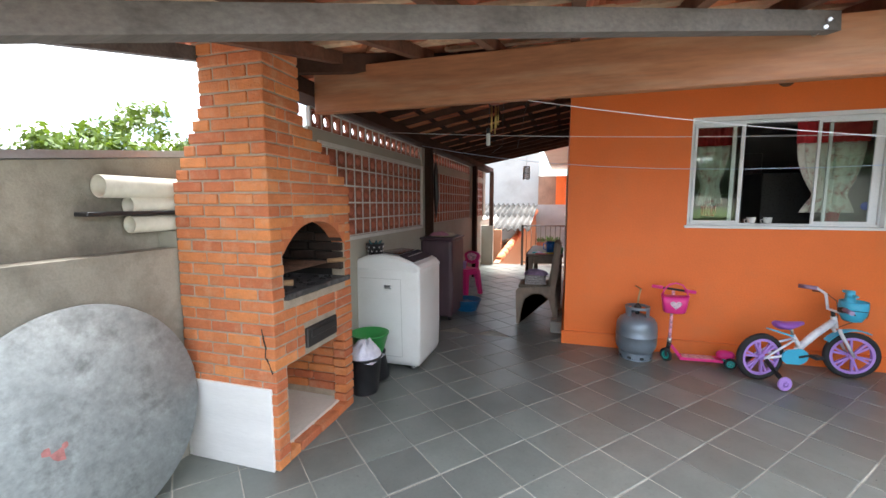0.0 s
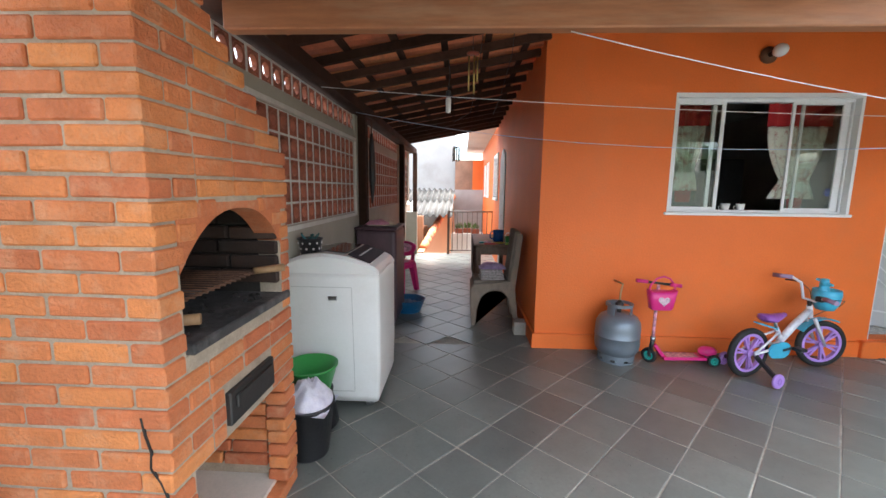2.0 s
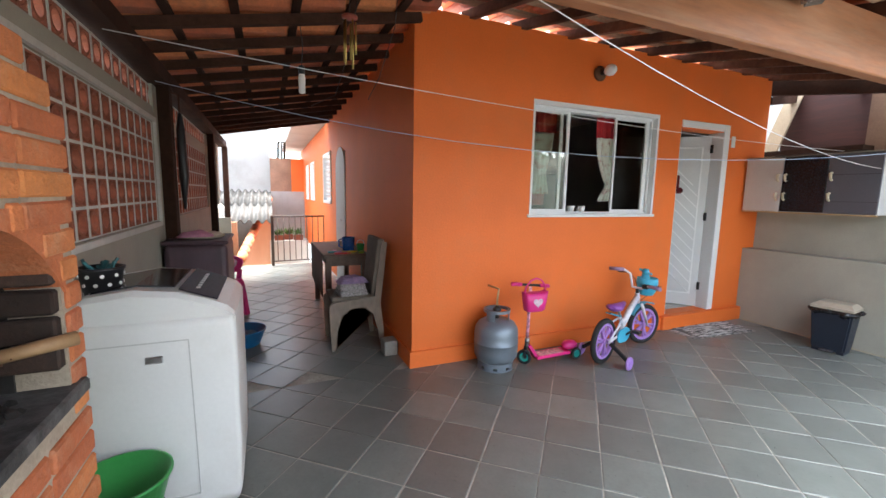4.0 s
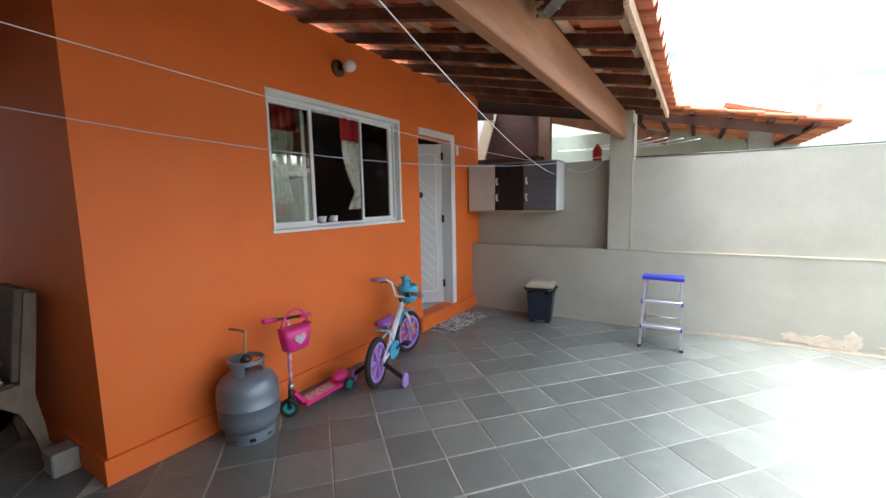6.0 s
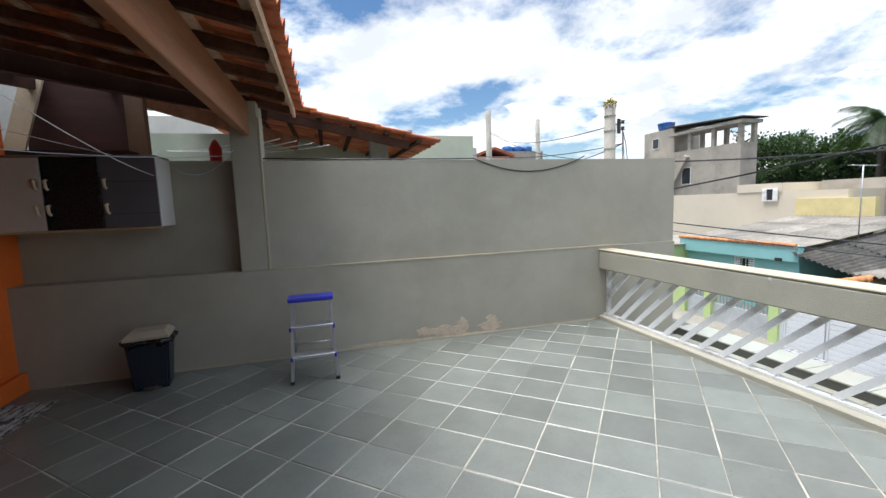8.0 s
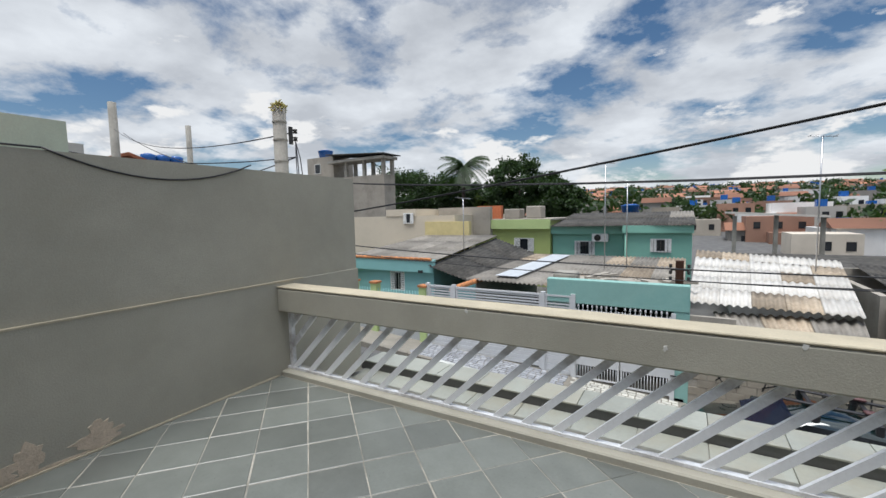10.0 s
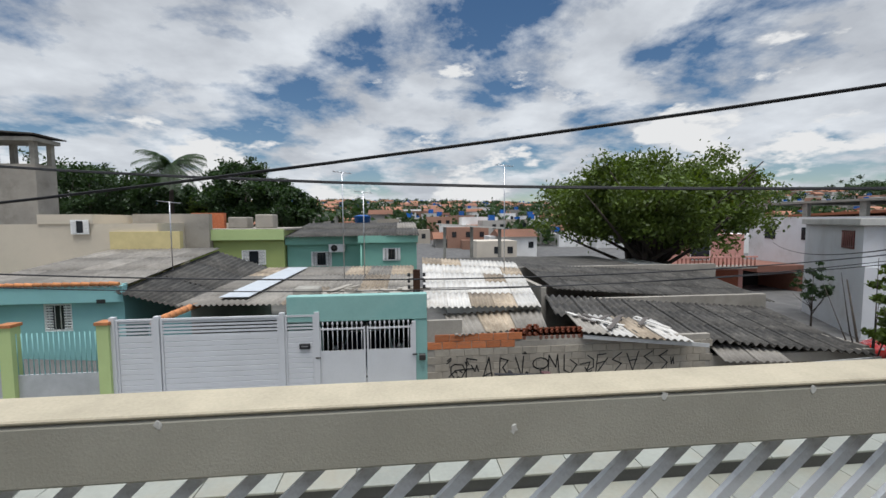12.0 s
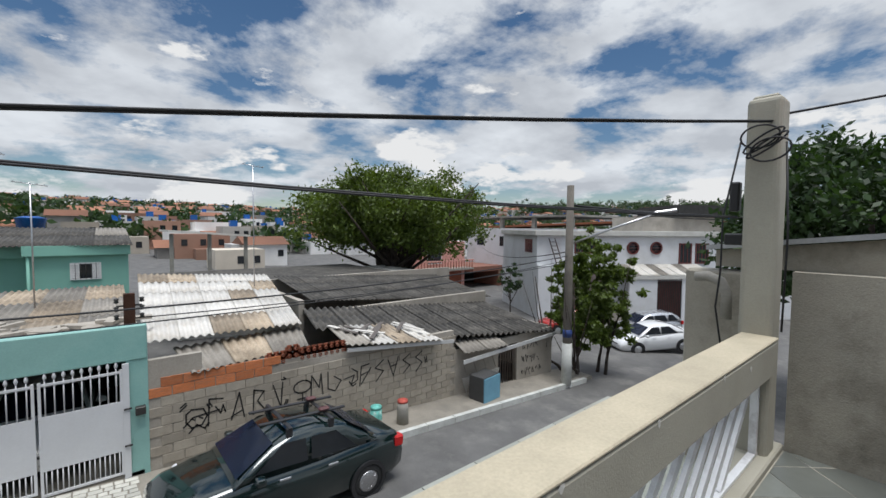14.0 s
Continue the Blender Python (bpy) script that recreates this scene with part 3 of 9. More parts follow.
    part("grill", grill, paint("rusty_iron", (0.10, 0.045, 0.025), 0.85, var=0.4, scale=12, bump=0.3), parent=bbq, label="rusty iron grill grate")
    wood = paint("handle_wood", (0.30, 0.175, 0.085), 0.6, var=0.2, bump=0.1)
    part("skewer_grip", T([(X1 - 0.19, -2.47, 1.0), (X1 - 0.03, -2.40, 1.0)], [0.016, 0.018], 10), wood, parent=bbq, label="turned wooden grip of the lower grate")
    part("skewer_grip", T([(X1 - 0.08, -1.97, 1.065), (X1 + 0.02, -1.90, 1.07)], [0.014, 0.016], 10), wood, parent=bbq, label="turned wooden grip of the upper grate")
    drawer = B(X1 - 0.01, X1 + 0.012, -2.34, -2.02, 0.60, 0.72, bevel=0.004)
    part("ash_drawer", box(drawer, X1 + 0.012, X1 + 0.022, -2.31, -2.05, 0.655, 0.70, bevel=0.003), dark_metal, parent=bbq, label="dark metal ash drawer front")
    part("niche_floor", B(X0 + 0.1, X1 - 0.06, Y0 + 0.1, Y1 - 0.08, 0.03, 0.075), paint("pale_slab", (0.58, 0.53, 0.46), 0.5, var=0.1), parent=bbq, label="pale tile floor of the log niche")
    part("front_panel", B(X0 + 0.02, X1 - 0.03, Y0 - 0.012, Y0 + 0.006, 0.0, 0.465, bevel=0.003), paint("white_board", (0.72, 0.71, 0.69), 0.45, var=0.05, scale=2, grain=20, stretch=(1, 1, 6)), parent=bbq, label="white board leaning on the lower brickwork")
    part("side_strip", B(X0 - 0.005, X0 + 0.018, Y0 - 0.006, Y0 + 0.006, 0.0, 0.45), white_paint, parent=bbq)
    crack = bmesh.new()
    pts = [(X1 - 0.075, 0.79), (X1 - 0.068, 0.74), (X1 - 0.055, 0.69), (X1 - 0.06, 0.64), (X1 - 0.035, 0.60), (X1 - 0.018, 0.55)]
    for a, b in zip(pts, pts[1:]):
        slab(crack, (a[0], Y0 - 0.001, a[1]), (b[0], Y0 - 0.001, b[1]), 0.0055, 0.006, up=(0, -1, 0))
    part("crack", crack, soot, parent=bbq, label="dark crack running down the brick joints")

    rng = random.Random(11)
    shapes = {}

    def brick(cx, cy, cz, lx, ly, mat=brick_mat):
        key = (round(lx, 3), round(ly, 3), mat.name)
        if key not in shapes:
            shapes[key] = finish("brick", B(-lx / 2, lx / 2, -ly / 2, ly / 2, -0.0265, 0.0265, bevel=0.005), mat)
        ob = new("brick", shapes[key])
        ob.parent = bbq
        ob.matrix_basis = pose(cx + rng.uniform(-0.0025, 0.0025), cy + rng.uniform(-0.0025, 0.0025), cz + rng.uniform(-0.001, 0.001), rng.uniform(-0.6, 0.6), rng.uniform(-0.8, 0.8), rng.uniform(-1, 1))

    def spans(a, b, shift, piece=0.2, gap=0.011):
        size = b - a
        n = max(1, round(size / piece + (0.5 if shift else 0)))
        w = size / (n - 0.5) if shift and n > 1 else size / n
        out, p = [], a
        for q in range(n):
            e = p + (w / 2 if shift and q == 0 and n > 1 else w)
            out.append((p, min(e, b) - (gap if q < n - 1 else 0)))
            p = e
        return out

    course = 0.0625
    for i in range(38):
        zc = 0.03 + i * course
        if zc > 2.38:
            break
        k = min(1.0, max(0.0, (zc - 1.55) / 0.38))
        x0, y1 = X0 + 0.21 * k, Y1 - 0.52 * k
        odd = i % 2
        if zc > 0.44:
            for a, b in spans(x0, X1 - (0.098 if odd else 0.0), odd, 0.2):
                brick((a + b) / 2, Y0 + 0.045, zc, b - a, 0.09)
        else:
            brick(X1 - 0.045, Y0 + 0.045, zc, 0.09, 0.09)
        for a, b in spans(Y0 + (0.0 if odd else 0.098), y1, not odd, 0.2):
            if 0.08 < zc < 0.55:
                for s, t in ((a, min(b, -2.515)), (max(a, -1.915), b)):
                    if t - s > 0.03:
                        brick(X1 - 0.045, (s + t) / 2, zc, 0.09, t - s)
                continue
            if 0.90 < zc < 1.36:
                half = 0.32 if zc < 1.19 else 0.325 * max(0.0, 1 - (zc - 0.0265 - 1.165) / 0.172) ** (1 / 2.4)
                for s, t in ((a, min(b, -2.19 - half)), (max(a, -2.19 + half), b)):
                    if t - s > 0.012:
                        brick(X1 - 0.045, (s + t) / 2, zc, 0.09, t - s)
                continue
            if 0.585 < zc < 0.73 and a < -2.02 and b > -2.34:
                for s, t in ((a, min(b, -2.345)), (max(a, -2.015), b)):
                    if t - s > 0.03:
                        brick(X1 - 0.045, (s + t) / 2, zc, 0.09, t - s)
                continue
            brick(X1 - 0.045, (a + b) / 2, zc, 0.09, b - a)
        if zc > 1.55:
            for a, b in spans(x0, X1 - 0.1, odd, 0.2):
                brick((a + b) / 2, y1 - 0.05, zc, b - a, 0.09)
        if 0.1 < zc < 0.55:
            for a, b in spans(X0 + 0.1, X1 - 0.1, odd, 0.2):
                brick((a + b) / 2, Y1 - 0.085, zc, b - a, 0.03)
            for a, b in spans(Y0 + 0.1, Y1 - 0.1, odd, 0.2):
                brick(X0 + 0.098, (a + b) / 2, zc, 0.03, b - a)
        if 0.98 < zc < 1.3:
            for a, b in spans(X0 + 0.1, X1 - 0.012, odd, 0.2):
                brick((a + b) / 2, Y1 - 0.095, zc, b - a, 0.03, sooty_brick)
            for a, b in spans(Y0 + 0.1, Y1 - 0.1, odd, 0.2):
                brick(X0 + 0.112, (a + b) / 2, zc, 0.03, b - a, sooty_brick)


barbecue()

# ---- leaning stone disc and stacked pipes ----
disc_mat = paint("disc_stone", (0.25, 0.27, 0.27), 0.6, var=0.26, scale=7, grain=40, bump=0.2, stain=((0.10, 0.105, 0.10), 0.85, 6.5))
disc = thing("table_disc", "round grey stone table top leaning on the boundary wall", "table top", pose(-1.90, -3.14, 0.0, 0, 0, 90) @ pose(0, 0, 0, 80, 0, 0))
part("slab", L([(0.02, 0.0), (0.49, 0.0), (0.503, 0.008), (0.506, 0.022), (0.498, 0.035), (0.02, 0.036)], 64, (0, 0.506, 0)), disc_mat, parent=disc)
spot = bmesh.new()
rsp = random.Random(8)
for dx, dy, r in ((0.16, 0.42, 0.030), (0.195, 0.45, 0.020), (0.13, 0.45, 0.016)):
    pts = [(q, 0.3 * math.pi * k) for k, q in enumerate([r * rsp.uniform(0.6, 1.2) for _ in range(7)])]
    edge = [(-dx + q * math.cos(a * 0.95), dy + 0.02 + q * math.sin(a * 0.95)) for q, a in pts]
    rings(spot, [[(x, y, z) for x, y in edge] for z in (0.0359, 0.0364)], smooth=False)
part("paint_spot", spot, paint("red_stain", (0.36, 0.15, 0.14), 0.6, var=0.3, scale=20), parent=disc, label="faded red paint spot")

pvc = paint("pvc_pipe", (0.62, 0.58, 0.48), 0.45, var=0.08, scale=4, grain=30, bump=0.04, stain=((0.40, 0.34, 0.24), 0.4, 6))
setting("pipe_shelf", B(LEFT - 0.128, LEFT + 0.0, -2.6, -1.9, 1.2, 1.292), grey_plaster, "plaster shelf behind the barbecue", "shelf")
for (y, z, r, d) in ((-2.93, 1.525, 0.055, 0.0), (-2.80, 1.435, 0.044, 0.02), (-2.80, 1.338, 0.044, 0.0)):
    pipe = thing("pipe", "cream plastic pipe stacked between barbecue and wall", "pipe", group="pipes stacked by the barbecue")
    bm = bmesh.new()
    outer = [[Vector((-2.135 + rr * math.cos(a), yy, z + (yy - y) * d + rr * math.sin(a))) for a in (2 * math.pi * k / 20 for k in range(20))] for rr, yy in ((r, -1.95), (r, y), (r - 0.006, y), (r - 0.006, -1.95))]
    rings(bm, outer, cap=False)
    part("tube", bm, pvc, parent=pipe)
rod = thing("metal_bar", "black square metal bar lying between the pipes", "bar")
part("bar", B(-2.175, -2.085, -3.02, -1.95, 1.384, 1.405, bevel=0.004), black_plastic, parent=rod)

# ---- washing machine ----
washer_white = paint("washer_white", (0.70, 0.70, 0.68), 0.35, var=0.03, scale=2, bump=0.02, stain=((0.5, 0.47, 0.4), 0.25, 3))
washer = thing("washing_machine", "white top-loading washing machine with dark glass lid", "washing machine", pose(-1.475, -0.87, 0))
bm = bmesh.new()
loops = []
for z, w, d in ((0.045, 0.285, 0.272), (0.09, 0.298, 0.281), (0.3, 0.304, 0.285), (0.85, 0.304, 0.285), (0.895, 0.30, 0.28)):
    r = 0.022
    pts = []
    for cx, cy, a0 in ((w - r, d - r, 0), (-w + r, d - r, 90), (-w + r, -d + r, 180), (w - r, -d + r, 270)):
        pts += [(cx + r * math.cos(radians(a0 + k * 22.5)), cy + r * math.sin(radians(a0 + k * 22.5)), z) for k in range(5)]
    loops.append(pts)
part("cabinet", rings(bm, loops, smooth=True), washer_white, parent=washer)
top = bmesh.new()
prof = [(-0.302, 0.95), (-0.2, 0.99), (-0.05, 1.01), (0.1, 0.992), (0.22, 0.95), (0.275, 0.925), (0.298, 0.90), (0.303, 0.875)]
loops = [[(x, -0.283, 0.885), (x, -0.283, z - 0.02), (x, -0.262, z), (x, 0.262, z), (x, 0.283, z - 0.02), (x, 0.283, 0.885)] for x, z in prof]
part("top_cover", rings(top, loops, smooth=False), washer_white, parent=washer)
lid_glass = paint("lid_glass", (0.05, 0.055, 0.06), 0.12, var=0.1, bump=0.0)
lid = bmesh.new()
rings(lid, [[(x, -0.2, z), (x, 0.2, z), (x, 0.2, z + 0.006), (x, -0.2, z + 0.006)] for x, z in ((-0.2, 0.987), (-0.05, 1.012), (0.08, 1.0))], smooth=False)
part("lid", lid, lid_glass, parent=washer, label="dark glass lid")
panel = bmesh.new()
rings(panel, [[(x, -0.24, z), (x, 0.24, z), (x, 0.24, z + 0.006), (x, -0.24, z + 0.006)] for x, z in ((0.1, 0.997), (0.16, 0.974), (0.235, 0.945))], smooth=False)
console = part("console", panel, paint("console_dark", (0.035, 0.03, 0.04), 0.55, spec=0.25, var=0.1, bump=0.0), parent=washer, label="dark control panel")
marks = bmesh.new()
for i in range(7):
    box(marks, 0.145, 0.165, -0.16 + i * 0.05, -0.135 + i * 0.05, 0.982, 0.9845)
part("panel_marks", marks, white_paint, parent=console)
part("pull", B(-0.02, 0.04, -0.292, -0.281, 0.715, 0.745, bevel=0.004), steel, parent=washer, label="grey handle recess")
seam = bmesh.new()
for a, b in (((-0.25, 0.80), (0.13, 0.80)), ((0.13, 0.80), (0.14, 0.12)), ((0.14, 0.12), (-0.25, 0.12))):
    slab(seam, (a[0], -0.284, a[1]), (b[0], -0.284, b[1]), 0.005, 0.005)
part("panel_seam", seam, paint("seam_grey", (0.5, 0.5, 0.48), 0.5), parent=washer)
for sx in (-0.22, 0.22):
    for sy in (-0.21, 0.21):
        part("foot", L([(0.02, 0.0), (0.03, 0.004), (0.028, 0.03), (0.02, 0.05)], 12, (sx, sy, 0)), paint("foot_grey", (0.35, 0.35, 0.34), 0.6) if sx < 0 and sy < 0 else steel, parent=washer)


def cloth_heap(w, d, h, seed, n=22, fold=7.0):
    """A crumpled cloth lying in folds."""
    bm = bmesh.new()
    rows = []
    off = Vector((seed * 3.1, seed * 1.7, 0))
    for i in range(n + 1):
        row = []
        for j in range(n + 1):
            u, v = i / n * 2 - 1, j / n * 2 - 1
            r = min(1.0, math.hypot(u, v))
            base = h * math.sqrt(max(0, 1 - r * r)) if r < 1 else 0
            nz = noise.noise(Vector((u * fold * 0.4, v * fold * 0.4, seed)) + off) * 0.25 + abs(noise.noise(Vector((u * fold, v * fold, seed + 9)))) * 0.3
            row.append(bm.verts.new((u * w * (1 + nz * 0.15), v * d * (1 + nz * 0.15), max(0.002, base * (0.85 + nz)))))
        rows.append(row)
    for i in range(n):
        for j in range(n):
            f = bm.faces.new((rows[i][j], rows[i + 1][j], rows[i + 1][j + 1], rows[i][j + 1]))
            f.smooth = True
    return bm


def tub(name, label, m, r0, r1, h, mat, rim=0.006, category="bucket", flat=1.0):
    ob = thing(name, label, category, m)
    bm = L([(r0 * 0.2, 0.003), (r0, 0.0), (r0 + 0.004, 0.008), (r1, h - 0.012), (r1 + rim, h - 0.01), (r1 + rim, h), (r1 - 0.004, h), (r0 - 0.004, 0.012), (r0 * 0.2, 0.012)], 32)
    if flat != 1.0:
        turn(bm, Matrix.Diagonal((1, flat, 1, 1)))
    part("shell", bm, mat, parent=ob)
    return ob


bucket = tub("bucket", "black plastic bucket filled with a white cloth", pose(-1.47, -1.60, 0), 0.10, 0.135, 0.29, black_plastic)
white_cloth = paint("white_cloth", (0.62, 0.60, 0.66), 0.9, var=0.12, scale=12, grain=150, bump=0.3, stain=((0.35, 0.33, 0.5), 0.5, 9))
laundry = thing("laundry", "white and lilac laundry heaped in the bucket", "cloth", pose(-1.46, -1.60, 0.265))
part("cloth", cloth_heap(0.12, 0.12, 0.15, 2, n=26), white_cloth, parent=laundry)
green_p = paint("green_plastic", (0.04, 0.30, 0.07), 0.35, var=0.06, bump=0.02)
stool_hidden = tub("basin", "upturned dark basin under the green one", pose(-1.55, -1.33, 0), 0.15, 0.12, 0.22, black_plastic, category="basin")
tub("basin", "green plastic basin beside the washing machine", pose(-1.55, -1.34, 0.22), 0.11, 0.155, 0.16, green_p, category="basin")
pot = tub("peg_pot", "black and white polka-dot pot of clothes pegs", pose(-1.66, -0.98, 0.955), 0.055, 0.075, 0.13, black_plastic, category="pot")
dots = bmesh.new()
for r in range(3):
    for k in range(10):
        a = 2 * math.pi * (k + 0.5 * (r % 2)) / 10
        rr = 0.058 + 0.02 * (0.2 + 0.3 * r) + 0.001
        c = Vector((rr * math.cos(a), rr * math.sin(a), 0.028 + r * 0.036))
        tube(dots, [c, c + Vector((math.cos(a), math.sin(a), 0)) * 0.003], 0.0075, 8)
part("dots", dots, white_paint, parent=pot, label="white painted dots")
pegs = bmesh.new()
rng = random.Random(8)
for _ in range(16):
    a = rng.uniform(0, 6.28)
    p = Vector((rng.uniform(-0.04, 0.04), rng.uniform(-0.04, 0.04), 0.1))
    slab(pegs, p, p + Vector((0.04 * math.cos(a), 0.04 * math.sin(a), rng.uniform(0.02, 0.06))), 0.008, 0.01)
part("pegs", pegs, paint("teal_pegs", (0.03, 0.14, 0.15), 0.5, island=0.6), parent=pot, label="coloured plastic pegs")

# ---- passage furniture ----
purple = paint("cabinet_purple", (0.075, 0.045, 0.055), 0.5, var=0.25, scale=3, grain=20, stretch=(1, 1, 0.3), bump=0.1)
cab = thing("passage_cabinet", "dark purple-brown cabinet with rounded corners", "cabinet", pose(-1.52, 0.72, 0))
part("body", B(-0.21, 0.2, -0.3, 0.3, 0.04, 1.0, bevel=0.04, segments=3), purple, parent=cab)
part("top", B(-0.22, 0.21, -0.31, 0.31, 1.0, 1.025, bevel=0.01), purple, parent=cab)
for sx in (-0.17, 0.16):
    for sy in (-0.25, 0.25):
        part("foot", B(sx - 0.02, sx + 0.02, sy - 0.02, sy + 0.02, 0, 0.045), black_plastic, parent=cab)
slip = thing("folded_cloths", "pink and cream cloths and slippers on a tray", "cloth", pose(-1.52, 0.70, 1.025))
part("tray", L([(0.02, 0), (0.15, 0.002), (0.17, 0.015), (0.165, 0.018), (0.02, 0.008)], 28), cream_edge, parent=slip)
part("cloth", turn(cloth_heap(0.12, 0.1, 0.05, 5), pose(-0.03, -0.05, 0.012)), paint("pink_cloth", (0.55, 0.25, 0.35), 0.9, var=0.2, scale=10), parent=slip, label="pink cloth")
part("cloth", turn(cloth_heap(0.11, 0.08, 0.035, 6), pose(0.04, 0.06, 0.012)), paint("cream_cloth", (0.6, 0.52, 0.40), 0.9, var=0.15, scale=10), parent=slip, label="cream cloth")

pink = paint("pink_plastic", (0.72, 0.03, 0.22), 0.35, var=0.05, bump=0.02)
kid = thing("kids_chair", "pink moulded plastic children's chair with printed backrest", "chair", pose(-1.53, 1.97, 0, 0, 0, -28))
part("seat", B(-0.165, 0.165, -0.16, 0.16, 0.385, 0.42, bevel=0.014, segments=2), pink, parent=kid)
skirt = bmesh.new()
for a, b, c, d in ((-0.16, 0.16, -0.158, -0.145), (-0.16, 0.16, 0.145, 0.158), (-0.163, -0.15, -0.145, 0.145), (0.15, 0.163, -0.145, 0.145)):
    box(skirt, a, b, c, d, 0.33, 0.388)
part("apron", skirt, pink, parent=kid)
for sx in (-1, 1):
    for sy in (-1, 1):
        lg = bmesh.new()
        loops = []
        for z, off, w in ((0.39, 0.125, 0.042), (0.25, 0.145, 0.036), (0.0, 0.175, 0.028)):
            loops.append([(sx * off + a * w, sy * off + b * w, z) for a, b in ((-1, -1), (1, -1), (1, 1), (-1, 1))])
        part("leg", rings(lg, loops, smooth=False), pink, parent=kid)
back = bmesh.new()
edge = [(0.165 * math.cos(t) * (1.0 if math.sin(t) > 0 else 0.95), 0.60 + (0.075 if math.sin(t) > 0 else 0.13) * math.sin(t)) for t in (2 * math.pi * k / 24 for k in range(24))]
rings(back, [[(x, y + 0.10 * (z - 0.42), z) for x, z in edge] for y in (0.15, 0.172)], smooth=False)
for sx in (-0.12, 0.12):
    slab(back, (sx, 0.145, 0.40), (sx, 0.172, 0.52), 0.05, 0.022, up=(0, 1, 0))
bk = part("backrest", back, pink, parent=kid)
part("sticker", rings(bmesh.new(), [[(x * 0.62, y + 0.10 * (z - 0.42), 0.60 + (z - 0.60) * 0.6) for x, z in edge] for y in (0.146, 0.1495)], smooth=False), paint("print_pale", (0.72, 0.45, 0.55), 0.5, var=0.4, scale=30), parent=bk, label="pale printed picture on the backrest")
toy = thing("toy_box", "small lilac toy basket on the pink chair", "toy", pose(-1.56, 1.90, 0.42))
part("basket", L([(0.03, 0), (0.06, 0.0), (0.075, 0.11), (0.07, 0.112), (0.05, 0.01)], 16), paint("lilac", (0.38, 0.26, 0.55), 0.5), parent=toy)
blue_p = paint("blue_basin", (0.01, 0.10, 0.22), 0.35, var=0.06)
tub("basin", "blue plastic basin with soaking clothes", pose(-1.28, 1.02, 0), 0.14, 0.195, 0.15, blue_p, category="basin")
soak = thing("soaking_clothes", "grey-blue clothes soaking in the basin", "cloth", pose(-1.28, 1.02, 0.05))
part("cloth", cloth_heap(0.13, 0.13, 0.085, 7), paint("wet_cloth", (0.10, 0.13, 0.2), 0.6, var=0.2, scale=9), parent=soak)

table_wood = paint("table_wood", (0.17, 0.115, 0.08), 0.5, var=0.25, scale=3, grain=24, stretch=(2, 0.4, 2), bump=0.15)
table = thing("wooden_table", "worn brown wooden table against the orange wall", "table", pose(-0.27, 1.95, 0))
part("tabletop", B(-0.25, 0.24, -0.62, 0.62, 0.715, 0.75, bevel=0.01), table_wood, parent=table)
part("apron", box(box(box(B(-0.2, 0.2, -0.56, -0.535, 0.62, 0.715), -0.2, 0.2, 0.535, 0.56, 0.62, 0.715), -0.2, -0.175, -0.535, 0.535, 0.62, 0.715), 0.175, 0.2, -0.535, 0.535, 0.62, 0.715), table_wood, parent=table)
for sx in (-0.19, 0.19):
    for sy in (-0.55, 0.55):
        part("leg", B(sx - 0.03, sx + 0.03, sy - 0.03, sy + 0.03, 0, 0.72, bevel=0.006), table_wood, parent=table)
part("stretcher", B(-0.17, 0.17, -0.57, -0.53, 0.30, 0.34, bevel=0.004), table_wood, parent=table)
cover = bmesh.new()
rows = [[cover.verts.new((-0.255 - 0.012 * math.sin(9 * y) * (0.75 - z), y, z)) for z in (0.752, 0.6, 0.45, 0.30)] for y in [-0.6 + 0.06 * k for k in range(21)]]
for a, b in zip(rows, rows[1:]):
    for i in range(3):
        f = cover.faces.new((a[i], b[i], b[i + 1], a[i + 1]))
        f.smooth = True
ob = part("table_runner", cover, paint("brown_cloth", (0.11, 0.075, 0.06), 0.85, var=0.2), parent=table, label="brown cloth hanging over the table edge")
ob.modifiers.new("thick", "SOLIDIFY").thickness = 0.004
mug_blue = paint("mug_blue", (0.01, 0.09, 0.32), 0.25, var=0.05)
mug = thing("blue_jug", "blue plastic jug standing on the table", "jug", pose(-0.2, 1.66, 0.75))
part("body", L([(0.02, 0), (0.062, 0.002), (0.072, 0.15), (0.068, 0.15), (0.058, 0.01), (0.02, 0.01)], 24), mug_blue, parent=mug)
part("handle", T([(-0.065, 0, 0.13), (-0.105, 0, 0.12), (-0.105, 0, 0.05), (-0.062, 0, 0.03)], 0.008, 8), mug_blue, parent=mug)
cup = thing("green_cup", "small green plastic bucket on the table", "cup", pose(-0.08, 1.58, 0.75))
part("body", L([(0.01, 0), (0.035, 0), (0.045, 0.08), (0.042, 0.08), (0.032, 0.005), (0.01, 0.005)], 16), green_p, parent=cup)
part("handle", T([(0.043, 0, 0.078), (0.03, 0, 0.115), (0, 0, 0.125), (-0.03, 0, 0.115), (-0.043, 0, 0.078)], 0.004, 6), white_paint, parent=cup)
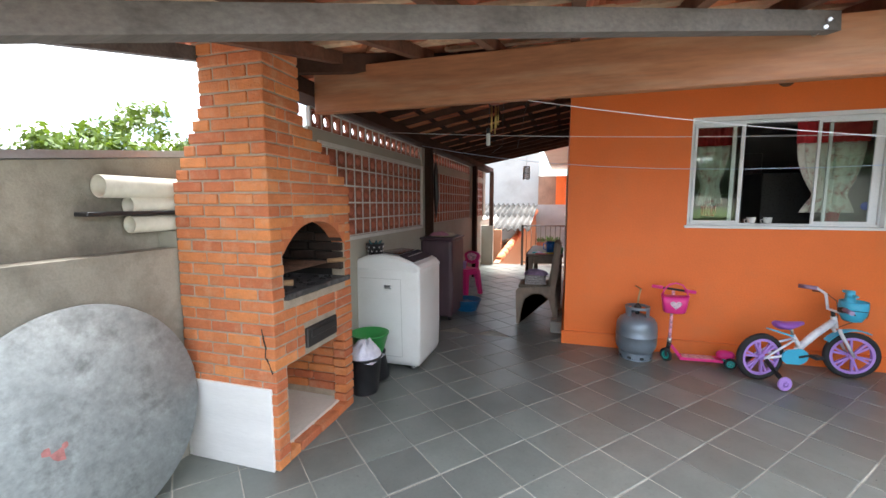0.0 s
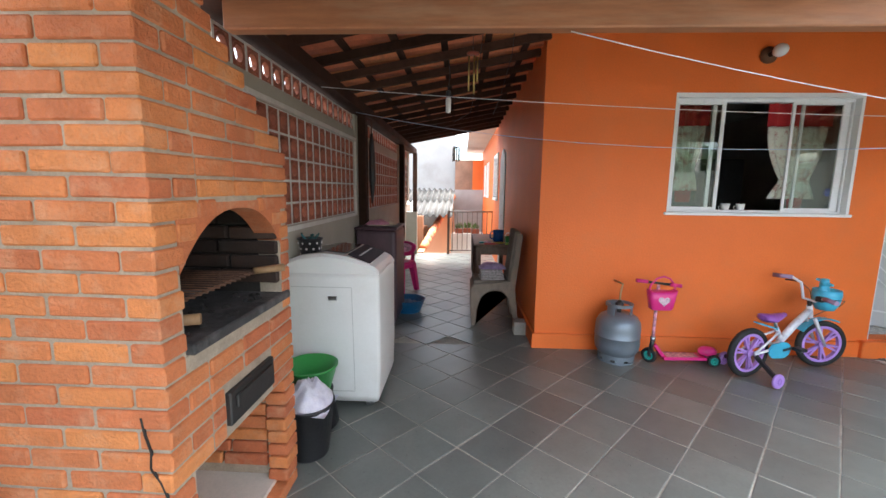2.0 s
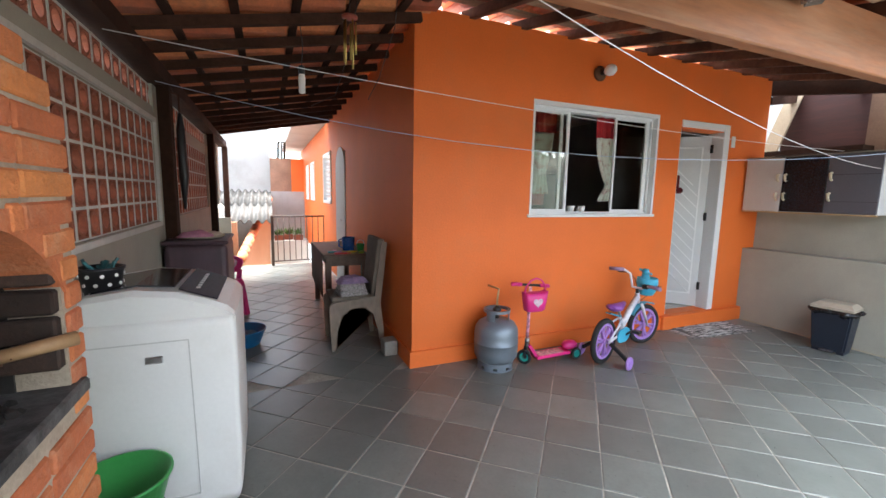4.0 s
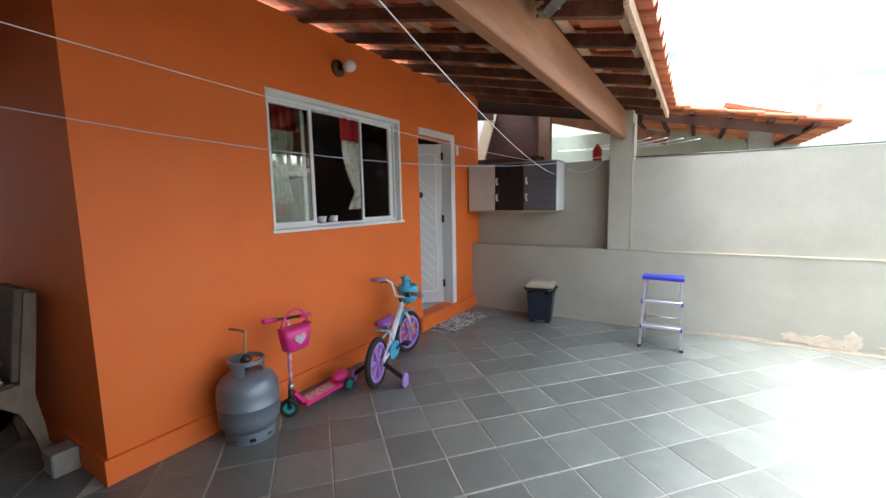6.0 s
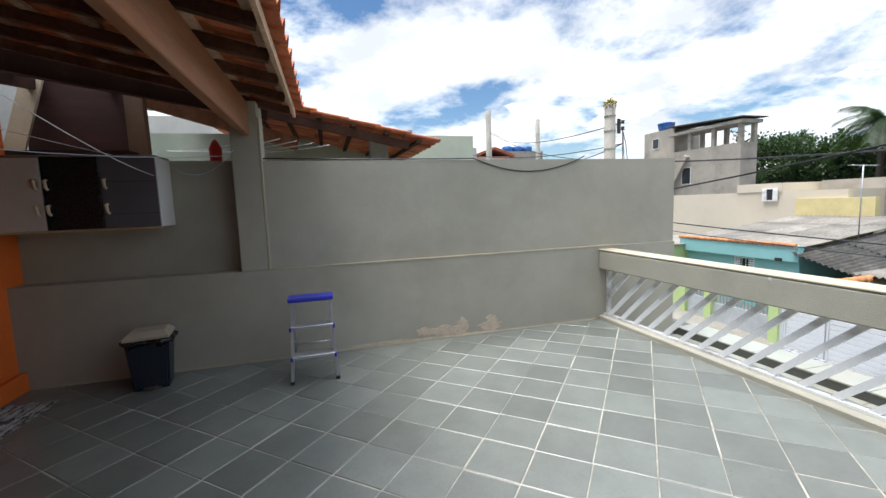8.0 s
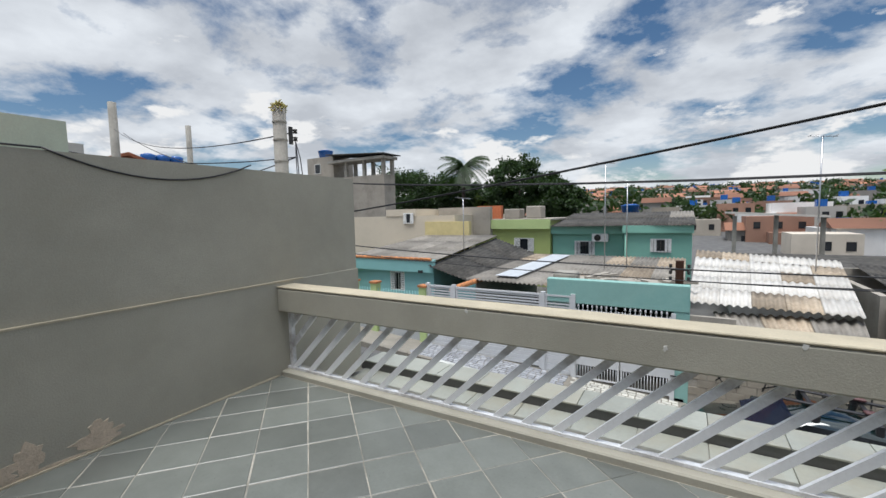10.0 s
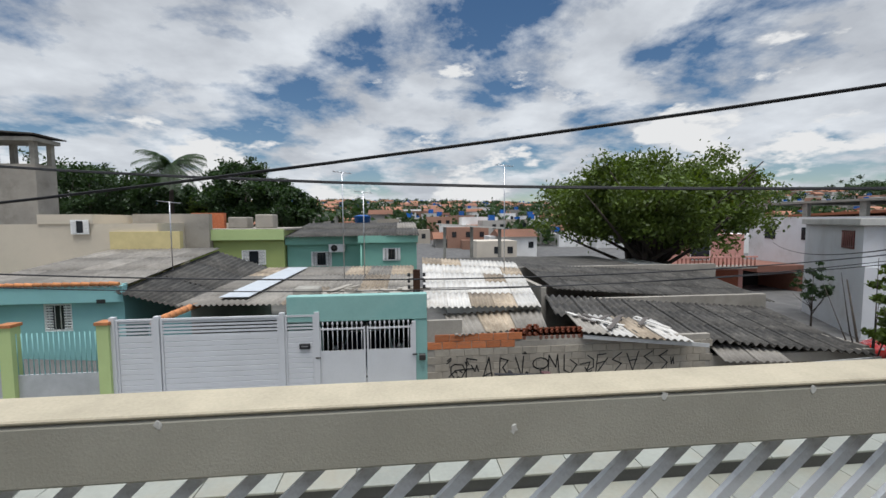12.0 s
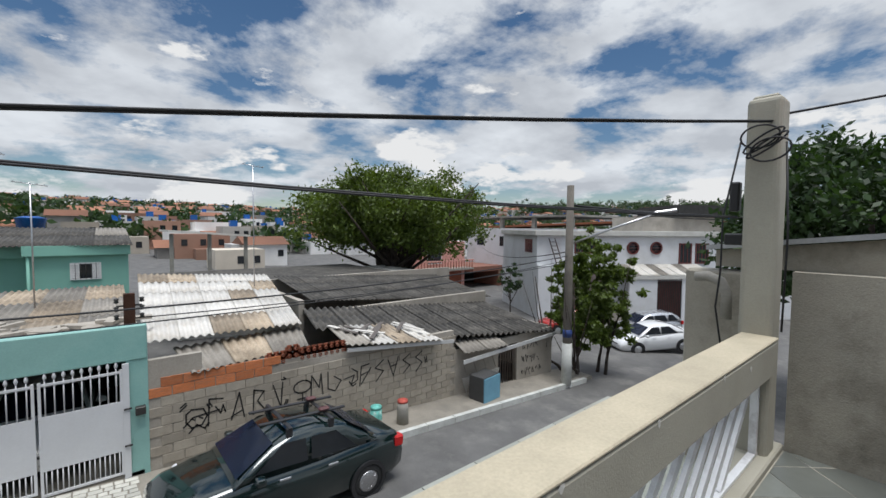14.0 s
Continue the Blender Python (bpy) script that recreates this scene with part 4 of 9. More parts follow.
for kind, col, px, py, s, ang in (("yellow", (0.6, 0.45, 0.03), -0.23, 1.47, 0.07, 20), ("lime", (0.3, 0.5, 0.05), -0.10, 1.42, 0.06, 70), ("teal", (0.02, 0.3, 0.33), -0.40, 1.5, 0.05, 10), ("purple", (0.2, 0.05, 0.3), -0.35, 1.45, 0.045, 50), ("red", (0.5, 0.04, 0.04), -0.33, 1.38, 0.07, 5), ("pink", (0.6, 0.1, 0.3), -0.37, 1.56, 0.045, 80)):
    t = thing("plastic_toy", f"small {kind} plastic toy lying on the table", "toy", pose(px, py, 0.75, 0, 0, ang), group="toys on the table")
    part("body", box(B(-s, s, -s * 0.45, s * 0.45, 0, 0.018, bevel=0.006), s * 0.2, s * 1.5, -s * 0.18, s * 0.18, 0.002, 0.014, bevel=0.004), paint("toy_" + kind, col, 0.35, var=0.05), parent=t)

chair_wood = paint("chair_wood", (0.20, 0.155, 0.115), 0.55, var=0.2, scale=3, grain=24, stretch=(1, 1, 0.4), bump=0.12)
chair = thing("wooden_chair", "grey-brown wooden chair with upholstered high back", "chair", pose(-0.30, 0.80, 0))
def chair_side(sy):
    """One curved side: arched legs, seat rail and the back post in one board."""
    front = [(-0.25, 0.0), (-0.213, 0.0), (-0.198, 0.18), (-0.16, 0.31), (-0.07, 0.375), (0.05, 0.375), (0.12, 0.31), (0.165, 0.16), (0.19, 0.0), (0.228, 0.0), (0.215, 0.2), (0.19, 0.40), (0.215, 0.62), (0.25, 0.96), (0.20, 0.97), (0.165, 0.7), (0.135, 0.47), (-0.235, 0.435), (-0.265, 0.40), (-0.26, 0.2)]
    bm = bmesh.new()
    loops = [[bm.verts.new((x, y, z)) for x, z in front] for y in (sy - 0.013, sy + 0.013)]
    n = len(front)
    for k in range(n):
        bm.faces.new((loops[0][k], loops[0][(k + 1) % n], loops[1][(k + 1) % n], loops[1][k]))
    for lp in (loops[0][::-1], loops[1]):
        bmesh.ops.triangulate(bm, faces=[bm.faces.new(lp)])
    return bm


for sy in (-0.225, 0.205):
    part("side_frame", chair_side(sy), chair_wood, parent=chair)
seat_fabric = paint("seat_fabric", (0.16, 0.135, 0.105), 0.85, var=0.15, scale=8, grain=150, bump=0.2)
part("seat", B(-0.24, 0.16, -0.2, 0.18, 0.42, 0.475, bevel=0.018, segments=2), seat_fabric, parent=chair)
part("backrest", turn(B(-0.025, 0.03, -0.2, 0.18, 0.0, 0.5, bevel=0.015, segments=2), pose(0.135, 0, 0.475, 0, 7, 0)), seat_fabric, parent=chair)
part("head_panel", turn(B(-0.03, 0.035, -0.21, 0.19, 0.0, 0.13, bevel=0.012, segments=2), pose(0.185, 0, 0.86, 0, 7, 0)), seat_fabric, parent=chair)
check = paint("grey_knit", (0.34, 0.32, 0.31), 0.95, var=0.5, scale=70, grain=180, bump=0.6)
fold = thing("folded_blanket", "grey knitted blanket folded on the chair seat", "cloth", pose(-0.36, 0.70, 0.475))
for k in range(4):
    part("fold", turn(B(-0.115 + 0.006 * k, 0.14 - 0.004 * k, -0.1, 0.13, k * 0.028, k * 0.028 + 0.027, bevel=0.012, segments=2), pose(0, 0, 0, 0, 0, 6 - 4 * k)), check, parent=fold)
purple_c = thing("purple_cloth", "lilac and purple cloth on the folded blanket", "cloth", pose(-0.34, 0.72, 0.588))
part("cloth", cloth_heap(0.14, 0.11, 0.06, 12), paint("lilac_cloth", (0.30, 0.22, 0.36), 0.9, var=0.3, scale=14), parent=purple_c)
blk = thing("stone_block", "small grey concrete block at the foot of the wall", "block", pose(-0.085, 0.36, 0))
part("body", B(-0.06, 0.06, -0.07, 0.07, 0, 0.13, bevel=0.008), concrete, parent=blk)

# ---- gas cylinder ----
gas_paint = paint("gas_paint", (0.20, 0.235, 0.27), 0.38, metal=0.35, var=0.08, scale=5, grain=70, bump=0.05)
gas = thing("gas_cylinder", "blue-grey steel gas cylinder standing by the wall", "gas cylinder", pose(0.655, -0.215, 0, 0, 0, -30))
part("body", L([(0.03, 0.055), (0.10, 0.045), (0.15, 0.07), (0.172, 0.11), (0.178, 0.15), (0.178, 0.214), (0.181, 0.217), (0.181, 0.224), (0.178, 0.227), (0.178, 0.29), (0.172, 0.335), (0.15, 0.375), (0.11, 0.40), (0.06, 0.41), (0.02, 0.412)], 40), gas_paint, parent=gas)
foot = bmesh.new()
for k in range(8):
    a0, a1 = radians(45 * k + 7), radians(45 * k + 38)
    n = 5
    low = [[(r * math.cos(a0 + (a1 - a0) * i / n), r * math.sin(a0 + (a1 - a0) * i / n), z) for r, z in ((0.135, 0.0), (0.14, 0.0), (0.14, 0.045), (0.135, 0.045))] for i in range(n + 1)]
    rings(foot, low, smooth=False)
ring_shape(foot, (0, 0, 0.05), (0, 0, 1), 0.13, 0.146, 0.03, 32)
ring_shape(foot, (0, 0, 0.007), (0, 0, 1), 0.13, 0.146, 0.014, 32)
part("foot_ring", foot, gas_paint, parent=gas)
collar = bmesh.new()
for k in range(3):
    a0, a1 = radians(120 * k - 22), radians(120 * k + 22)
    rings(collar, [[(r * math.cos(a0 + (a1 - a0) * i / 4), r * math.sin(a0 + (a1 - a0) * i / 4), z) for r, z in ((0.098, 0.385), (0.104, 0.385), (0.104, 0.47), (0.098, 0.47))] for i in range(5)], smooth=False)
ring_shape(collar, (0, 0, 0.478), (0, 0, 1), 0.092, 0.108, 0.024, 32)
part("collar", collar, gas_paint, parent=gas)
part("valve", T([(0, 0, 0.40), (0, 0, 0.47), (0, 0.005, 0.49)], [0.016, 0.02, 0.014], 12), dark_metal, parent=gas, label="dark regulator valve")
part("regulator", L([(0.01, 0.465), (0.032, 0.47), (0.034, 0.485), (0.02, 0.50), (0.008, 0.515)], 16), dark_metal, parent=gas)
hose = paint("gas_hose", (0.45, 0.28, 0.13), 0.5, var=0.1)
part("hose", T([(0, 0, 0.50), (0.0, 0.01, 0.56), (0.005, 0.02, 0.61), (0.01, 0.03, 0.645), (-0.03, 0.07, 0.65), (-0.075, 0.13, 0.648)], 0.008, 8), hose, parent=gas, label="tan rubber gas hose into the wall")


# ---- scooter and bicycle ----
def spoked_wheel(parent, centre, axis, radius, tyre_r, rim_mat, spokes, width, tyre_mat, m=None):
    c, d = Vector(centre), Vector(axis).normalized()
    a = d.orthogonal().normalized()
    b = d.cross(a)
    wheel = new("wheel")
    wheel.parent = parent
    bm = bmesh.new()
    n = 40
    tube(bm, [c + (a * math.cos(2 * math.pi * k / n) + b * math.sin(2 * math.pi * k / n)) * (radius - tyre_r) for k in range(n)], tyre_r, 10, closed=True)
    part("tyre", bm, tyre_mat, parent=wheel)
    rim = ring_shape(bmesh.new(), c, d, radius - tyre_r * 2.6, radius - tyre_r * 1.5, width, n)
    ring_shape(rim, c, d, 0.004, max(0.012, radius * 0.14), width * 1.4, 16)
    for k in range(spokes):
        t = 2 * math.pi * k / spokes
        u = a * math.cos(t) + b * math.sin(t)
        for s in (-0.14, 0.14):
            w = a * math.cos(t + s) + b * math.sin(t + s)
            slab(rim, c + u * radius * 0.12, c + w * (radius - tyre_r * 2.4), radius * 0.075, width * 0.7, up=d)
    part("rim", rim, rim_mat, parent=wheel)
    return wheel


teal_p = paint("teal_plastic", (0.02, 0.42, 0.36), 0.35, var=0.04)
rubber = paint("rubber", (0.018, 0.018, 0.018), 0.75, var=0.2, grain=120, bump=0.4)
scooter = thing("kick_scooter", "pink children's kick scooter with a pink basket", "scooter", pose(0.905, -0.265, 0))
spoked_wheel(scooter, (0, 0, 0.062), (0.75, 0.6, 0), 0.062, 0.014, teal_p, 5, 0.016, rubber)
for sy in (-0.07, 0.07):
    spoked_wheel(scooter, (0.49, sy, 0.052), (0, 1, 0), 0.052, 0.012, teal_p, 5, 0.016, rubber)
part("axle", T([(0.49, -0.075, 0.052), (0.49, 0.075, 0.052)], 0.006, 6), steel, parent=scooter)
deck = bmesh.new()
slab(deck, (0.1, 0, 0.055), (0.44, 0, 0.062), 0.115, 0.022)
slab(deck, (0.035, 0, 0.16), (0.115, 0, 0.055), 0.05, 0.025)
part("deck", deck, pink, parent=scooter)
part("deck_print", S((0.13, 0, 0.0675), (0.38, 0, 0.0735), 0.085, 0.003), paint("deck_print", (0.62, 0.35, 0.36), 0.5, var=0.6, scale=40, stain=((0.35, 0.12, 0.1), 0.8, 45)), parent=scooter, label="printed pale pink grip on the deck")
guard = L([(0.02, 0.0), (0.07, 0.0), (0.075, 0.03), (0.055, 0.055), (0.015, 0.062)], 20)
turn(guard, pose(0.47, 0, 0.085) @ Matrix.Diagonal((1, 0.72, 1, 1)))
part("rear_mudguard", guard, pink, parent=scooter)
part("fork", box(T([(0.012, 0, 0.12), (0.022, 0, 0.19)], 0.017, 10), -0.012, 0.03, -0.02, 0.02, 0.055, 0.125, bevel=0.004), black_plastic, parent=scooter)
part("steering_tube", T([(0.022, 0, 0.19), (0.03, 0, 0.66)], 0.013, 12), paint("tube_print", (0.75, 0.35, 0.45), 0.4, var=0.5, scale=30), parent=scooter, label="printed pink and white steering tube")
part("clamp", T([(0.022, 0, 0.185), (0.023, 0, 0.225)], 0.02, 12), steel, parent=scooter)
part("handlebar", T([(-0.12, 0.01, 0.69), (0.03, 0, 0.675), (0.18, -0.01, 0.66)], 0.010, 10), black_plastic, parent=scooter)
part("grip", T([(-0.145, 0.012, 0.693), (-0.055, 0.006, 0.684)], 0.015, 10), pink, parent=scooter)
part("grip", T([(0.115, -0.006, 0.667), (0.205, -0.012, 0.658)], 0.015, 10), pink, parent=scooter)
bk = new("basket")
bk.parent = scooter
rb = bmesh.new()
loops = []
for z, w, d in ((0.475, 0.075, 0.035), (0.485, 0.088, 0.042), (0.56, 0.10, 0.05), (0.625, 0.112, 0.055)):
    loops.append([(0.03 + w * math.copysign(abs(math.cos(t)) ** 0.5, math.cos(t)), -0.065 + d * math.copysign(abs(math.sin(t)) ** 0.5, math.sin(t)), z + (0.012 if abs(math.cos(t)) > 0.8 and z > 0.6 else 0)) for t in (2 * math.pi * k / 24 for k in range(24))])
part("tub", rings(rb, loops, smooth=True), pink, parent=bk)
part("handle", T([(-0.075, -0.065, 0.62), (-0.06, -0.07, 0.68), (-0.02, -0.075, 0.73), (0.03, -0.075, 0.745), (0.08, -0.075, 0.73), (0.12, -0.07, 0.68), (0.137, -0.065, 0.62)], 0.007, 8), pink, parent=bk)
heart = bmesh.new()
pts = []
for k in range(28):
    t = 2 * math.pi * k / 28
    pts.append((0.0028 * 16 * math.sin(t) ** 3, 0.0026 * (13 * math.cos(t) - 5 * math.cos(2 * t) - 2 * math.cos(3 * t) - math.cos(4 * t))))
rings(heart, [[(0.03 + x, y, 0.555 + z) for x, z in pts] for y in (-0.119, -0.112)], smooth=False)
part("badge", heart, paint("badge_print", (0.6, 0.45, 0.5), 0.4, var=0.5, scale=60, stain=((0.15, 0.05, 0.12), 0.8, 60)), parent=bk, label="heart-shaped picture badge")

lilac = paint("lilac_plastic", (0.42, 0.24, 0.62), 0.4, var=0.05)
purple_s = paint("purple_plastic", (0.30, 0.10, 0.42), 0.4, var=0.05)
cyan = paint("cyan_plastic", (0.06, 0.42, 0.60), 0.35, var=0.05)
bike_white = paint("bike_white", (0.72, 0.71, 0.73), 0.3, var=0.08, scale=14, coat=0.4, stain=((0.45, 0.4, 0.55), 0.5, 16))
bike = thing("childrens_bicycle", "white, lilac and cyan children's bicycle with training wheels", "bicycle", pose(1.545, -0.485, 0, 0, 0, 18))
spoked_wheel(bike, (0, 0, 0.195), (0, 1, 0), 0.195, 0.024, lilac, 6, 0.03, rubber)
spoked_wheel(bike, (0.77, 0, 0.195), (0.34, 1, 0), 0.195, 0.024, lilac, 6, 0.03, rubber)
fr = bmesh.new()
tube(fr, [(0.595, 0, 0.49), (0.44, 0, 0.375), (0.31, 0, 0.255)], [0.026, 0.028, 0.026], 12)
tube(fr, [(0.31, 0, 0.255), (0.27, 0, 0.22), (0.25, 0, 0.20)], 0.02, 10)
tube(fr, [(0.33, 0, 0.27), (0.26, 0, 0.37)], 0.017, 10)
for s in (-1, 1):
    tube(fr, [(0.29, s * 0.015, 0.24), (0.18, s * 0.045, 0.22), (0.0, s * 0.05, 0.195)], 0.010, 8)
    tube(fr, [(0.27, s * 0.015, 0.34), (0.17, s * 0.042, 0.30), (0.0, s * 0.05, 0.20)], 0.009, 8)
part("frame", fr, bike_white, parent=bike)
part("head_tube", T([(0.585, 0, 0.53), (0.61, 0, 0.43)], 0.021, 12), bike_white, parent=bike)
fork = bmesh.new()
for s in (-1, 1):
    tube(fork, [(0.61, s * 0.035 - 0.0, 0.43), (0.63 + 0.02 * s, s * 0.05, 0.40), (0.76 + 0.017 * s, s * 0.05, 0.2)], [0.014, 0.014, 0.011], 8)
part("fork", fork, bike_white, parent=bike)
fend = bmesh.new()
for k in range(8):
    a0, a1 = radians(60 + k * 11), radians(71 + k * 11)
    p = [Vector((0.77 + 0.215 * math.cos(a), -0.05 * math.cos(a), 0.195 + 0.215 * math.sin(a))) for a in (a0, a1)]
    slab(fend, p[0], p[1], 0.055, 0.008, up=(math.cos(a0), 0, math.sin(a0)))
part("front_mudguard", fend, cyan, parent=bike)
rf = bmesh.new()
slab(rf, (0.24, 0, 0.37), (0.13, 0, 0.405), 0.06, 0.012)
slab(rf, (0.13, 0, 0.405), (0.05, 0, 0.43), 0.045, 0.01)
part("rear_mudguard", rf, cyan, parent=bike)
part("seat_post", T([(0.262, 0, 0.36), (0.235, 0, 0.45)], 0.012, 10), steel, parent=bike)
saddle = bmesh.new()
loops = []
for x, w, h in ((0.10, 0.03, 0.02), (0.13, 0.065, 0.04), (0.2, 0.06, 0.04), (0.27, 0.035, 0.032), (0.33, 0.02, 0.02)):
    loops.append([(x, w * math.cos(t), 0.465 + 0.012 * math.cos((x - 0.2) * 18) * -1 + h * 0.8 * math.sin(t)) for t in (2 * math.pi * k / 14 for k in range(14))])
part("seat", rings(saddle, loops), purple_s, parent=bike)
part("stem", T([(0.585, 0, 0.52), (0.575, 0, 0.57)], 0.014, 10), black_plastic, parent=bike)
bars = T([(0.50, 0.23, 0.735), (0.545, 0.12, 0.735), (0.57, 0.07, 0.70), (0.575, 0.045, 0.58), (0.575, -0.045, 0.575), (0.575, -0.075, 0.60), (0.54, -0.13, 0.615), (0.49, -0.22, 0.615)], 0.011, 10)
part("handlebar", bars, bike_white, parent=bike)
part("grip", T([(0.545, 0.12, 0.735), (0.495, 0.24, 0.735)], 0.017, 10), paint("grip_mauve", (0.32, 0.22, 0.34), 0.6), parent=bike)
part("grip", T([(0.545, -0.12, 0.614), (0.485, -0.235, 0.615)], 0.017, 10), paint("grip_mauve", (0.32, 0.22, 0.34), 0.6), parent=bike)
levers = T([(0.57, 0.09, 0.72), (0.59, 0.12, 0.705), (0.57, 0.19, 0.70)], 0.006, 6)
tube(levers, [(0.585, -0.08, 0.605), (0.60, -0.11, 0.59), (0.57, -0.18, 0.585)], 0.006, 6)
box(levers, 0.55, 0.60, -0.1, -0.05, 0.58, 0.62, bevel=0.006)
part("brake_lever", levers, black_plastic, parent=bike)
part("brake_cable", T([(0.59, -0.09, 0.60), (0.70, -0.16, 0.60), (0.76, -0.10, 0.54), (0.70, -0.03, 0.48), (0.62, 0, 0.43)], 0.003, 6), black_plastic, parent=bike)
part("brake_cable", T([(0.58, 0.10, 0.715), (0.66, 0.06, 0.64), (0.64, 0.02, 0.55), (0.62, 0, 0.45)], 0.003, 6), black_plastic, parent=bike)
bb = new("front_basket")
bb.parent = bike
part("tub", L([(0.02, 0.49), (0.06, 0.50), (0.085, 0.55), (0.094, 0.615), (0.09, 0.66), (0.086, 0.66), (0.08, 0.57), (0.02, 0.51)], 20, (0.71, -0.03, 0)), cyan, parent=bb)
fig = T([(0.69, -0.02, 0.60), (0.685, -0.02, 0.70)], [0.05, 0.03], 12)
tube(fig, [(0.685, -0.02, 0.695), (0.685, -0.02, 0.745)], [0.034, 0.026], 12)
slab(fig, (0.685, -0.075, 0.70), (0.685, 0.035, 0.735), 0.014, 0.03, up=(1, 0, 0))
part("bow", fig, cyan, parent=bb)
crank = bmesh.new()
loops = [[(0.27 + 0.085 * math.cos(t) - (0.05 if math.cos(t) < -0.3 else 0), y, 0.21 + 0.065 * math.sin(t)) for t in (2 * math.pi * k / 24 for k in range(24))] for y in (-0.062, -0.05)]
rings(crank, loops, smooth=False)
part("chain_guard", crank, cyan, parent=bike)
part("pedal", box(T([(0.27, -0.065, 0.21), (0.36, -0.07, 0.225)], 0.009, 8), 0.33, 0.40, -0.15, -0.08, 0.215, 0.24, bevel=0.005), black_plastic, parent=bike)
part("pedal", box(T([(0.27, 0.065, 0.21), (0.18, 0.07, 0.195)], 0.009, 8), 0.14, 0.21, 0.08, 0.15, 0.18, 0.205, bevel=0.005), black_plastic, parent=bike)
for s in (-1, 1):
    part("stabiliser_arm", S((0.0, s * 0.06, 0.19), (0.03, s * 0.20, 0.075), 0.03, 0.018, up=(1, 0, 0)), black_plastic, parent=bike)
    spoked_wheel(bike, (0.035, s * 0.215, 0.056), (0, 1, 0), 0.056, 0.012, lilac, 6, 0.02, lilac)

# ---- by the door and the right wall ----
mat_cloth = paint("woven_rag", (0.09, 0.085, 0.08), 0.95, var=0.8, scale=60, grain=160, bump=0.8, stretch=(1, 0.2, 1), stain=((0.62, 0.60, 0.56), 1.0, 34))
rug = thing("door_mat", "black and white woven rag door mat", "mat", pose(3.34, -0.20, 0, 0, 0, -3))
body = bmesh.new()
nx, ny = 26, 12
vs = [[body.verts.new((-0.40 + 0.8 * i / nx, -0.185 + 0.33 * j / ny, 0.006 + 0.006 * abs(noise.noise(Vector((i * 0.7, j * 0.9, 0)))))) for j in range(ny + 1)] for i in range(nx + 1)]
for i in range(nx):
    for j in range(ny):
        body.faces.new((vs[i][j], vs[i + 1][j], vs[i + 1][j + 1], vs[i][j + 1]))
ob = part("weave", body, mat_cloth, parent=rug)
sol = ob.modifiers.new("thick", "SOLIDIFY")
sol.thickness, sol.offset = 0.006, -1
strands = bmesh.new()
rng = random.Random(40)
for k in range(170):
    x, y, w = rng.uniform(-0.39, 0.3), -0.18 + 0.32 * rng.randrange(24) / 23, rng.uniform(0.03, 0.16)
    slab(strands, (x, y, 0.0125), (min(0.4, x + w), y + rng.uniform(-0.004, 0.004), 0.0125), 0.007, 0.006)
tagged(part("pale_strand", strands, paint("rag_white", (0.55, 0.53, 0.5), 0.95, island=0.3), parent=rug), "pale rag strips of the weave", kind="stuff")
fringe = bmesh.new()
rng = random.Random(4)
for k in range(26):
    for s in (-1, 1):
        y = -0.18 + 0.33 * k / 25
        slab(fringe, (s * 0.395, y, 0.004), (s * (0.43 + rng.uniform(0, 0.03)), y + rng.uniform(-0.015, 0.015), 0.003), 0.006, 0.004)
for k in range(40):
    x = -0.39 + 0.78 * k / 39
    slab(fringe, (x, -0.18, 0.006), (x + rng.uniform(-0.005, 0.005), -0.197 - rng.uniform(0, 0.008), 0.004), 0.006, 0.005)
part("fringe", fringe, paint("fringe", (0.35, 0.33, 0.30), 0.95, var=0.5, island=0.7), parent=rug, label="pale knotted fringe")

bin_ob = thing("pedal_bin", "dark blue pedal bin with beige lid and black bag", "bin", pose(3.84, -1.03, 0, 0, 0, 8))
navy = paint("navy_plastic", (0.012, 0.018, 0.03), 0.4, var=0.08)
loops = [[(sx * w - 0.0, sy * d, z) for sx, sy in ((-1, -1), (1, -1), (1, 1), (-1, 1))] for z, w, d in ((0.02, 0.10, 0.12), (0.40, 0.12, 0.15))]
bodyb = rings(bmesh.new(), loops, smooth=False)
bmesh.ops.bevel(bodyb, geom=[e for e in bodyb.edges], offset=0.015, segments=2, affect="EDGES")
part("body", bodyb, navy, parent=bin_ob)
for s in (-1, 1):
    part("foot", B(-0.09, 0.08, s * 0.09 - 0.025, s * 0.09 + 0.025, 0, 0.03), navy, parent=bin_ob)
part("pedal", B(-0.135, -0.10, -0.05, 0.05, 0.02, 0.032, bevel=0.004), steel, parent=bin_ob, label="grey foot pedal")
bag = bmesh.new()
loops = []
for k in range(40):
    t = 2 * math.pi * k / 40
    rx, ry = 0.137 + 0.014 * math.sin(7 * t + 1) + 0.01 * math.sin(13 * t), 0.172 + 0.016 * math.sin(5 * t) + 0.01 * math.sin(11 * t)
    c = (math.copysign(abs(math.cos(t)) ** 0.6, math.cos(t)), math.copysign(abs(math.sin(t)) ** 0.6, math.sin(t)))
    loops.append([(rx * c[0] * 0.92, ry * c[1] * 0.92, 0.412), (rx * c[0] * 1.06, ry * c[1] * 1.06, 0.395 + 0.008 * math.sin(9 * t)), (rx * c[0] * 0.98, ry * c[1] * 0.98, 0.36 + 0.012 * math.sin(6 * t + 2)), (rx * c[0] * 0.9, ry * c[1] * 0.9, 0.39)])
part("bag", rings(bag, loops, closed=True), paint("bin_bag", (0.012, 0.012, 0.013), 0.25, var=0.2), parent=bin_ob, label="crumpled black bag edge")
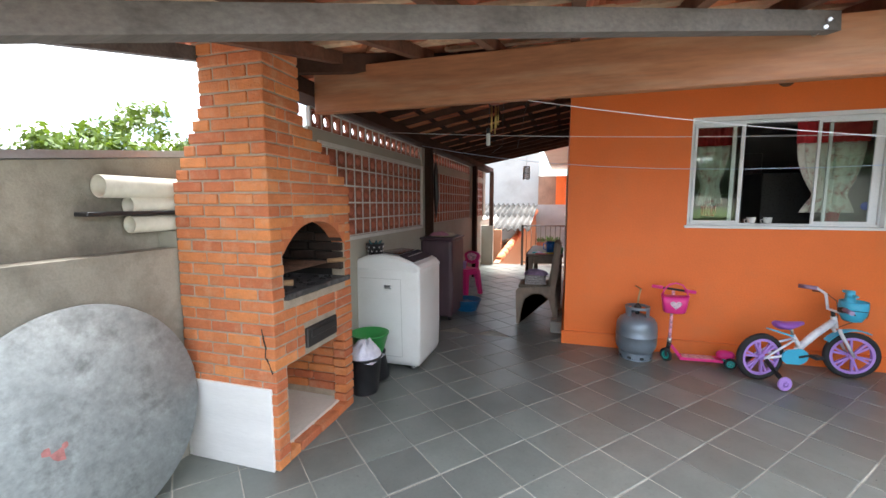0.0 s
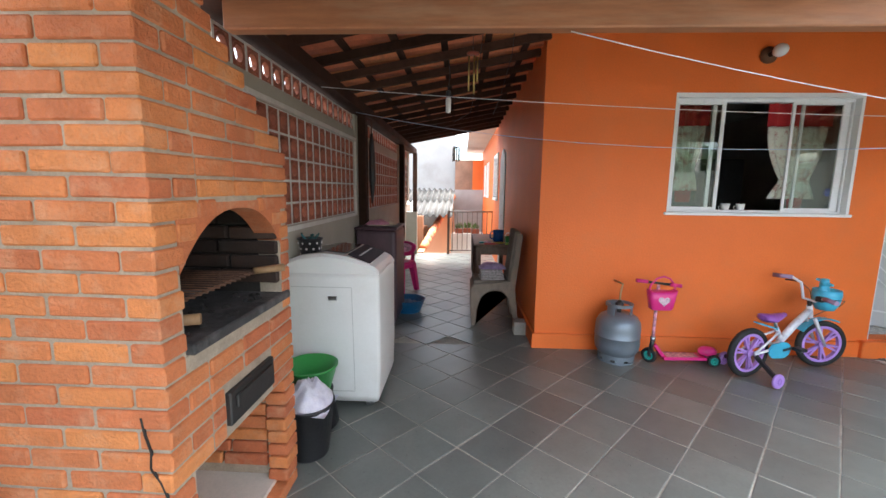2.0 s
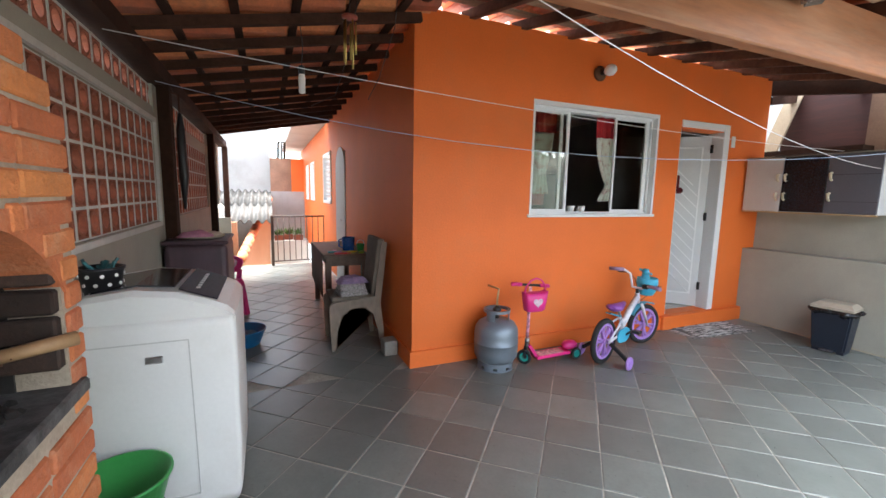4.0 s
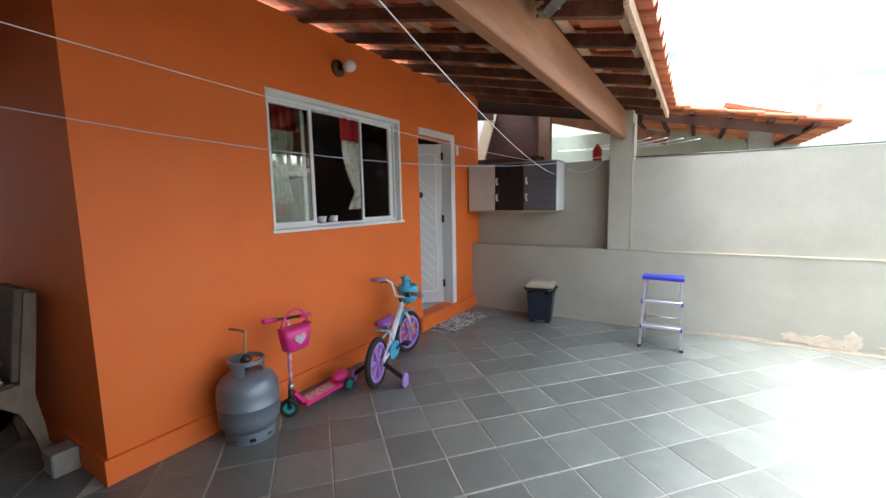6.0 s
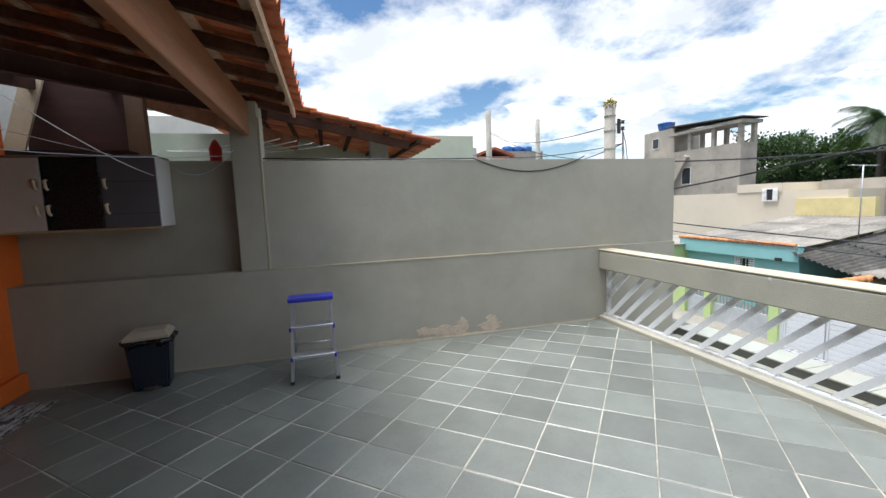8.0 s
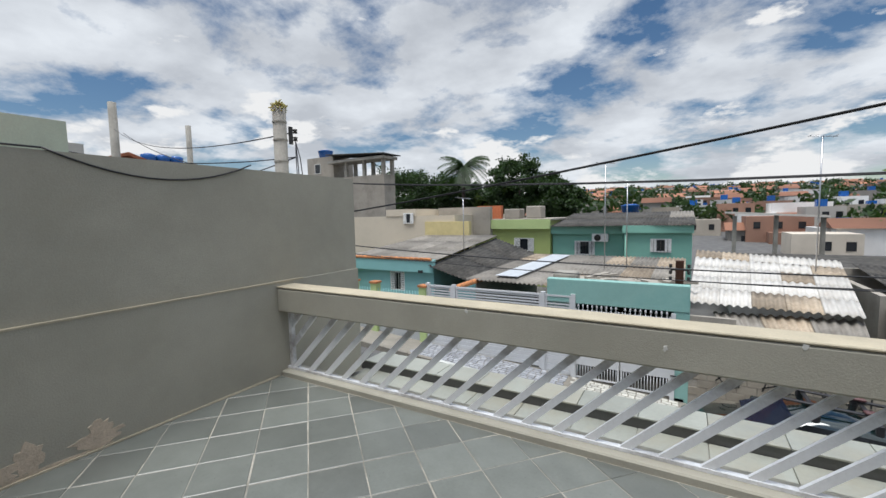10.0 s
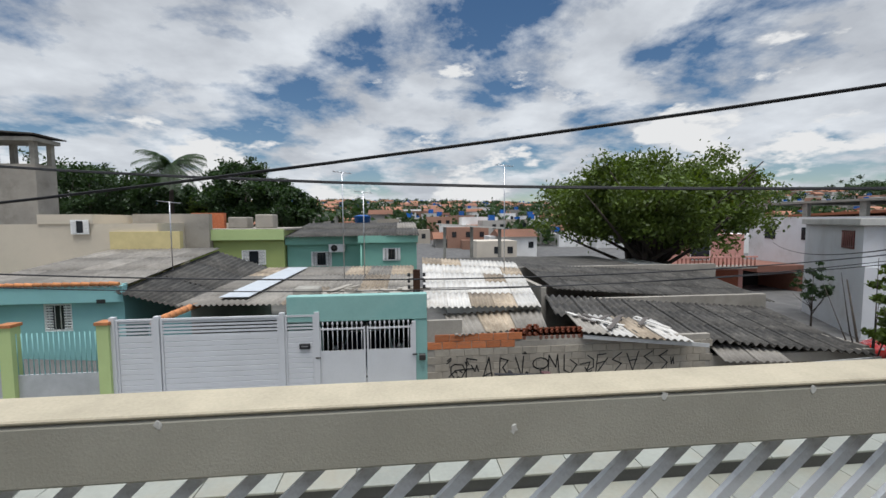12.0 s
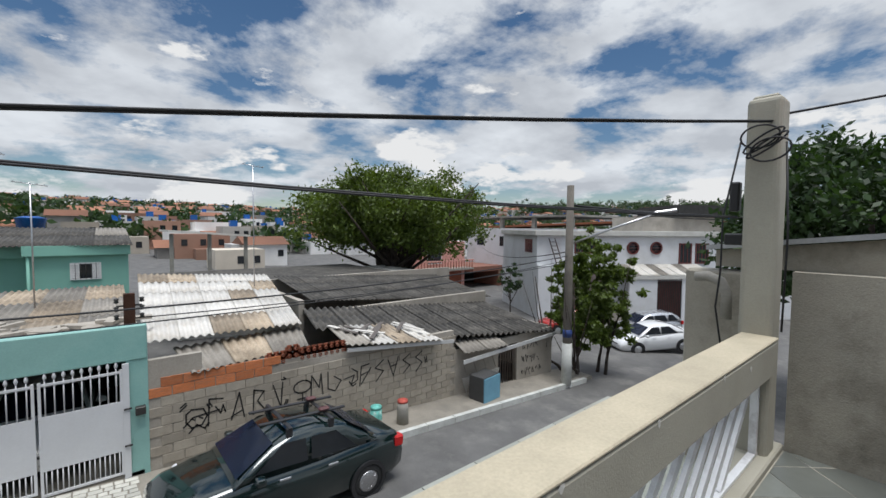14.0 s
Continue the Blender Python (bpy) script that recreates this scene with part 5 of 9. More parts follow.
part("lid", rings(bmesh.new(), [[(sx * w + o, sy * d, z) for sx, sy in ((-1, -1), (1, -1), (1, 1), (-1, 1))] for z, w, d, o in ((0.412, 0.125, 0.155, 0), (0.435, 0.125, 0.155, 0), (0.468, 0.085, 0.115, 0.02))], smooth=False), paint("beige_plastic", (0.42, 0.36, 0.27), 0.45, var=0.08), parent=bin_ob, label="beige plastic lid")

ladder = thing("step_ladder", "small aluminium step ladder with a blue top", "ladder", pose(3.55, -2.30, 0))
ladder_alu = paint("ladder_aluminium", (0.62, 0.62, 0.64), 0.35, metal=0.8, var=0.06, bump=0.03)
blue_top = paint("blue_plastic", (0.03, 0.04, 0.42), 0.4, var=0.05)
for s in (-1, 1):
    part("front_rail", S((-0.10, s * 0.175, 0.0), (0.02, s * 0.145, 0.655), 0.022, 0.045, up=(1, 0, 0)), ladder_alu, parent=ladder)
    part("rear_rail", S((0.22, s * 0.165, 0.0), (0.06, s * 0.135, 0.64), 0.018, 0.03, up=(1, 0, 0)), ladder_alu, parent=ladder)
    part("foot", B(-0.125, -0.08, s * 0.175 - 0.016, s * 0.175 + 0.016, 0, 0.025), black_plastic, parent=ladder)
    part("strut", S((-0.04, s * 0.16, 0.33), (0.15, s * 0.15, 0.27), 0.008, 0.02), ladder_alu, parent=ladder)
part("top_step", B(-0.06, 0.10, -0.175, 0.175, 0.645, 0.68, bevel=0.008, segments=2), blue_top, parent=ladder, label="blue plastic top step")
for z, x in ((0.44, -0.02), (0.21, -0.062)):
    tread = part("tread", B(x - 0.06, x + 0.07, -0.165, 0.165, z - 0.015, z + 0.015, bevel=0.004), ladder_alu, parent=ladder)
    edge = bmesh.new()
    for s in (-1, 1):
        box(edge, x - 0.066, x - 0.02, s * 0.168 - 0.008, s * 0.168 + 0.008, z - 0.022, z + 0.01, bevel=0.003)
    part("bracket", edge, blue_top, parent=tread, label="blue plastic bracket")
part("rear_brace", T([(0.16, -0.155, 0.24), (0.16, 0.155, 0.24)], 0.008, 8), ladder_alu, parent=ladder)

wallcab = thing("wall_cabinet", "old wall cabinet with white, black and grey doors", "cabinet", pose(0, 0, 0))
part("body", B(3.985, RIGHT + 0.198, -1.16, -0.02, 1.285, 1.85, bevel=0.004), paint("cabinet_white", (0.66, 0.66, 0.65), 0.4, var=0.05), parent=wallcab)
pine = paint("pine_edge", (0.52, 0.36, 0.18), 0.6, var=0.15)
part("bottom_edge", B(3.962, 3.984, -1.16, -0.02, 1.272, 1.284), pine, parent=wallcab)
part("top_edge", B(3.962, RIGHT + 0.19, -1.16, -0.02, 1.852, 1.864), paint("dust_top", (0.25, 0.22, 0.18), 0.9), parent=wallcab)
for y0, y1, mat, lab in ((-0.385, -0.022, paint("door_cream", (0.58, 0.56, 0.52), 0.45, var=0.05), "cream-white cabinet door"), (-0.765, -0.39, paint("door_black", (0.008, 0.009, 0.014), 0.25, var=0.1), "glossy black cabinet door"), (-1.155, -0.77, paint("door_grey", (0.10, 0.10, 0.115), 0.45, var=0.08), "dark grey cabinet door")):
    d = part("door", B(3.965, 3.984, y0, y1, 1.29, 1.848, bevel=0.003), mat, parent=wallcab, label=lab)
    if "grey" in lab:
        part("groove", box(B(3.963, 3.966, y0, y1, 1.655, 1.659), 3.963, 3.966, y0, y1, 1.40, 1.403), black_plastic, parent=d)
knob_mat = paint("cream_knob", (0.62, 0.54, 0.38), 0.4)
for y in (-0.35, -0.42, -0.80):
    for z in (1.645, 1.45):
        part("handle", T([(3.966, y, z + 0.03), (3.94, y, z + 0.025), (3.938, y - 0.006, z - 0.03), (3.95, y - 0.014, z - 0.045)], [0.012, 0.013, 0.011, 0.01], 8), knob_mat, parent=wallcab)

# ---- window and door of the house ----
win = tagged(new("window_1"), "white aluminium sliding window, middle panes slid open", "window", kind="structure")
surround = bmesh.new()
for a, b, c, d in ((1.07, 1.085, 1.235, 2.215), (2.535, 2.56, 1.235, 2.215), (1.085, 2.535, 2.18, 2.215)):
    box(surround, a, b, -0.006, 0.15, c, d)
part("window_frame", surround, white_paint, parent=win)
part("window_sill", B(1.05, 2.58, -0.02, 0.155, 1.215, 1.24, bevel=0.004), white_paint, parent=win)
inner = bmesh.new()
for a, b, c, d in ((1.085, 1.10, 1.24, 2.18), (2.52, 2.535, 1.24, 2.18), (1.10, 2.52, 2.155, 2.18), (1.10, 2.52, 1.24, 1.262)):
    box(inner, a, b, 0.05, 0.11, c, d, bevel=0.003)
part("track_frame", inner, alu, parent=win)
for k, (a, b, y) in enumerate(((1.10, 1.45, 0.082), (1.11, 1.51, 0.062), (2.05, 2.48, 0.062), (2.14, 2.52, 0.082))):
    sash = bmesh.new()
    for c, d, e, f in ((a, a + 0.022, 1.262, 2.155), (b - 0.03, b, 1.262, 2.155), (a + 0.022, b - 0.03, 2.135, 2.155), (a + 0.022, b - 0.03, 1.262, 1.285)):
        box(sash, c, d, y - 0.008, y + 0.008, e, f)
    s = part("sash", sash, alu, parent=win)
    p = part("glass_pane", B(a + 0.022, b - 0.03, y - 0.002, y + 0.002, 1.285, 2.135), pane, parent=s)
    p.visible_shadow = False


def curtain(x0, x1, tie_x, tie_z, z0, z1, y, seed):
    """A gathered curtain, wide at the rail and tied together lower down."""
    bm = bmesh.new()
    rows = []
    n, m = 36, 18
    for j in range(m + 1):
        z = z1 + (z0 - z1) * j / m
        k = min(1, (z1 - z) / (z1 - tie_z)) if z > tie_z else 1 - 0.4 * (tie_z - z) / (tie_z - z0 + 0.001)
        row = []
        for i in range(n + 1):
            u = i / n
            x = x0 + (x1 - x0) * u
            x = x + (tie_x - x) * 0.5 * k * k
            row.append(bm.verts.new((x, y + 0.018 * math.sin(u * 30 + seed) + 0.008 * math.sin(u * 57), z)))
        rows.append(row)
    for a, b in zip(rows, rows[1:]):
        for i in range(n):
            f = bm.faces.new((a[i], a[i + 1], b[i + 1], b[i]))
            f.smooth = True
    return bm


cloth_print = paint("curtain_print", (0.66, 0.66, 0.58), 0.9, var=0.06, scale=8, grain=150, bump=0.1, stain=((0.34, 0.03, 0.03), 1.0, 17))
cloth_red = paint("curtain_red", (0.42, 0.02, 0.025), 0.9, var=0.15, scale=8, grain=150, bump=0.1)
for x0, x1, tx, tz, zb in ((1.14, 1.46, 1.30, 1.62, 1.42), (1.96, 2.5, 2.27, 1.52, 1.36)):
    c = thing("curtain", "red and white printed kitchen curtain gathered inside the window", "curtain", group="kitchen curtains")
    for nm, bm, mt in (("valance", curtain(x0, x1, (x0 + x1) / 2, 0.5, 1.98, 2.17, 0.19, x0), cloth_red), ("drop", curtain(x0 + 0.01, x1 - 0.01, tx, tz, zb, 1.985, 0.205, x0 + 1), cloth_print), ("tail", curtain(tx - 0.06, tx + 0.06, tx, 1.2, zb - 0.1, zb + 0.01, 0.205, x0), cloth_red)):
        ob = part(nm, bm, mt, parent=c)
        ob.modifiers.new("thick", "SOLIDIFY").thickness = 0.003
rail_rod = thing("curtain_rod", "thin white curtain rod inside the window", "rod")
part("rod", T([(1.0, 0.2, 2.18), (2.62, 0.2, 2.18)], 0.008, 8), white_paint, parent=rail_rod)
for mx, wt in ((1.76, 0.03), (1.63, 0.034)):
    c = thing("cup", "white cup on the window ledge", "cup", pose(mx, 0.125, 1.24), group="cups on the window ledge")
    part("bowl", L([(0.01, 0.0), (0.026, 0.002), (0.03, 0.03), (wt + 0.004, 0.075), (wt, 0.075), (0.024, 0.008), (0.01, 0.008)], 18), white_paint, parent=c)
    part("handle", T([(-0.03, 0, 0.06), (-0.055, 0, 0.05), (-0.05, 0, 0.025), (-0.028, 0, 0.02)], 0.004, 6), white_paint, parent=c)
sticker = thing("window_sticker", "round blue sticker on the window pane", "sticker", pose(2.44, 0.077, 1.42, 90, 0, 0))
part("disc", L([(0.002, 0), (0.035, 0), (0.035, 0.002), (0.002, 0.002)], 20), paint("sticker_blue", (0.06, 0.09, 0.35), 0.4), parent=sticker)
fridge = thing("refrigerator", "dark tall refrigerator inside the room", "refrigerator", pose(2.75, 2.4, 0.152))
part("body", B(-0.3, 0.3, -0.3, 0.3, 0, 1.7, bevel=0.02, segments=2), paint("fridge_dark", (0.03, 0.03, 0.032), 0.3), parent=fridge)
part("door_seam", B(-0.302, 0.302, -0.304, -0.298, 1.15, 1.165), black_plastic, parent=fridge)
kcab = thing("kitchen_cabinet", "pale kitchen wall cupboard inside the room", "cupboard")
part("body", B(1.3, 3.2, 4.1, 4.498, 1.6, 2.3, bevel=0.006), white_plaster, parent=kcab)
# doors share the grey that carries the room's dimness
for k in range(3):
    part("door", B(1.31 + k * 0.63, 1.92 + k * 0.63, 4.08, 4.1, 1.61, 2.29, bevel=0.004), room_shade, parent=kcab)

door = tagged(new("door_1"), "white wooden house door standing open inwards", "door", kind="structure")
jamb = bmesh.new()
for a, b, c, d, e in ((2.884, 2.90, 0.152, 2.13, 0.01), (3.54, 3.63, 0.152, 2.2, -0.015), (2.884, 3.54, 2.13, 2.2, -0.015)):
    box(jamb, a, b, e, 0.165, c, d, bevel=0.004)
part("door_frame", jamb, white_paint, parent=door)
leaf = new("leaf")
leaf.parent = door
leaf.matrix_basis = pose(3.54, 0.12, 0.16, 0, 0, -48)
# greyer copy of the white paint; the room's shade is in its colour
door_shaded_white = paint("door_shaded_white", (0.60, 0.60, 0.585), 0.45, var=0.05, scale=2, grain=50, bump=0.04)
part("panel", B(-0.64, 0.0, 0.0, 0.035, 0, 1.94, bevel=0.003), door_shaded_white, parent=leaf)
ribs = bmesh.new()
box(ribs, -0.56, -0.545, -0.006, 0.001, 0.14, 1.82)
box(ribs, -0.085, -0.07, -0.006, 0.001, 0.14, 1.82)
box(ribs, -0.56, -0.07, -0.006, 0.001, 1.81, 1.825)
box(ribs, -0.56, -0.07, -0.006, 0.001, 0.14, 0.155)
for k in range(13):
    z = 0.02 + k * 0.125
    za, zb = z, z + 0.47
    xa, xb = -0.545, -0.085
    if za < 0.155:
        xa += (0.155 - za) * 0.98
        za = 0.155
    if zb > 1.81:
        xb -= (zb - 1.81) * 0.98
        zb = 1.81
    if xb > xa:
        slab(ribs, (xa, -0.002, zb), (xb, -0.002, za), 0.010, 0.008, up=(0, -1, 0))
part("moulding", ribs, white_paint, parent=leaf)
for z in (0.2, 1.0, 1.75):
    part("hinge", B(3.522, 3.541, 0.095, 0.118, 0.16 + z, 0.25 + z), dark_metal, parent=door, label="dark steel hinge")
part("door_handle", T([(-0.59, -0.03, 0.98), (-0.50, -0.035, 0.98)], 0.009, 8), steel, parent=leaf)
deco = thing("door_ornament", "dark red stocking ornament hanging on the door", "ornament", pose(3.54, 0.12, 0.16, 0, 0, -48) @ pose(-0.3, -0.02, 1.42))
part("body", box(B(-0.05, 0.02, -0.008, 0.008, -0.06, 0.09, bevel=0.008), -0.05, 0.06, -0.0075, 0.0075, -0.12, -0.05, bevel=0.02), paint("ornament_red", (0.12, 0.005, 0.01), 0.9), parent=deco)
sw = thing("light_switch", "white light switch plate beside the door", "switch", pose(3.71, 0, 2.03))
part("plate", B(-0.03, 0.03, -0.01, 0.0, -0.06, 0.06, bevel=0.003), white_paint, parent=sw)
part("button", B(-0.012, 0.012, -0.014, -0.009, -0.02, 0.02, bevel=0.002), white_paint, parent=sw)
lamp = thing("wall_lamp", "white globe lamp on a rusty round wall bracket", "lamp", pose(1.755, 0, 2.50))
part("rose", turn(L([(0.02, 0.0), (0.062, 0.002), (0.066, 0.02), (0.045, 0.032), (0.02, 0.034)], 24), pose(0, 0, 0, 90, 0, 0)), paint("rust", (0.10, 0.045, 0.02), 0.8, var=0.3), parent=lamp)
part("socket", turn(L([(0.022, 0.03), (0.022, 0.085), (0.01, 0.087)], 16), pose(0, 0, 0, 90, 0, 0)), black_plastic, parent=lamp)
part("globe", turn(L([(0.02, 0.08), (0.035, 0.095), (0.048, 0.125), (0.048, 0.15), (0.035, 0.178), (0.005, 0.19)], 24), pose(0, 0, 0, 90, 0, 0)), paint("opal_glass", (0.75, 0.74, 0.72), 0.2, var=0.02, bump=0), parent=lamp)

# ---- clotheslines and hanging things ----
blue_line = paint("blue_line", (0.50, 0.62, 0.82), 0.5)
white_line = paint("white_line", (0.78, 0.78, 0.8), 0.5)
for mat, pts in ((white_line, sag((-0.25, -1.83, 2.04), (RIGHT + 0.0, -1.12, 1.70), 0.10)), (white_line, sag((-1.72, -0.5, 2.14), (RIGHT + 0.15, -0.75, 1.90), 0.07)), (blue_line, sag((-1.72, 0.5, 2.14), (RIGHT + 0.1, -1.62, 1.88), 0.30))):
    cl = thing("clothesline", "thin clothesline strung across the terrace", "clothesline", group="clotheslines")
    part("cord", T(pts, 0.0022, 6), mat, parent=cl)
tail = thing("clothesline", "slack blue clothesline end by the pillar", "clothesline", group="clotheslines")
part("cord", T(sag((RIGHT + 0.19, -1.2, 1.78), (RIGHT - 0.004, -1.72, 1.92), 0.12), 0.0022, 6), blue_line, parent=tail)
bulb = thing("hanging_bulb", "spiral energy-saving bulb hanging from the rafters", "bulb", pose(-0.8, -0.1, 2.03))
part("socket", L([(0.012, 0.12), (0.02, 0.12), (0.02, 0.17), (0.012, 0.175)], 12), black_plastic, parent=bulb)
part("tube", L([(0.008, 0.0), (0.02, 0.006), (0.022, 0.1), (0.018, 0.12)], 12), white_paint, parent=bulb)
part("cable", T([(0, 0, 0.17), (0.01, 0.0, 0.30), (0.0, 0.03, 0.42)], 0.003, 6), black_plastic, parent=bulb)
for px, py, pz, nm in ((-0.62, -0.80, 2.12, "brass"), ):
    ch = thing("wind_chime", "brass tube wind chime hanging under the roof", "wind chime", pose(px, py, pz))
    part("disc", L([(0.005, 0.15), (0.04, 0.15), (0.04, 0.16), (0.005, 0.162)], 16), paint("chime_red", (0.25, 0.05, 0.03), 0.6), parent=ch)
    for k in range(5):
        a = 2 * math.pi * k / 5
        part("tube", T([(0.03 * math.cos(a), 0.03 * math.sin(a), 0.135 - 0.0), (0.03 * math.cos(a), 0.03 * math.sin(a), -0.02 - 0.02 * k)], 0.005, 8), paint("brass", (0.5, 0.36, 0.12), 0.35, metal=0.9), parent=ch)
    part("cord", T([(0, 0, 0.16), (0, 0, 0.36)], 0.002, 6), black_plastic, parent=ch)
shells = thing("shell_chime", "bundle of shell strings hanging at the roof end", "wind chime", pose(-0.80, 4.2, 2.02))
for k in range(9):
    a = 2 * math.pi * k / 9
    sb = bmesh.new()
    for j in range(7):
        bmesh.ops.create_icosphere(sb, subdivisions=1, radius=0.017, matrix=pose(0.06 * math.cos(a), 0.06 * math.sin(a), 0.14 - j * 0.035 - 0.01 * (k % 3)))
    part("string", sb, paint("shell_brown", (0.16, 0.11, 0.07), 0.6, island=0.4), parent=shells)
part("hoop", ring_shape(bmesh.new(), (0, 0, 0.16), (0, 0, 1), 0.055, 0.065, 0.01, 20), dark_wood, parent=shells)
part("cord", T([(0, 0, 0.16), (0, 0, 0.56)], 0.003, 6), black_plastic, parent=shells)
for pts in ([(-0.55, -0.7, 2.46), (-0.58, -0.6, 2.2), (-0.62, -0.3, 2.0), (-0.75, -0.15, 1.95)], [(-0.35, -0.75, 2.48), (-0.36, -0.72, 2.3), (-0.42, -0.6, 2.05), (-0.46, -0.5, 1.95)]):
    w = thing("hanging_wire", "thin loose wire hanging from the rafters", "wire", group="loose wires")
    part("wire", T(pts, 0.002, 6), black_plastic, parent=w)
# ---- far end of the passage ----
fence = thing("passage_railing", "dark metal railing across the end of the passage", "railing")
rail_metal = paint("rail_metal", (0.10, 0.075, 0.06), 0.6, var=0.2)
part("top_rail", T([(-0.96, 5.3, 0.93), (0.0, 5.42, 0.93)], 0.016, 8), rail_metal, parent=fence)
part("bottom_rail", T([(-0.96, 5.3, 0.08), (0.0, 5.42, 0.08)], 0.012, 8), rail_metal, parent=fence)
part("post", B(-0.985, -0.935, 5.275, 5.325, 0, 0.95), rail_metal, parent=fence)
for k in range(9):
    x = -0.87 + k * 0.107
    part("baluster", T([(x, 5.31 + 0.12 * (k / 9), 0.08), (x, 5.31 + 0.12 * (k / 9), 0.93)], 0.008, 6), rail_metal, parent=fence)
grille = thing("wall_grille", "white metal grille gate leaning on the passage wall", "grille", pose(-1.925, 4.86, 0))
part("grille_frame", box(box(box(B(0, 0.025, -0.3, -0.27, 0.05, 0.95), 0, 0.025, 0.27, 0.3, 0.05, 0.95), 0, 0.025, -0.27, 0.27, 0.92, 0.95), 0, 0.025, -0.27, 0.27, 0.05, 0.08), white_paint, parent=grille)
for k in range(8):
    part("bar", T([(0.012, -0.23 + k * 0.066, 0.08), (0.012, -0.23 + k * 0.066, 0.92)], 0.007, 6), white_paint, parent=grille)
peach = paint("peach_paint", (0.44, 0.22, 0.115), 0.8, var=0.06, scale=1, stain=((0.5, 0.3, 0.2), 0.3, 1))
setting("stair_wall", box(B(-2.6, -1.62, 6.4, 6.55, -2.5, 0.75), -1.98, -1.83, 6.55, 10.5, -3.2, 0.2), peach, "peach painted wall beside the stairs down", "wall")
coping2 = tagged(new("wall_tile_coping"), "orange clay tile coping stepping down the stair wall", "coping", kind="structure")
part("sloping_wall", S((-1.55, 5.6, -0.75), (-0.98, 9.6, 0.35), 0.14, 1.6), peach, parent=coping2)
for k in range(16):
    a, b = k / 16, (k + 1.2) / 16
    P0, P1 = Vector((-1.55, 5.6, 0.06)), Vector((-0.98, 9.6, 1.16))
    part("coping_tile", T([P0.lerp(P1, a), P0.lerp(P1, b)], [0.085, 0.1], 8), tile_red, parent=coping2)
setting("lower_yard", B(-4, 6, 5.45, 16, -3.3, -2.9), paint("yard_cement", (0.36, 0.31, 0.25), 0.8, var=0.12), "pale cement floor of the lower yard", "floor")
setting("passage_edge", B(-1.93, 0.0, 5.42, 5.5, -0.25, -0.01), grey_plaster, "plaster edge of the passage floor", "edge")
rear_white = paint("rear_white", (0.38, 0.37, 0.35), 0.85, var=0.12, scale=0.9, grain=50, bump=0.2, stain=((0.26, 0.25, 0.22), 0.6, 1.0))
end_house = thing("rear_house", "white and orange rear house with flat roof", "house")
part("white_wall", B(-4.5, -0.92, 10.2, 10.4, -3, 4.2), rear_white, parent=end_house)
part("lower_white_wall", B(-0.92, 0.1, 10.0, 10.2, -3, 1.4), rear_white, parent=end_house)
part("stained_wall", B(-0.92, -0.35, 10.0, 10.2, 1.4, 2.35), paint("stained_brown", (0.30, 0.17, 0.11), 0.85, var=0.3, scale=2), parent=end_house)
part("orange_wall", B(-0.35, 0.15, 10.0, 10.2, 1.4, 2.35), orange, parent=end_house)
part("roof_slab", B(-0.55, 0.6, 5.0, 11.5, 2.66, 2.78), white_plaster, parent=end_house)
sheet_roof_args = ((-4.0, 6.9, 0.75), (-0.95, 6.9, 0.75), (-0.95, 9.9, 1.40), (-4.0, 9.9, 1.40))
for k, (y, z) in enumerate(((4.3, 1.2), (7.0, 1.2), (8.4, 1.2))):
    w = tagged(new("window_side"), "white louvred side window in the orange wall", "window", kind="structure")
    y1 = {0: 5.3, 1: 7.8, 2: 9.0}[k]
    part("window_frame", box(box(box(B(-0.02, 0.1, y, y + 0.05, z, 2.1), -0.02, 0.1, y1 - 0.05, y1, z, 2.1), -0.02, 0.1, y + 0.05, y1 - 0.05, 2.05, 2.1), -0.03, 0.1, y + 0.05, y1 - 0.05, z, z + 0.05), white_paint, parent=w)
    n = 10
    for q in range(n):
        zz = z + 0.08 + (2.05 - z - 0.1) * q / n
        part("slat", S((0.04, y + 0.05, zz), (0.04, y1 - 0.05, zz), 0.05, 0.008, up=(0.5, 0, 1)), alu, parent=w)
sd = tagged(new("door_2"), "pale grey arched side door in the orange wall", "door", kind="structure")
archb = bmesh.new()
rings(archb, [[(x, 3.35 + 0.4 * math.cos(t), (1.75 + 0.32 * math.sin(t)) if math.sin(t) > -0.00005 else 0.0) for t in [math.pi * k / 10 for k in range(11)] + [math.pi + 0.0001, 2 * math.pi - 0.0001]] for x in (-0.015, 0.06)], smooth=False)
part("leaf", archb, paint("door_pale", (0.50, 0.50, 0.48), 0.5, var=0.08), parent=sd)
part("door_handle", T([(-0.05, 3.05, 1.0), (-0.05, 3.15, 1.0)], 0.01, 8), steel, parent=sd)
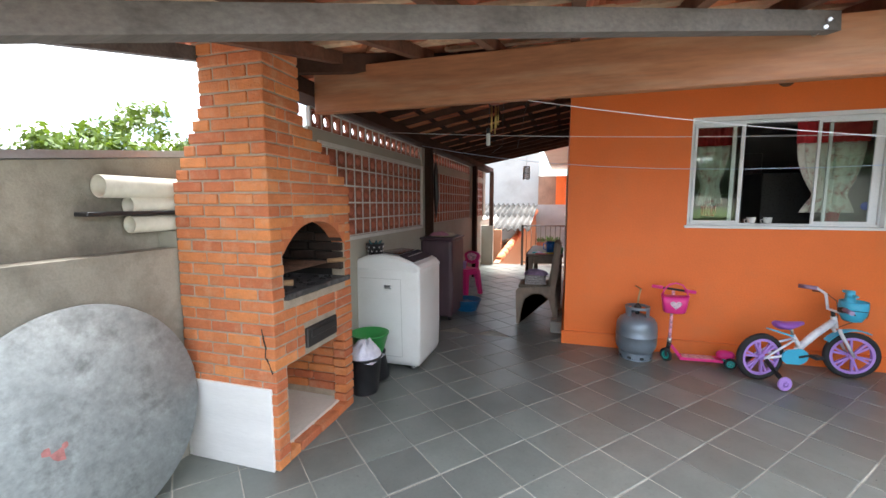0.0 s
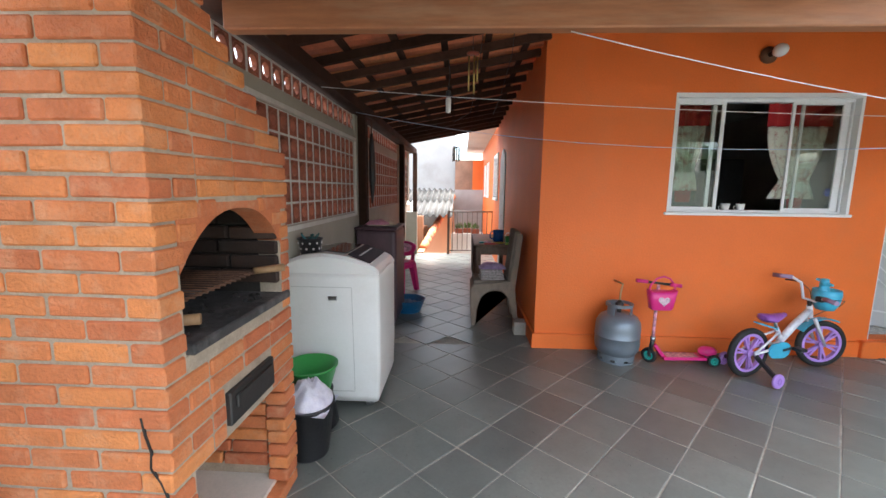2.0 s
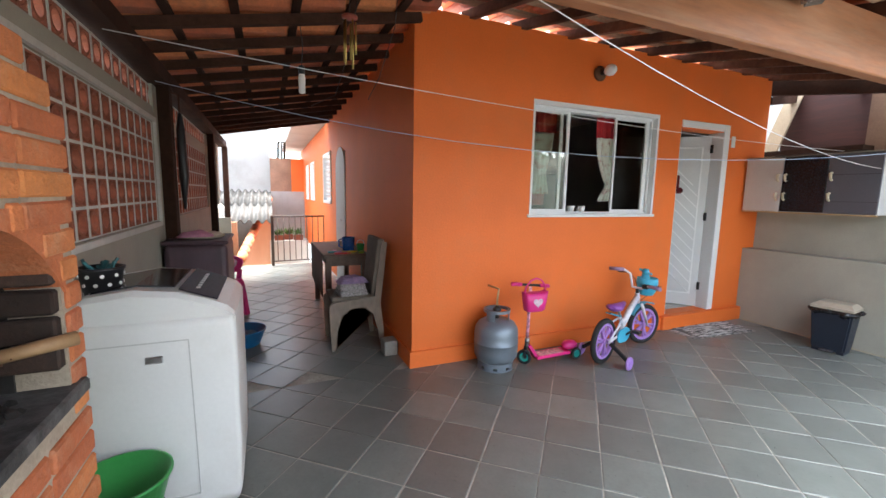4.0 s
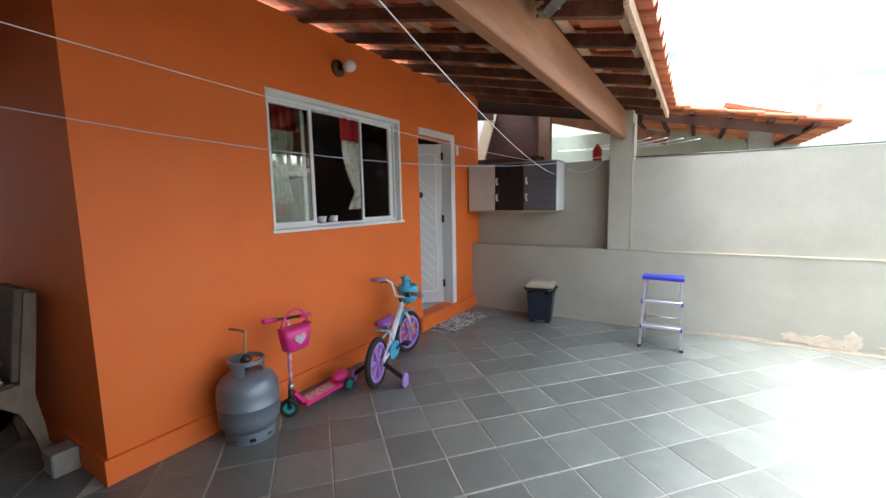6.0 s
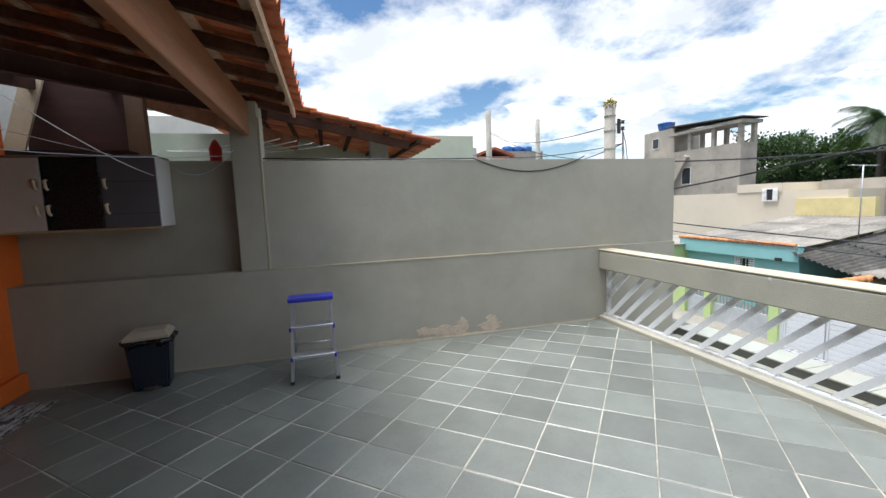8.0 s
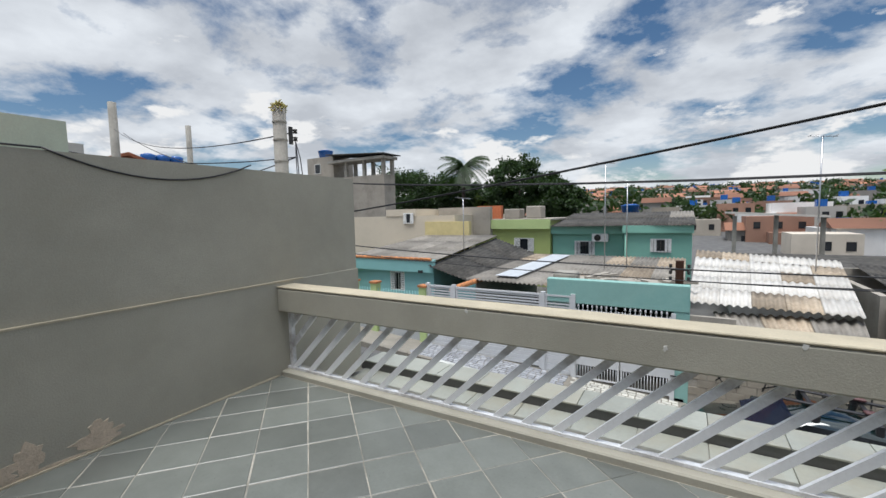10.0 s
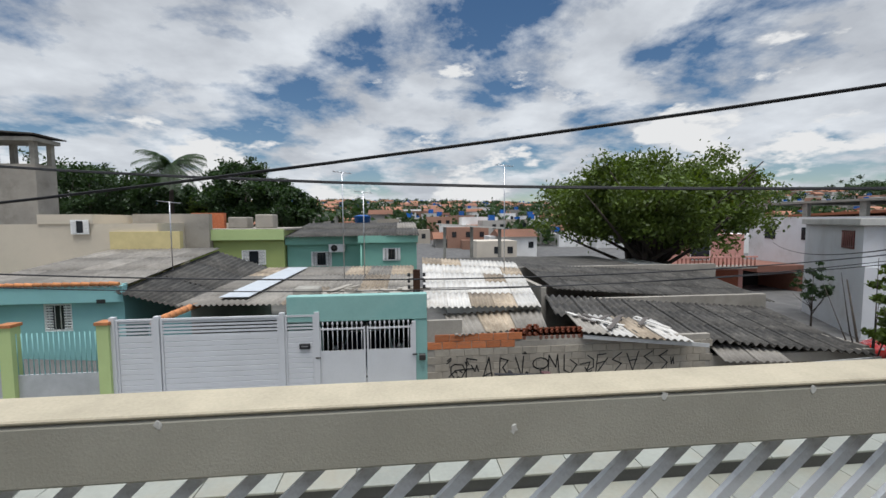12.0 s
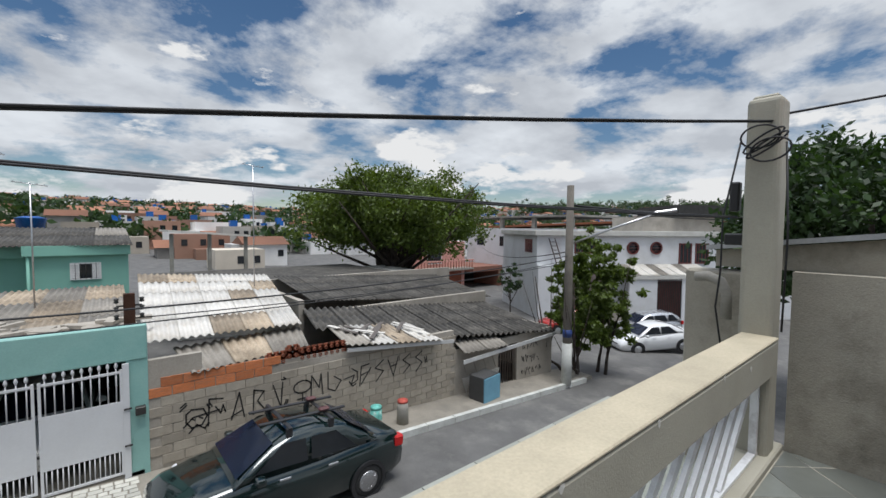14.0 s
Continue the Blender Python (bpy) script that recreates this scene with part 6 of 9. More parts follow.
for px, py, pz in ((-0.75, 9.2, -2.9), (-0.5, 9.4, -2.9), (-0.25, 9.2, -2.9)):
    pl = thing("potted_plant", "small green plant in a clay trough", "plant", pose(px, py, 0.05), group="plants at the yard wall")
    part("trough", B(-0.12, 0.12, -0.1, 0.1, 0, 0.14, bevel=0.01), clay, parent=pl)
    rsq = np.random.RandomState(int(abs(px) * 100))
    bm = bmesh.new()
    for k in range(40):
        a = rsq.uniform(0, 6.28)
        h = rsq.uniform(0.08, 0.22)
        b0 = Vector((rsq.uniform(-0.1, 0.1), rsq.uniform(-0.07, 0.07), 0.14))
        tip = b0 + Vector((0.09 * math.cos(a), 0.09 * math.sin(a), h))
        side = Vector((-math.sin(a), math.cos(a), 0)) * 0.02
        vs = [bm.verts.new(c) for c in (b0, (b0 + tip) / 2 + side, tip, (b0 + tip) / 2 - side)]
        bm.faces.new(vs)
    part("leaves", bm, paint("plant_green", (0.07, 0.15, 0.03), 0.6, island=0.4), parent=pl)
setting("planter_wall", B(-1.0, 0.0, 9.0, 9.6, -2.9, 0.05), white_plaster, "low white wall carrying the plants", "wall")
shawl = thing("hanging_umbrella", "closed black umbrella hanging on the passage post", "umbrella", pose(-1.62, 0.72, 1.25))
part("canopy", T([(0, 0, 0), (0.005, 0, 0.25), (0, 0, 0.6), (0, 0, 0.72)], [0.008, 0.035, 0.03, 0.012], 10), black_plastic, parent=shawl)
part("handle", T([(0, 0, 0.72), (0, 0, 0.85), (-0.06, 0, 0.87), (-0.06, 0, 0.82)], 0.008, 8), dark_wood, parent=shawl)

# ---- neighbour beyond the right wall ----
nb = thing("neighbour_shed", "neighbour's dark wooden shed under a tiled roof", "shed")
maroon_wood = paint("maroon_boards", (0.05, 0.014, 0.01), 0.7, var=0.3, scale=3, grain=20, stretch=(1, 0.4, 4))
part("board_wall", B(4.95, 5.0, -0.62, 0.2, 1.4, 2.75), maroon_wood, parent=nb)
part("post", B(4.93, 5.03, -0.78, -0.62, 1.4, 2.75), paint("brown_post", (0.16, 0.09, 0.055), 0.7, var=0.2), parent=nb)
part("shelf", B(4.7, 5.0, -0.7, 0.35, 1.95, 2.0), dark_wood, parent=nb)
part("leaning_board", S((4.8, 0.36, 1.6), (4.9, 0.05, 2.75), 0.16, 0.03, up=(1, 0, 0)), paint("pale_board", (0.5, 0.4, 0.28), 0.7), parent=nb)
part("beam", S((5.1, -0.75, 2.55), (5.1, -2.2, 2.12), 0.08, 0.14), beam_wood, parent=nb)
part("back_wall", B(7.0, 7.15, -5.0, 1.0, 0.0, 2.55), paint("pale_green_wall", (0.50, 0.56, 0.44), 0.8, var=0.1), parent=nb)
part("gable_wall", B(4.45, 7.0, 0.6, 0.75, 0, 3.2), white_plaster, parent=nb)
for k in range(4):
    y = -1.7 + k * 0.6
    part("rafter", S((4.45, y, 2.56 - 0.0), (7.2, y - 0.2, 2.95), 0.06, 0.09), dark_wood, parent=nb)
part("eave_plank", S((4.42, 0.3, 2.80), (4.42, -2.0, 2.38), 0.03, 0.28), dark_wood, parent=nb)
part("eave_plank", S((4.62, 0.3, 2.72), (4.62, -1.8, 2.36), 0.03, 0.10), dark_wood, parent=nb)
# lean-to roofs that fall towards the street
nroof = tagged(new("roof_neighbour"), "old terracotta tile roofs of the neighbour", "roof", kind="structure")
for x in np.arange(4.75, 8.6, 0.225):
    for k in range(9):
        y = -3.75 + k * 0.33
        ob = new("roof_tile", tile_mesh)
        ob.parent = nroof
        ob.matrix_basis = pose(x, y, 2.08 + (y + 3.75) * 0.23 + random.uniform(-0.006, 0.006) + 0.03 * (x - 4.75) * 0.6, 13, random.uniform(-1.5, 1.5), random.uniform(-1.5, 1.5))
part("eave_plank", S((4.7, -3.4, 2.05), (4.7, -1.9, 2.38), 0.04, 0.09), dark_wood, parent=nroof)
for k in range(7):
    y = -3.5 + k * 0.35
    part("batten", S((4.6, y, 2.03 + (y + 3.75) * 0.23), (8.6, y, 2.06 + (y + 3.75) * 0.23 + 0.06), 0.05, 0.03), dark_wood, parent=nroof)
part("brick_pier", B(4.95, 5.15, -3.2, -3.0, 0.5, 2.15), concrete, parent=nroof)
for k in range(5):
    y = -1.9 - k * 0.16
    wire = thing("drying_wire", "white plastic drying line under the neighbour's roof", "wire", group="neighbour drying lines")
    part("wire", T(sag((4.6, y, 2.12 - 0.02 * k), (7.0, y + 1.6, 2.3), 0.05), 0.005, 5), white_line, parent=wire)
red = thing("red_bottle", "red plastic container on the neighbour's wall", "bottle", pose(4.36, -1.52, 1.85))
part("body", L([(0.01, 0), (0.05, 0), (0.055, 0.12), (0.025, 0.18), (0.01, 0.2)], 14), paint("red_plastic", (0.5, 0.02, 0.02), 0.4), parent=red)
far_row = thing("upper_roofs", "white gable and tiled roofs farther up the street", "house")
part("white_gable", B(9.0, 14, -3.2, 1.5, 0, 3.2), white_plaster, parent=far_row)
part("roof", S((9.2, -4.85, 2.50), (9.2, -2.9, 3.08), 1.2, 0.07), tile_far, parent=far_row)
part("roof", S((12, -4.6, 2.75), (12, -2.6, 3.2), 4.0, 0.07), tile_far, parent=far_row)
part("low_wall", B(9.5, 10.0, -6.0, -3.6, 0, 2.7), white_plaster, parent=far_row)
part("stub_post", B(9.0, 9.12, -4.35, -4.25, 2.2, 3.0), concrete, parent=far_row)
pk = thing("pink_gable_house", "pale pink gabled house far up the street", "house")
part("wall", B(40, 48, -21.0, -17.5, -2, 6.1), paint("pale_pink", (0.62, 0.42, 0.36), 0.8), parent=pk)
part("roof", S((44, -21.4, 6.1), (44, -19.2, 6.9), 9, 0.25), tile_far, parent=pk)
part("roof_side", S((44, -19.2, 6.9), (44, -17.0, 6.1), 9, 0.25), tile_far, parent=pk)
part("rear_block", B(42, 50, -26, -21.5, -2, 6.9), concrete, parent=pk)
for y in (-24.8, -23.6, -22.4):
    t = thing("water_tank", "blue plastic water tank on a roof", "tank", pose(43.5, y, 6.9))
    part("tank", L([(0.4, 0), (0.55, 0), (0.62, 0.6), (0.3, 0.75)], 16), mug_blue, parent=t)

wallcable = thing("wall_cable", "thin dark cable drooping along the boundary wall", "cable")
part("cable", T(sag((RIGHT + 0.02, -3.95, 1.84), (RIGHT + 0.02, -5.25, 1.86), 0.15), 0.006, 6), black_plastic, parent=wallcable)
part("cable", T([(RIGHT + 0.02, -3.95, 1.838), (RIGHT + 0.03, -3.0, 1.836), (RIGHT + 0.03, -1.95, 1.85)], 0.006, 6), black_plastic, parent=wallcable)
# flaked patches at the foot of the wall
bare = paint("bare_plaster", (0.52, 0.43, 0.33), 0.9, var=0.15, scale=12, grain=80, bump=0.4)
rf = random.Random(17)
patches = bmesh.new()
for cy, cz, w, h in ((-3.36, 0.095, 0.08, 0.04), (-3.58, 0.08, 0.14, 0.055), (-3.77, 0.11, 0.06, 0.085), (-4.07, 0.075, 0.13, 0.05), (-4.09, 0.13, 0.06, 0.055), (-2.95, 0.03, 0.3, 0.012), (-3.6, 0.02, 0.5, 0.012)):
    ring_pts = []
    for k in range(22):
        t = 2 * math.pi * k / 22
        q = 1 + rf.uniform(-0.28, 0.28)
        ring_pts.append((cy + w * q * math.cos(t), cz + h * q * math.sin(t)))
    rings(patches, [[(x, a, max(0.004, b)) for a, b in ring_pts] for x in (RIGHT + 0.001, RIGHT - 0.0025 - 0.12 * (cz - 0.02) * 0.2)], smooth=False)
tagged(part("bare_patches", patches, bare, parent=bpy.data.objects["wall_east"]), "flaked patches of bare plaster")
foot_line = bmesh.new()
box(foot_line, RIGHT - 0.012, RIGHT - 0.001, -5.4, -0.1, 0.0, 0.012)
setting("wall_foot_joint", foot_line, cream_edge, "cream grout line along the foot of the wall", "joint")
# faint screws and marks on the parapet
chips = bmesh.new()
for x, z in ((-0.085, 0.785), (-0.78, 0.787), (1.05, 0.70), (0.5, 0.79), (2.2, 0.78), (-1.2, 0.74)):
    rings(chips, [[(x + 0.012 * rf.uniform(0.5, 1.3) * math.cos(t), y, z + 0.016 * rf.uniform(0.5, 1.3) * math.sin(t)) for t in (2 * math.pi * k / 9 for k in range(9))] for y in (RAIL + 0.0, RAIL + 0.002)], smooth=False)
part("paint_chip", chips, white_plaster, parent=parapet, label="pale chips in the parapet paint")
# ---- street and neighbourhood ----
FACE = -14.4


def street_z(x):
    return -3.36 + 0.065 * max(-30, min(24, x))


def land_z(x, y):
    d = math.hypot(x, y)
    base = street_z(x) - 0.14
    far = -6 + 0.062 * max(0, min(d, 620) - 110)
    k = max(0.0, min(1.0, (d - 45) / 65))
    return base * (1 - k) + far * k + (2.5 * math.sin(x * 0.013 + 1) * k if d > 100 else 0)


asphalt = paint("asphalt", (0.105, 0.103, 0.10), 0.85, var=0.22, scale=0.9, grain=40, bump=0.35, stain=((0.20, 0.195, 0.18), 0.75, 0.8))
ground = bmesh.new()
ticks = [-3000, -900, -600, -420, -300, -200, -150, -110, -80, -60, -45, -30, -24, -16, -8, 0, 8, 16, 24, 32, 45, 60, 80, 110, 150, 200, 300, 420, 600, 900, 3000]
rows = [[ground.verts.new((x, y, land_z(x, y))) for y in ticks] for x in ticks]
for i in range(len(ticks) - 1):
    for j in range(len(ticks) - 1):
        ground.faces.new((rows[i][j], rows[i + 1][j], rows[i + 1][j + 1], rows[i][j + 1]))
setting("ground", ground, asphalt, "patched grey asphalt of the streets", "ground")

cement = paint("pavement_cement", (0.24, 0.22, 0.185), 0.9, var=0.2, scale=1.4, grain=35, bump=0.35, stain=((0.15, 0.14, 0.12), 0.65, 1.1))
walk_bm = bmesh.new()
for a, b in ((-13.2, 0.95), (0.95, 14.0)):
    n = 12
    top = [[(a + (b - a) * i / n, y, street_z(a + (b - a) * i / n) + dz) for y, dz in ((-13.25, -0.3), (-13.25, 0), (FACE - 0.1, 0), (FACE - 0.1, -0.3))] for i in range(n + 1)]
    rings(walk_bm, top, smooth=False)
setting("pavement", walk_bm, cement, "worn cement pavement along the facing houses", "pavement")
kerb_white = paint("kerb_white", (0.50, 0.51, 0.48), 0.8, var=0.15, scale=3, grain=40, bump=0.25, stain=((0.3, 0.28, 0.25), 0.6, 2))
kerb = tagged(new("kerb"), "white painted concrete kerb of the pavement", "kerb", kind="structure")
x = -12.6
while x < 13:
    w = 0.95
    part("kerb_stone", S((x, -13.18, street_z(x) - 0.06), (x + w - 0.02, -13.18, street_z(x + w) - 0.06), 0.14, 0.17), kerb_white if x < 0.6 or 4.2 < x < 7 else cement, parent=kerb)
    x += w
# small stone paving in front of the gates
stone_a = paint("paving_grey", (0.30, 0.31, 0.33), 0.8, var=0.12, grain=60, bump=0.3, rand=0.25)
stone_b = paint("paving_pale", (0.48, 0.47, 0.42), 0.8, var=0.12, grain=60, bump=0.3, rand=0.2)
rng = random.Random(21)
for x0, x1, mat, lab in ((1.0, 3.55, stone_b, "pale irregular stone paving before the gate"), (3.62, 8.3, stone_a, "grey irregular stone paving before the gate")):
    pav = tagged(new("paving"), lab, "paving", kind="structure")
    shapes = [finish("paving_stone", B(-w / 2, w / 2, -d / 2, d / 2, 0, 0.02, bevel=0.006), mat) for w, d in ((0.17, 0.12), (0.13, 0.12), (0.2, 0.12))]
    y = FACE + 0.08
    made = 0
    while y < -13.3:
        x = x0 + rng.uniform(0, 0.06)
        while x < x1 - 0.1:
            k = rng.randrange(3)
            w = (0.17, 0.13, 0.2)[k]
            if made < 300:
                ob = new("paving_stone", shapes[k])
                ob.parent = pav
                ob.matrix_basis = pose(x + w / 2, y + 0.06, street_z(x + w / 2) + 0.001, 0, -math.degrees(math.atan(0.065)), rng.uniform(-5, 5))
                made += 1
            x += w + 0.022
        y += 0.142


# ---- facing houses ----
def sheet(bm, a, b, c, d, waves, amp=0.03, seg=8):
    """Corrugated sheet between the eave line a-b and the upper line d-c; the waves run up the slope."""
    a, b, c, d = Vector(a), Vector(b), Vector(c), Vector(d)
    n = waves * seg
    rows = []
    for j in range(2):
        p, q = (a, b) if j == 0 else (d, c)
        rows.append([bm.verts.new(p.lerp(q, i / n) + Vector((0, 0, amp * math.sin(2 * math.pi * i / seg)))) for i in range(n + 1)])
    for i in range(n):
        f = bm.faces.new((rows[0][i], rows[0][i + 1], rows[1][i + 1], rows[1][i]))
        f.smooth = True
    return bm


fibre = paint("fibre_cement", (0.25, 0.23, 0.20), 0.9, var=0.22, scale=1.2, grain=30, bump=0.3, rand=0.25, stain=((0.12, 0.105, 0.085), 0.75, 1.5))
fibre_white = paint("fibre_white", (0.56, 0.54, 0.50), 0.75, var=0.1, scale=1.5, grain=30, bump=0.15, rand=0.12, stain=((0.36, 0.30, 0.22), 0.5, 1.4))
fibre_dark = paint("fibre_dark", (0.06, 0.056, 0.05), 0.9, var=0.45, scale=1.2, grain=25, bump=0.4, rand=0.2, stain=((0.19, 0.175, 0.15), 0.55, 2.6))
fibre_brown = paint("fibre_brown", (0.33, 0.27, 0.20), 0.9, var=0.3, scale=1.2, grain=25, bump=0.3, rand=0.3, stain=((0.10, 0.075, 0.05), 0.8, 1.3))


def sheet_roof(name, label, corners, nx, ny, mats, parent=None, seed=0, wave=0.18, lap=0.06, jitter=0.008, skip=(), amp=0.028):
    """A roof of overlapping corrugated sheets laid nx by ny between four corners (eave left, eave right, top right, top left)."""
    r = random.Random(seed)
    e0, e1, t1, t0 = (Vector(c) for c in corners)
    roof = parent if parent is not None else thing(name, label, "roof")
    for j in range(ny):
        for i in range(nx):
            if (i, j) in skip:
                continue
            def at(u, v):
                return e0.lerp(e1, u).lerp(t0.lerp(t1, u), v)
            v0, v1 = j / ny - lap / ny, (j + 1) / ny
            lift = Vector((0, 0, 0.008 * (j % 2) + r.uniform(0, jitter)))
            p = [at(i / nx, v0) + lift, at((i + 1.02) / nx, v0) + lift, at((i + 1.02) / nx, v1) + lift * 0.4, at(i / nx, v1) + lift * 0.4]
            waves = max(2, int(round((p[1] - p[0]).length / wave)))
            ob = part("roof_sheet", sheet(bmesh.new(), *p, waves, amp), r.choice(mats), parent=roof)
            sol = ob.modifiers.new("thick", "SOLIDIFY")
            sol.thickness = 0.012
    return roof


teal_paint = paint("teal_paint", (0.25, 0.45, 0.41), 0.75, var=0.1, scale=1.0, grain=40, bump=0.15, stain=((0.12, 0.30, 0.28), 0.5, 1.0))
aqua_paint = paint("aqua_paint", (0.22, 0.47, 0.38), 0.75, var=0.06, scale=0.8, grain=40, bump=0.1)
sky_paint = paint("light_blue_paint", (0.24, 0.48, 0.48), 0.75, var=0.06, scale=0.8, grain=40, bump=0.1)
green_paint = paint("lime_paint", (0.38, 0.45, 0.16), 0.75, var=0.06, scale=0.8, grain=40, bump=0.1)
pale_green = paint("pale_green_paint", (0.45, 0.56, 0.25), 0.75, var=0.06, scale=0.8, grain=40, bump=0.1)
beige_paint = paint("beige_paint", (0.60, 0.53, 0.42), 0.8, var=0.08, scale=0.6, grain=40, bump=0.15, stain=((0.42, 0.37, 0.29), 0.4, 0.6))
raw_wall = paint("raw_cement_wall", (0.34, 0.31, 0.265), 0.9, var=0.16, scale=0.7, grain=30, bump=0.3, stain=((0.16, 0.145, 0.12), 0.6, 0.6))
# near-black that stands for the shade inside openings
shade_black = paint("shade_black", (0.03, 0.03, 0.03), 0.8)
dark_glass = paint("dark_glass", (0.02, 0.023, 0.027), 0.08, var=0.1, bump=0)
gate_white = paint("gate_white", (0.60, 0.61, 0.62), 0.45, var=0.04, scale=1, grain=30, bump=0.05, stain=((0.5, 0.5, 0.5), 0.3, 0.8))
terra_edge = paint("terracotta_edge", (0.50, 0.20, 0.075), 0.8, var=0.2, rand=0.2)


def house_window(parent, x0, x1, z0, z1, y, shutters=False, mat=None, bars=True, face=1):
    """A window on a wall that looks towards +y."""
    w = new("window")
    w.parent = parent
    part("frame", box(box(box(B(x0, x1, y - 0.02, y + 0.03, z1 - 0.05, z1), x0, x1, y - 0.02, y + 0.03, z0, z0 + 0.05), x0, x0 + 0.05, y - 0.02, y + 0.03, z0 + 0.05, z1 - 0.05), x1 - 0.05, x1, y - 0.02, y + 0.03, z0 + 0.05, z1 - 0.05), mat or white_paint, parent=w)
    part("pane", B(x0 + 0.05, x1 - 0.05, y - 0.015, y - 0.005, z0 + 0.05, z1 - 0.05), dark_glass, parent=w)
    if shutters:
        sh = bmesh.new()
        q = (x1 - x0) * 0.3
        for a, b in ((x0 + 0.03, x0 + q), (x1 - q, x1 - 0.03)):
            n = 9
            for k in range(n):
                zz = z0 + 0.05 + (z1 - z0 - 0.1) * k / n
                slab(sh, (a, y + 0.02, zz + 0.03), (b, y + 0.02, zz + 0.03), 0.035, 0.05, up=(0, 0.6, 1))
        tagged(part("shutter", sh, white_paint, parent=w), kind="stuff")
    if bars:
        bb = bmesh.new()
        n = max(3, int((x1 - x0) / 0.14))
        for k in range(1, n):
            tube(bb, [(x0 + (x1 - x0) * k / n, y + 0.045, z0 + 0.02), (x0 + (x1 - x0) * k / n, y + 0.045, z1 - 0.02)], 0.01, 5)
        part("grille", bb, mat or dark_metal, parent=w)
    return w


def slatted_gate():
    g = thing("white_gate", "white slatted metal driveway gate", "gate")
    for x0, x1 in ((7.35, 8.2), (4.45, 7.2), (3.6, 4.32)):
        pn = new("gate_panel")
        pn.parent = g
        zt = -0.86
        zb0, zb1 = street_z(x0) + 0.04, street_z(x1) + 0.04
        part("panel_frame", box(box(B(x0, x1, FACE - 0.03, FACE + 0.03, zt - 0.05, zt), x0, x0 + 0.05, FACE - 0.03, FACE + 0.03, zb0, zt - 0.05), x1 - 0.05, x1, FACE - 0.03, FACE + 0.03, zb0, zt - 0.05), gate_white, parent=pn)
        z = zt - 0.11
        k = 0
        while z > zb0:
            if k < 5:
                part("louver", B(x0 + 0.05, x1 - 0.05, FACE - 0.012, FACE + 0.012, z, z + 0.045), gate_white, parent=pn)
                z -= 0.085
            else:
                part("slat", B(x0 + 0.05, x1 - 0.05, FACE - 0.01, FACE + 0.014, z - 0.03, z + 0.095, bevel=0.008), gate_white, parent=pn)
                z -= 0.13
            k += 1
    for x in (7.275, 4.385, 3.545, 8.26):
        part("post", B(x - 0.06, x + 0.06, FACE - 0.06, FACE + 0.06, street_z(x), -0.8), gate_white, parent=g)
    mb = new("mail_box")
    mb.parent = g
    part("box_body", B(3.72, 3.98, FACE + 0.016, FACE + 0.06, -1.72, -1.58, bevel=0.008), black_plastic, parent=mb)
    part("slot", B(3.77, 3.93, FACE + 0.06, FACE + 0.065, -1.66, -1.635), steel, parent=mb)


slatted_gate()


def garage_house():
    h = thing("teal_house", "teal house front with weathered parapet over a garage", "house")
    part("wall", box(box(B(0.81, 4.27, FACE - 0.22, FACE + 0.02, -1.06, -0.40, bevel=0.02), 0.81, 1.14, FACE - 0.25, FACE - 0.0, street_z(0.9) - 0.1, -1.06), 3.56, 4.27, FACE - 0.9, FACE - 0.1, street_z(3.6) - 0.1, -1.06), teal_paint, parent=h)
    part("garage_wall", box(box(B(0.9, 1.05, -20, FACE - 0.3, -3.5, -1.0), 4.1, 4.25, -20, FACE - 0.9, -3.5, -1.0), 0.9, 4.25, -20.2, -20, -3.5, -1.0), teal_paint, parent=h)
    part("garage_floor", B(0.9, 4.25, -20, FACE, -3.6, -3.22), cement, parent=h)
    rubble = bmesh.new()
    r = random.Random(2)
    for _ in range(26):
        x, y = r.uniform(1.0, 4.2), r.uniform(-16.2, -14.75)
        turn_m = pose(x, y, -0.55 + r.uniform(0, 0.05), r.uniform(-6, 6), r.uniform(-6, 6), r.uniform(0, 180))
        b = B(-r.uniform(0.1, 0.5), r.uniform(0.1, 0.5), -0.08, 0.08, -0.03, 0.04)
        turn(b, turn_m)
        me = bpy.data.meshes.new("x")
        b.to_mesh(me)
        b.free()
        rubble.from_mesh(me)
        bpy.data.meshes.remove(me)
    ob = tagged(part("roof_rubble", rubble, raw_wall, parent=h), "broken boards and rubble on the parapet roof", kind="stuff")
    part("parapet_roof", B(0.9, 4.2, -16.4, FACE - 0.22, -0.75, -0.6), raw_wall, parent=h)
    part("chimney_stub", turn(B(-0.35, 0.35, -0.25, 0.25, 0, 0.3, bevel=0.1, segments=2), pose(3.95, -15.3, -0.6)), concrete, parent=h)
    sheet_roof("", "", ((8.1, -16.9, -1.0), (0.95, -16.2, -0.95), (0.9, -24.2, -0.72), (7.7, -24.2, -0.72)), 7, 3, [fibre, fibre, fibre_brown], parent=h, seed=4)
    sky = part("skylight_sheet", S((6.6, -17.2, -0.87), (6.2, -23.5, -0.66), 0.9, 0.02), paint("skylight", (0.5, 0.53, 0.56), 0.4, var=0.1), parent=h, label="pale translucent roof sheet")
    dead = part("meter_box", B(0.86, 1.02, FACE + 0.0, FACE + 0.12, -2.1, -1.95, bevel=0.01), dark_metal, parent=h)


garage_house()


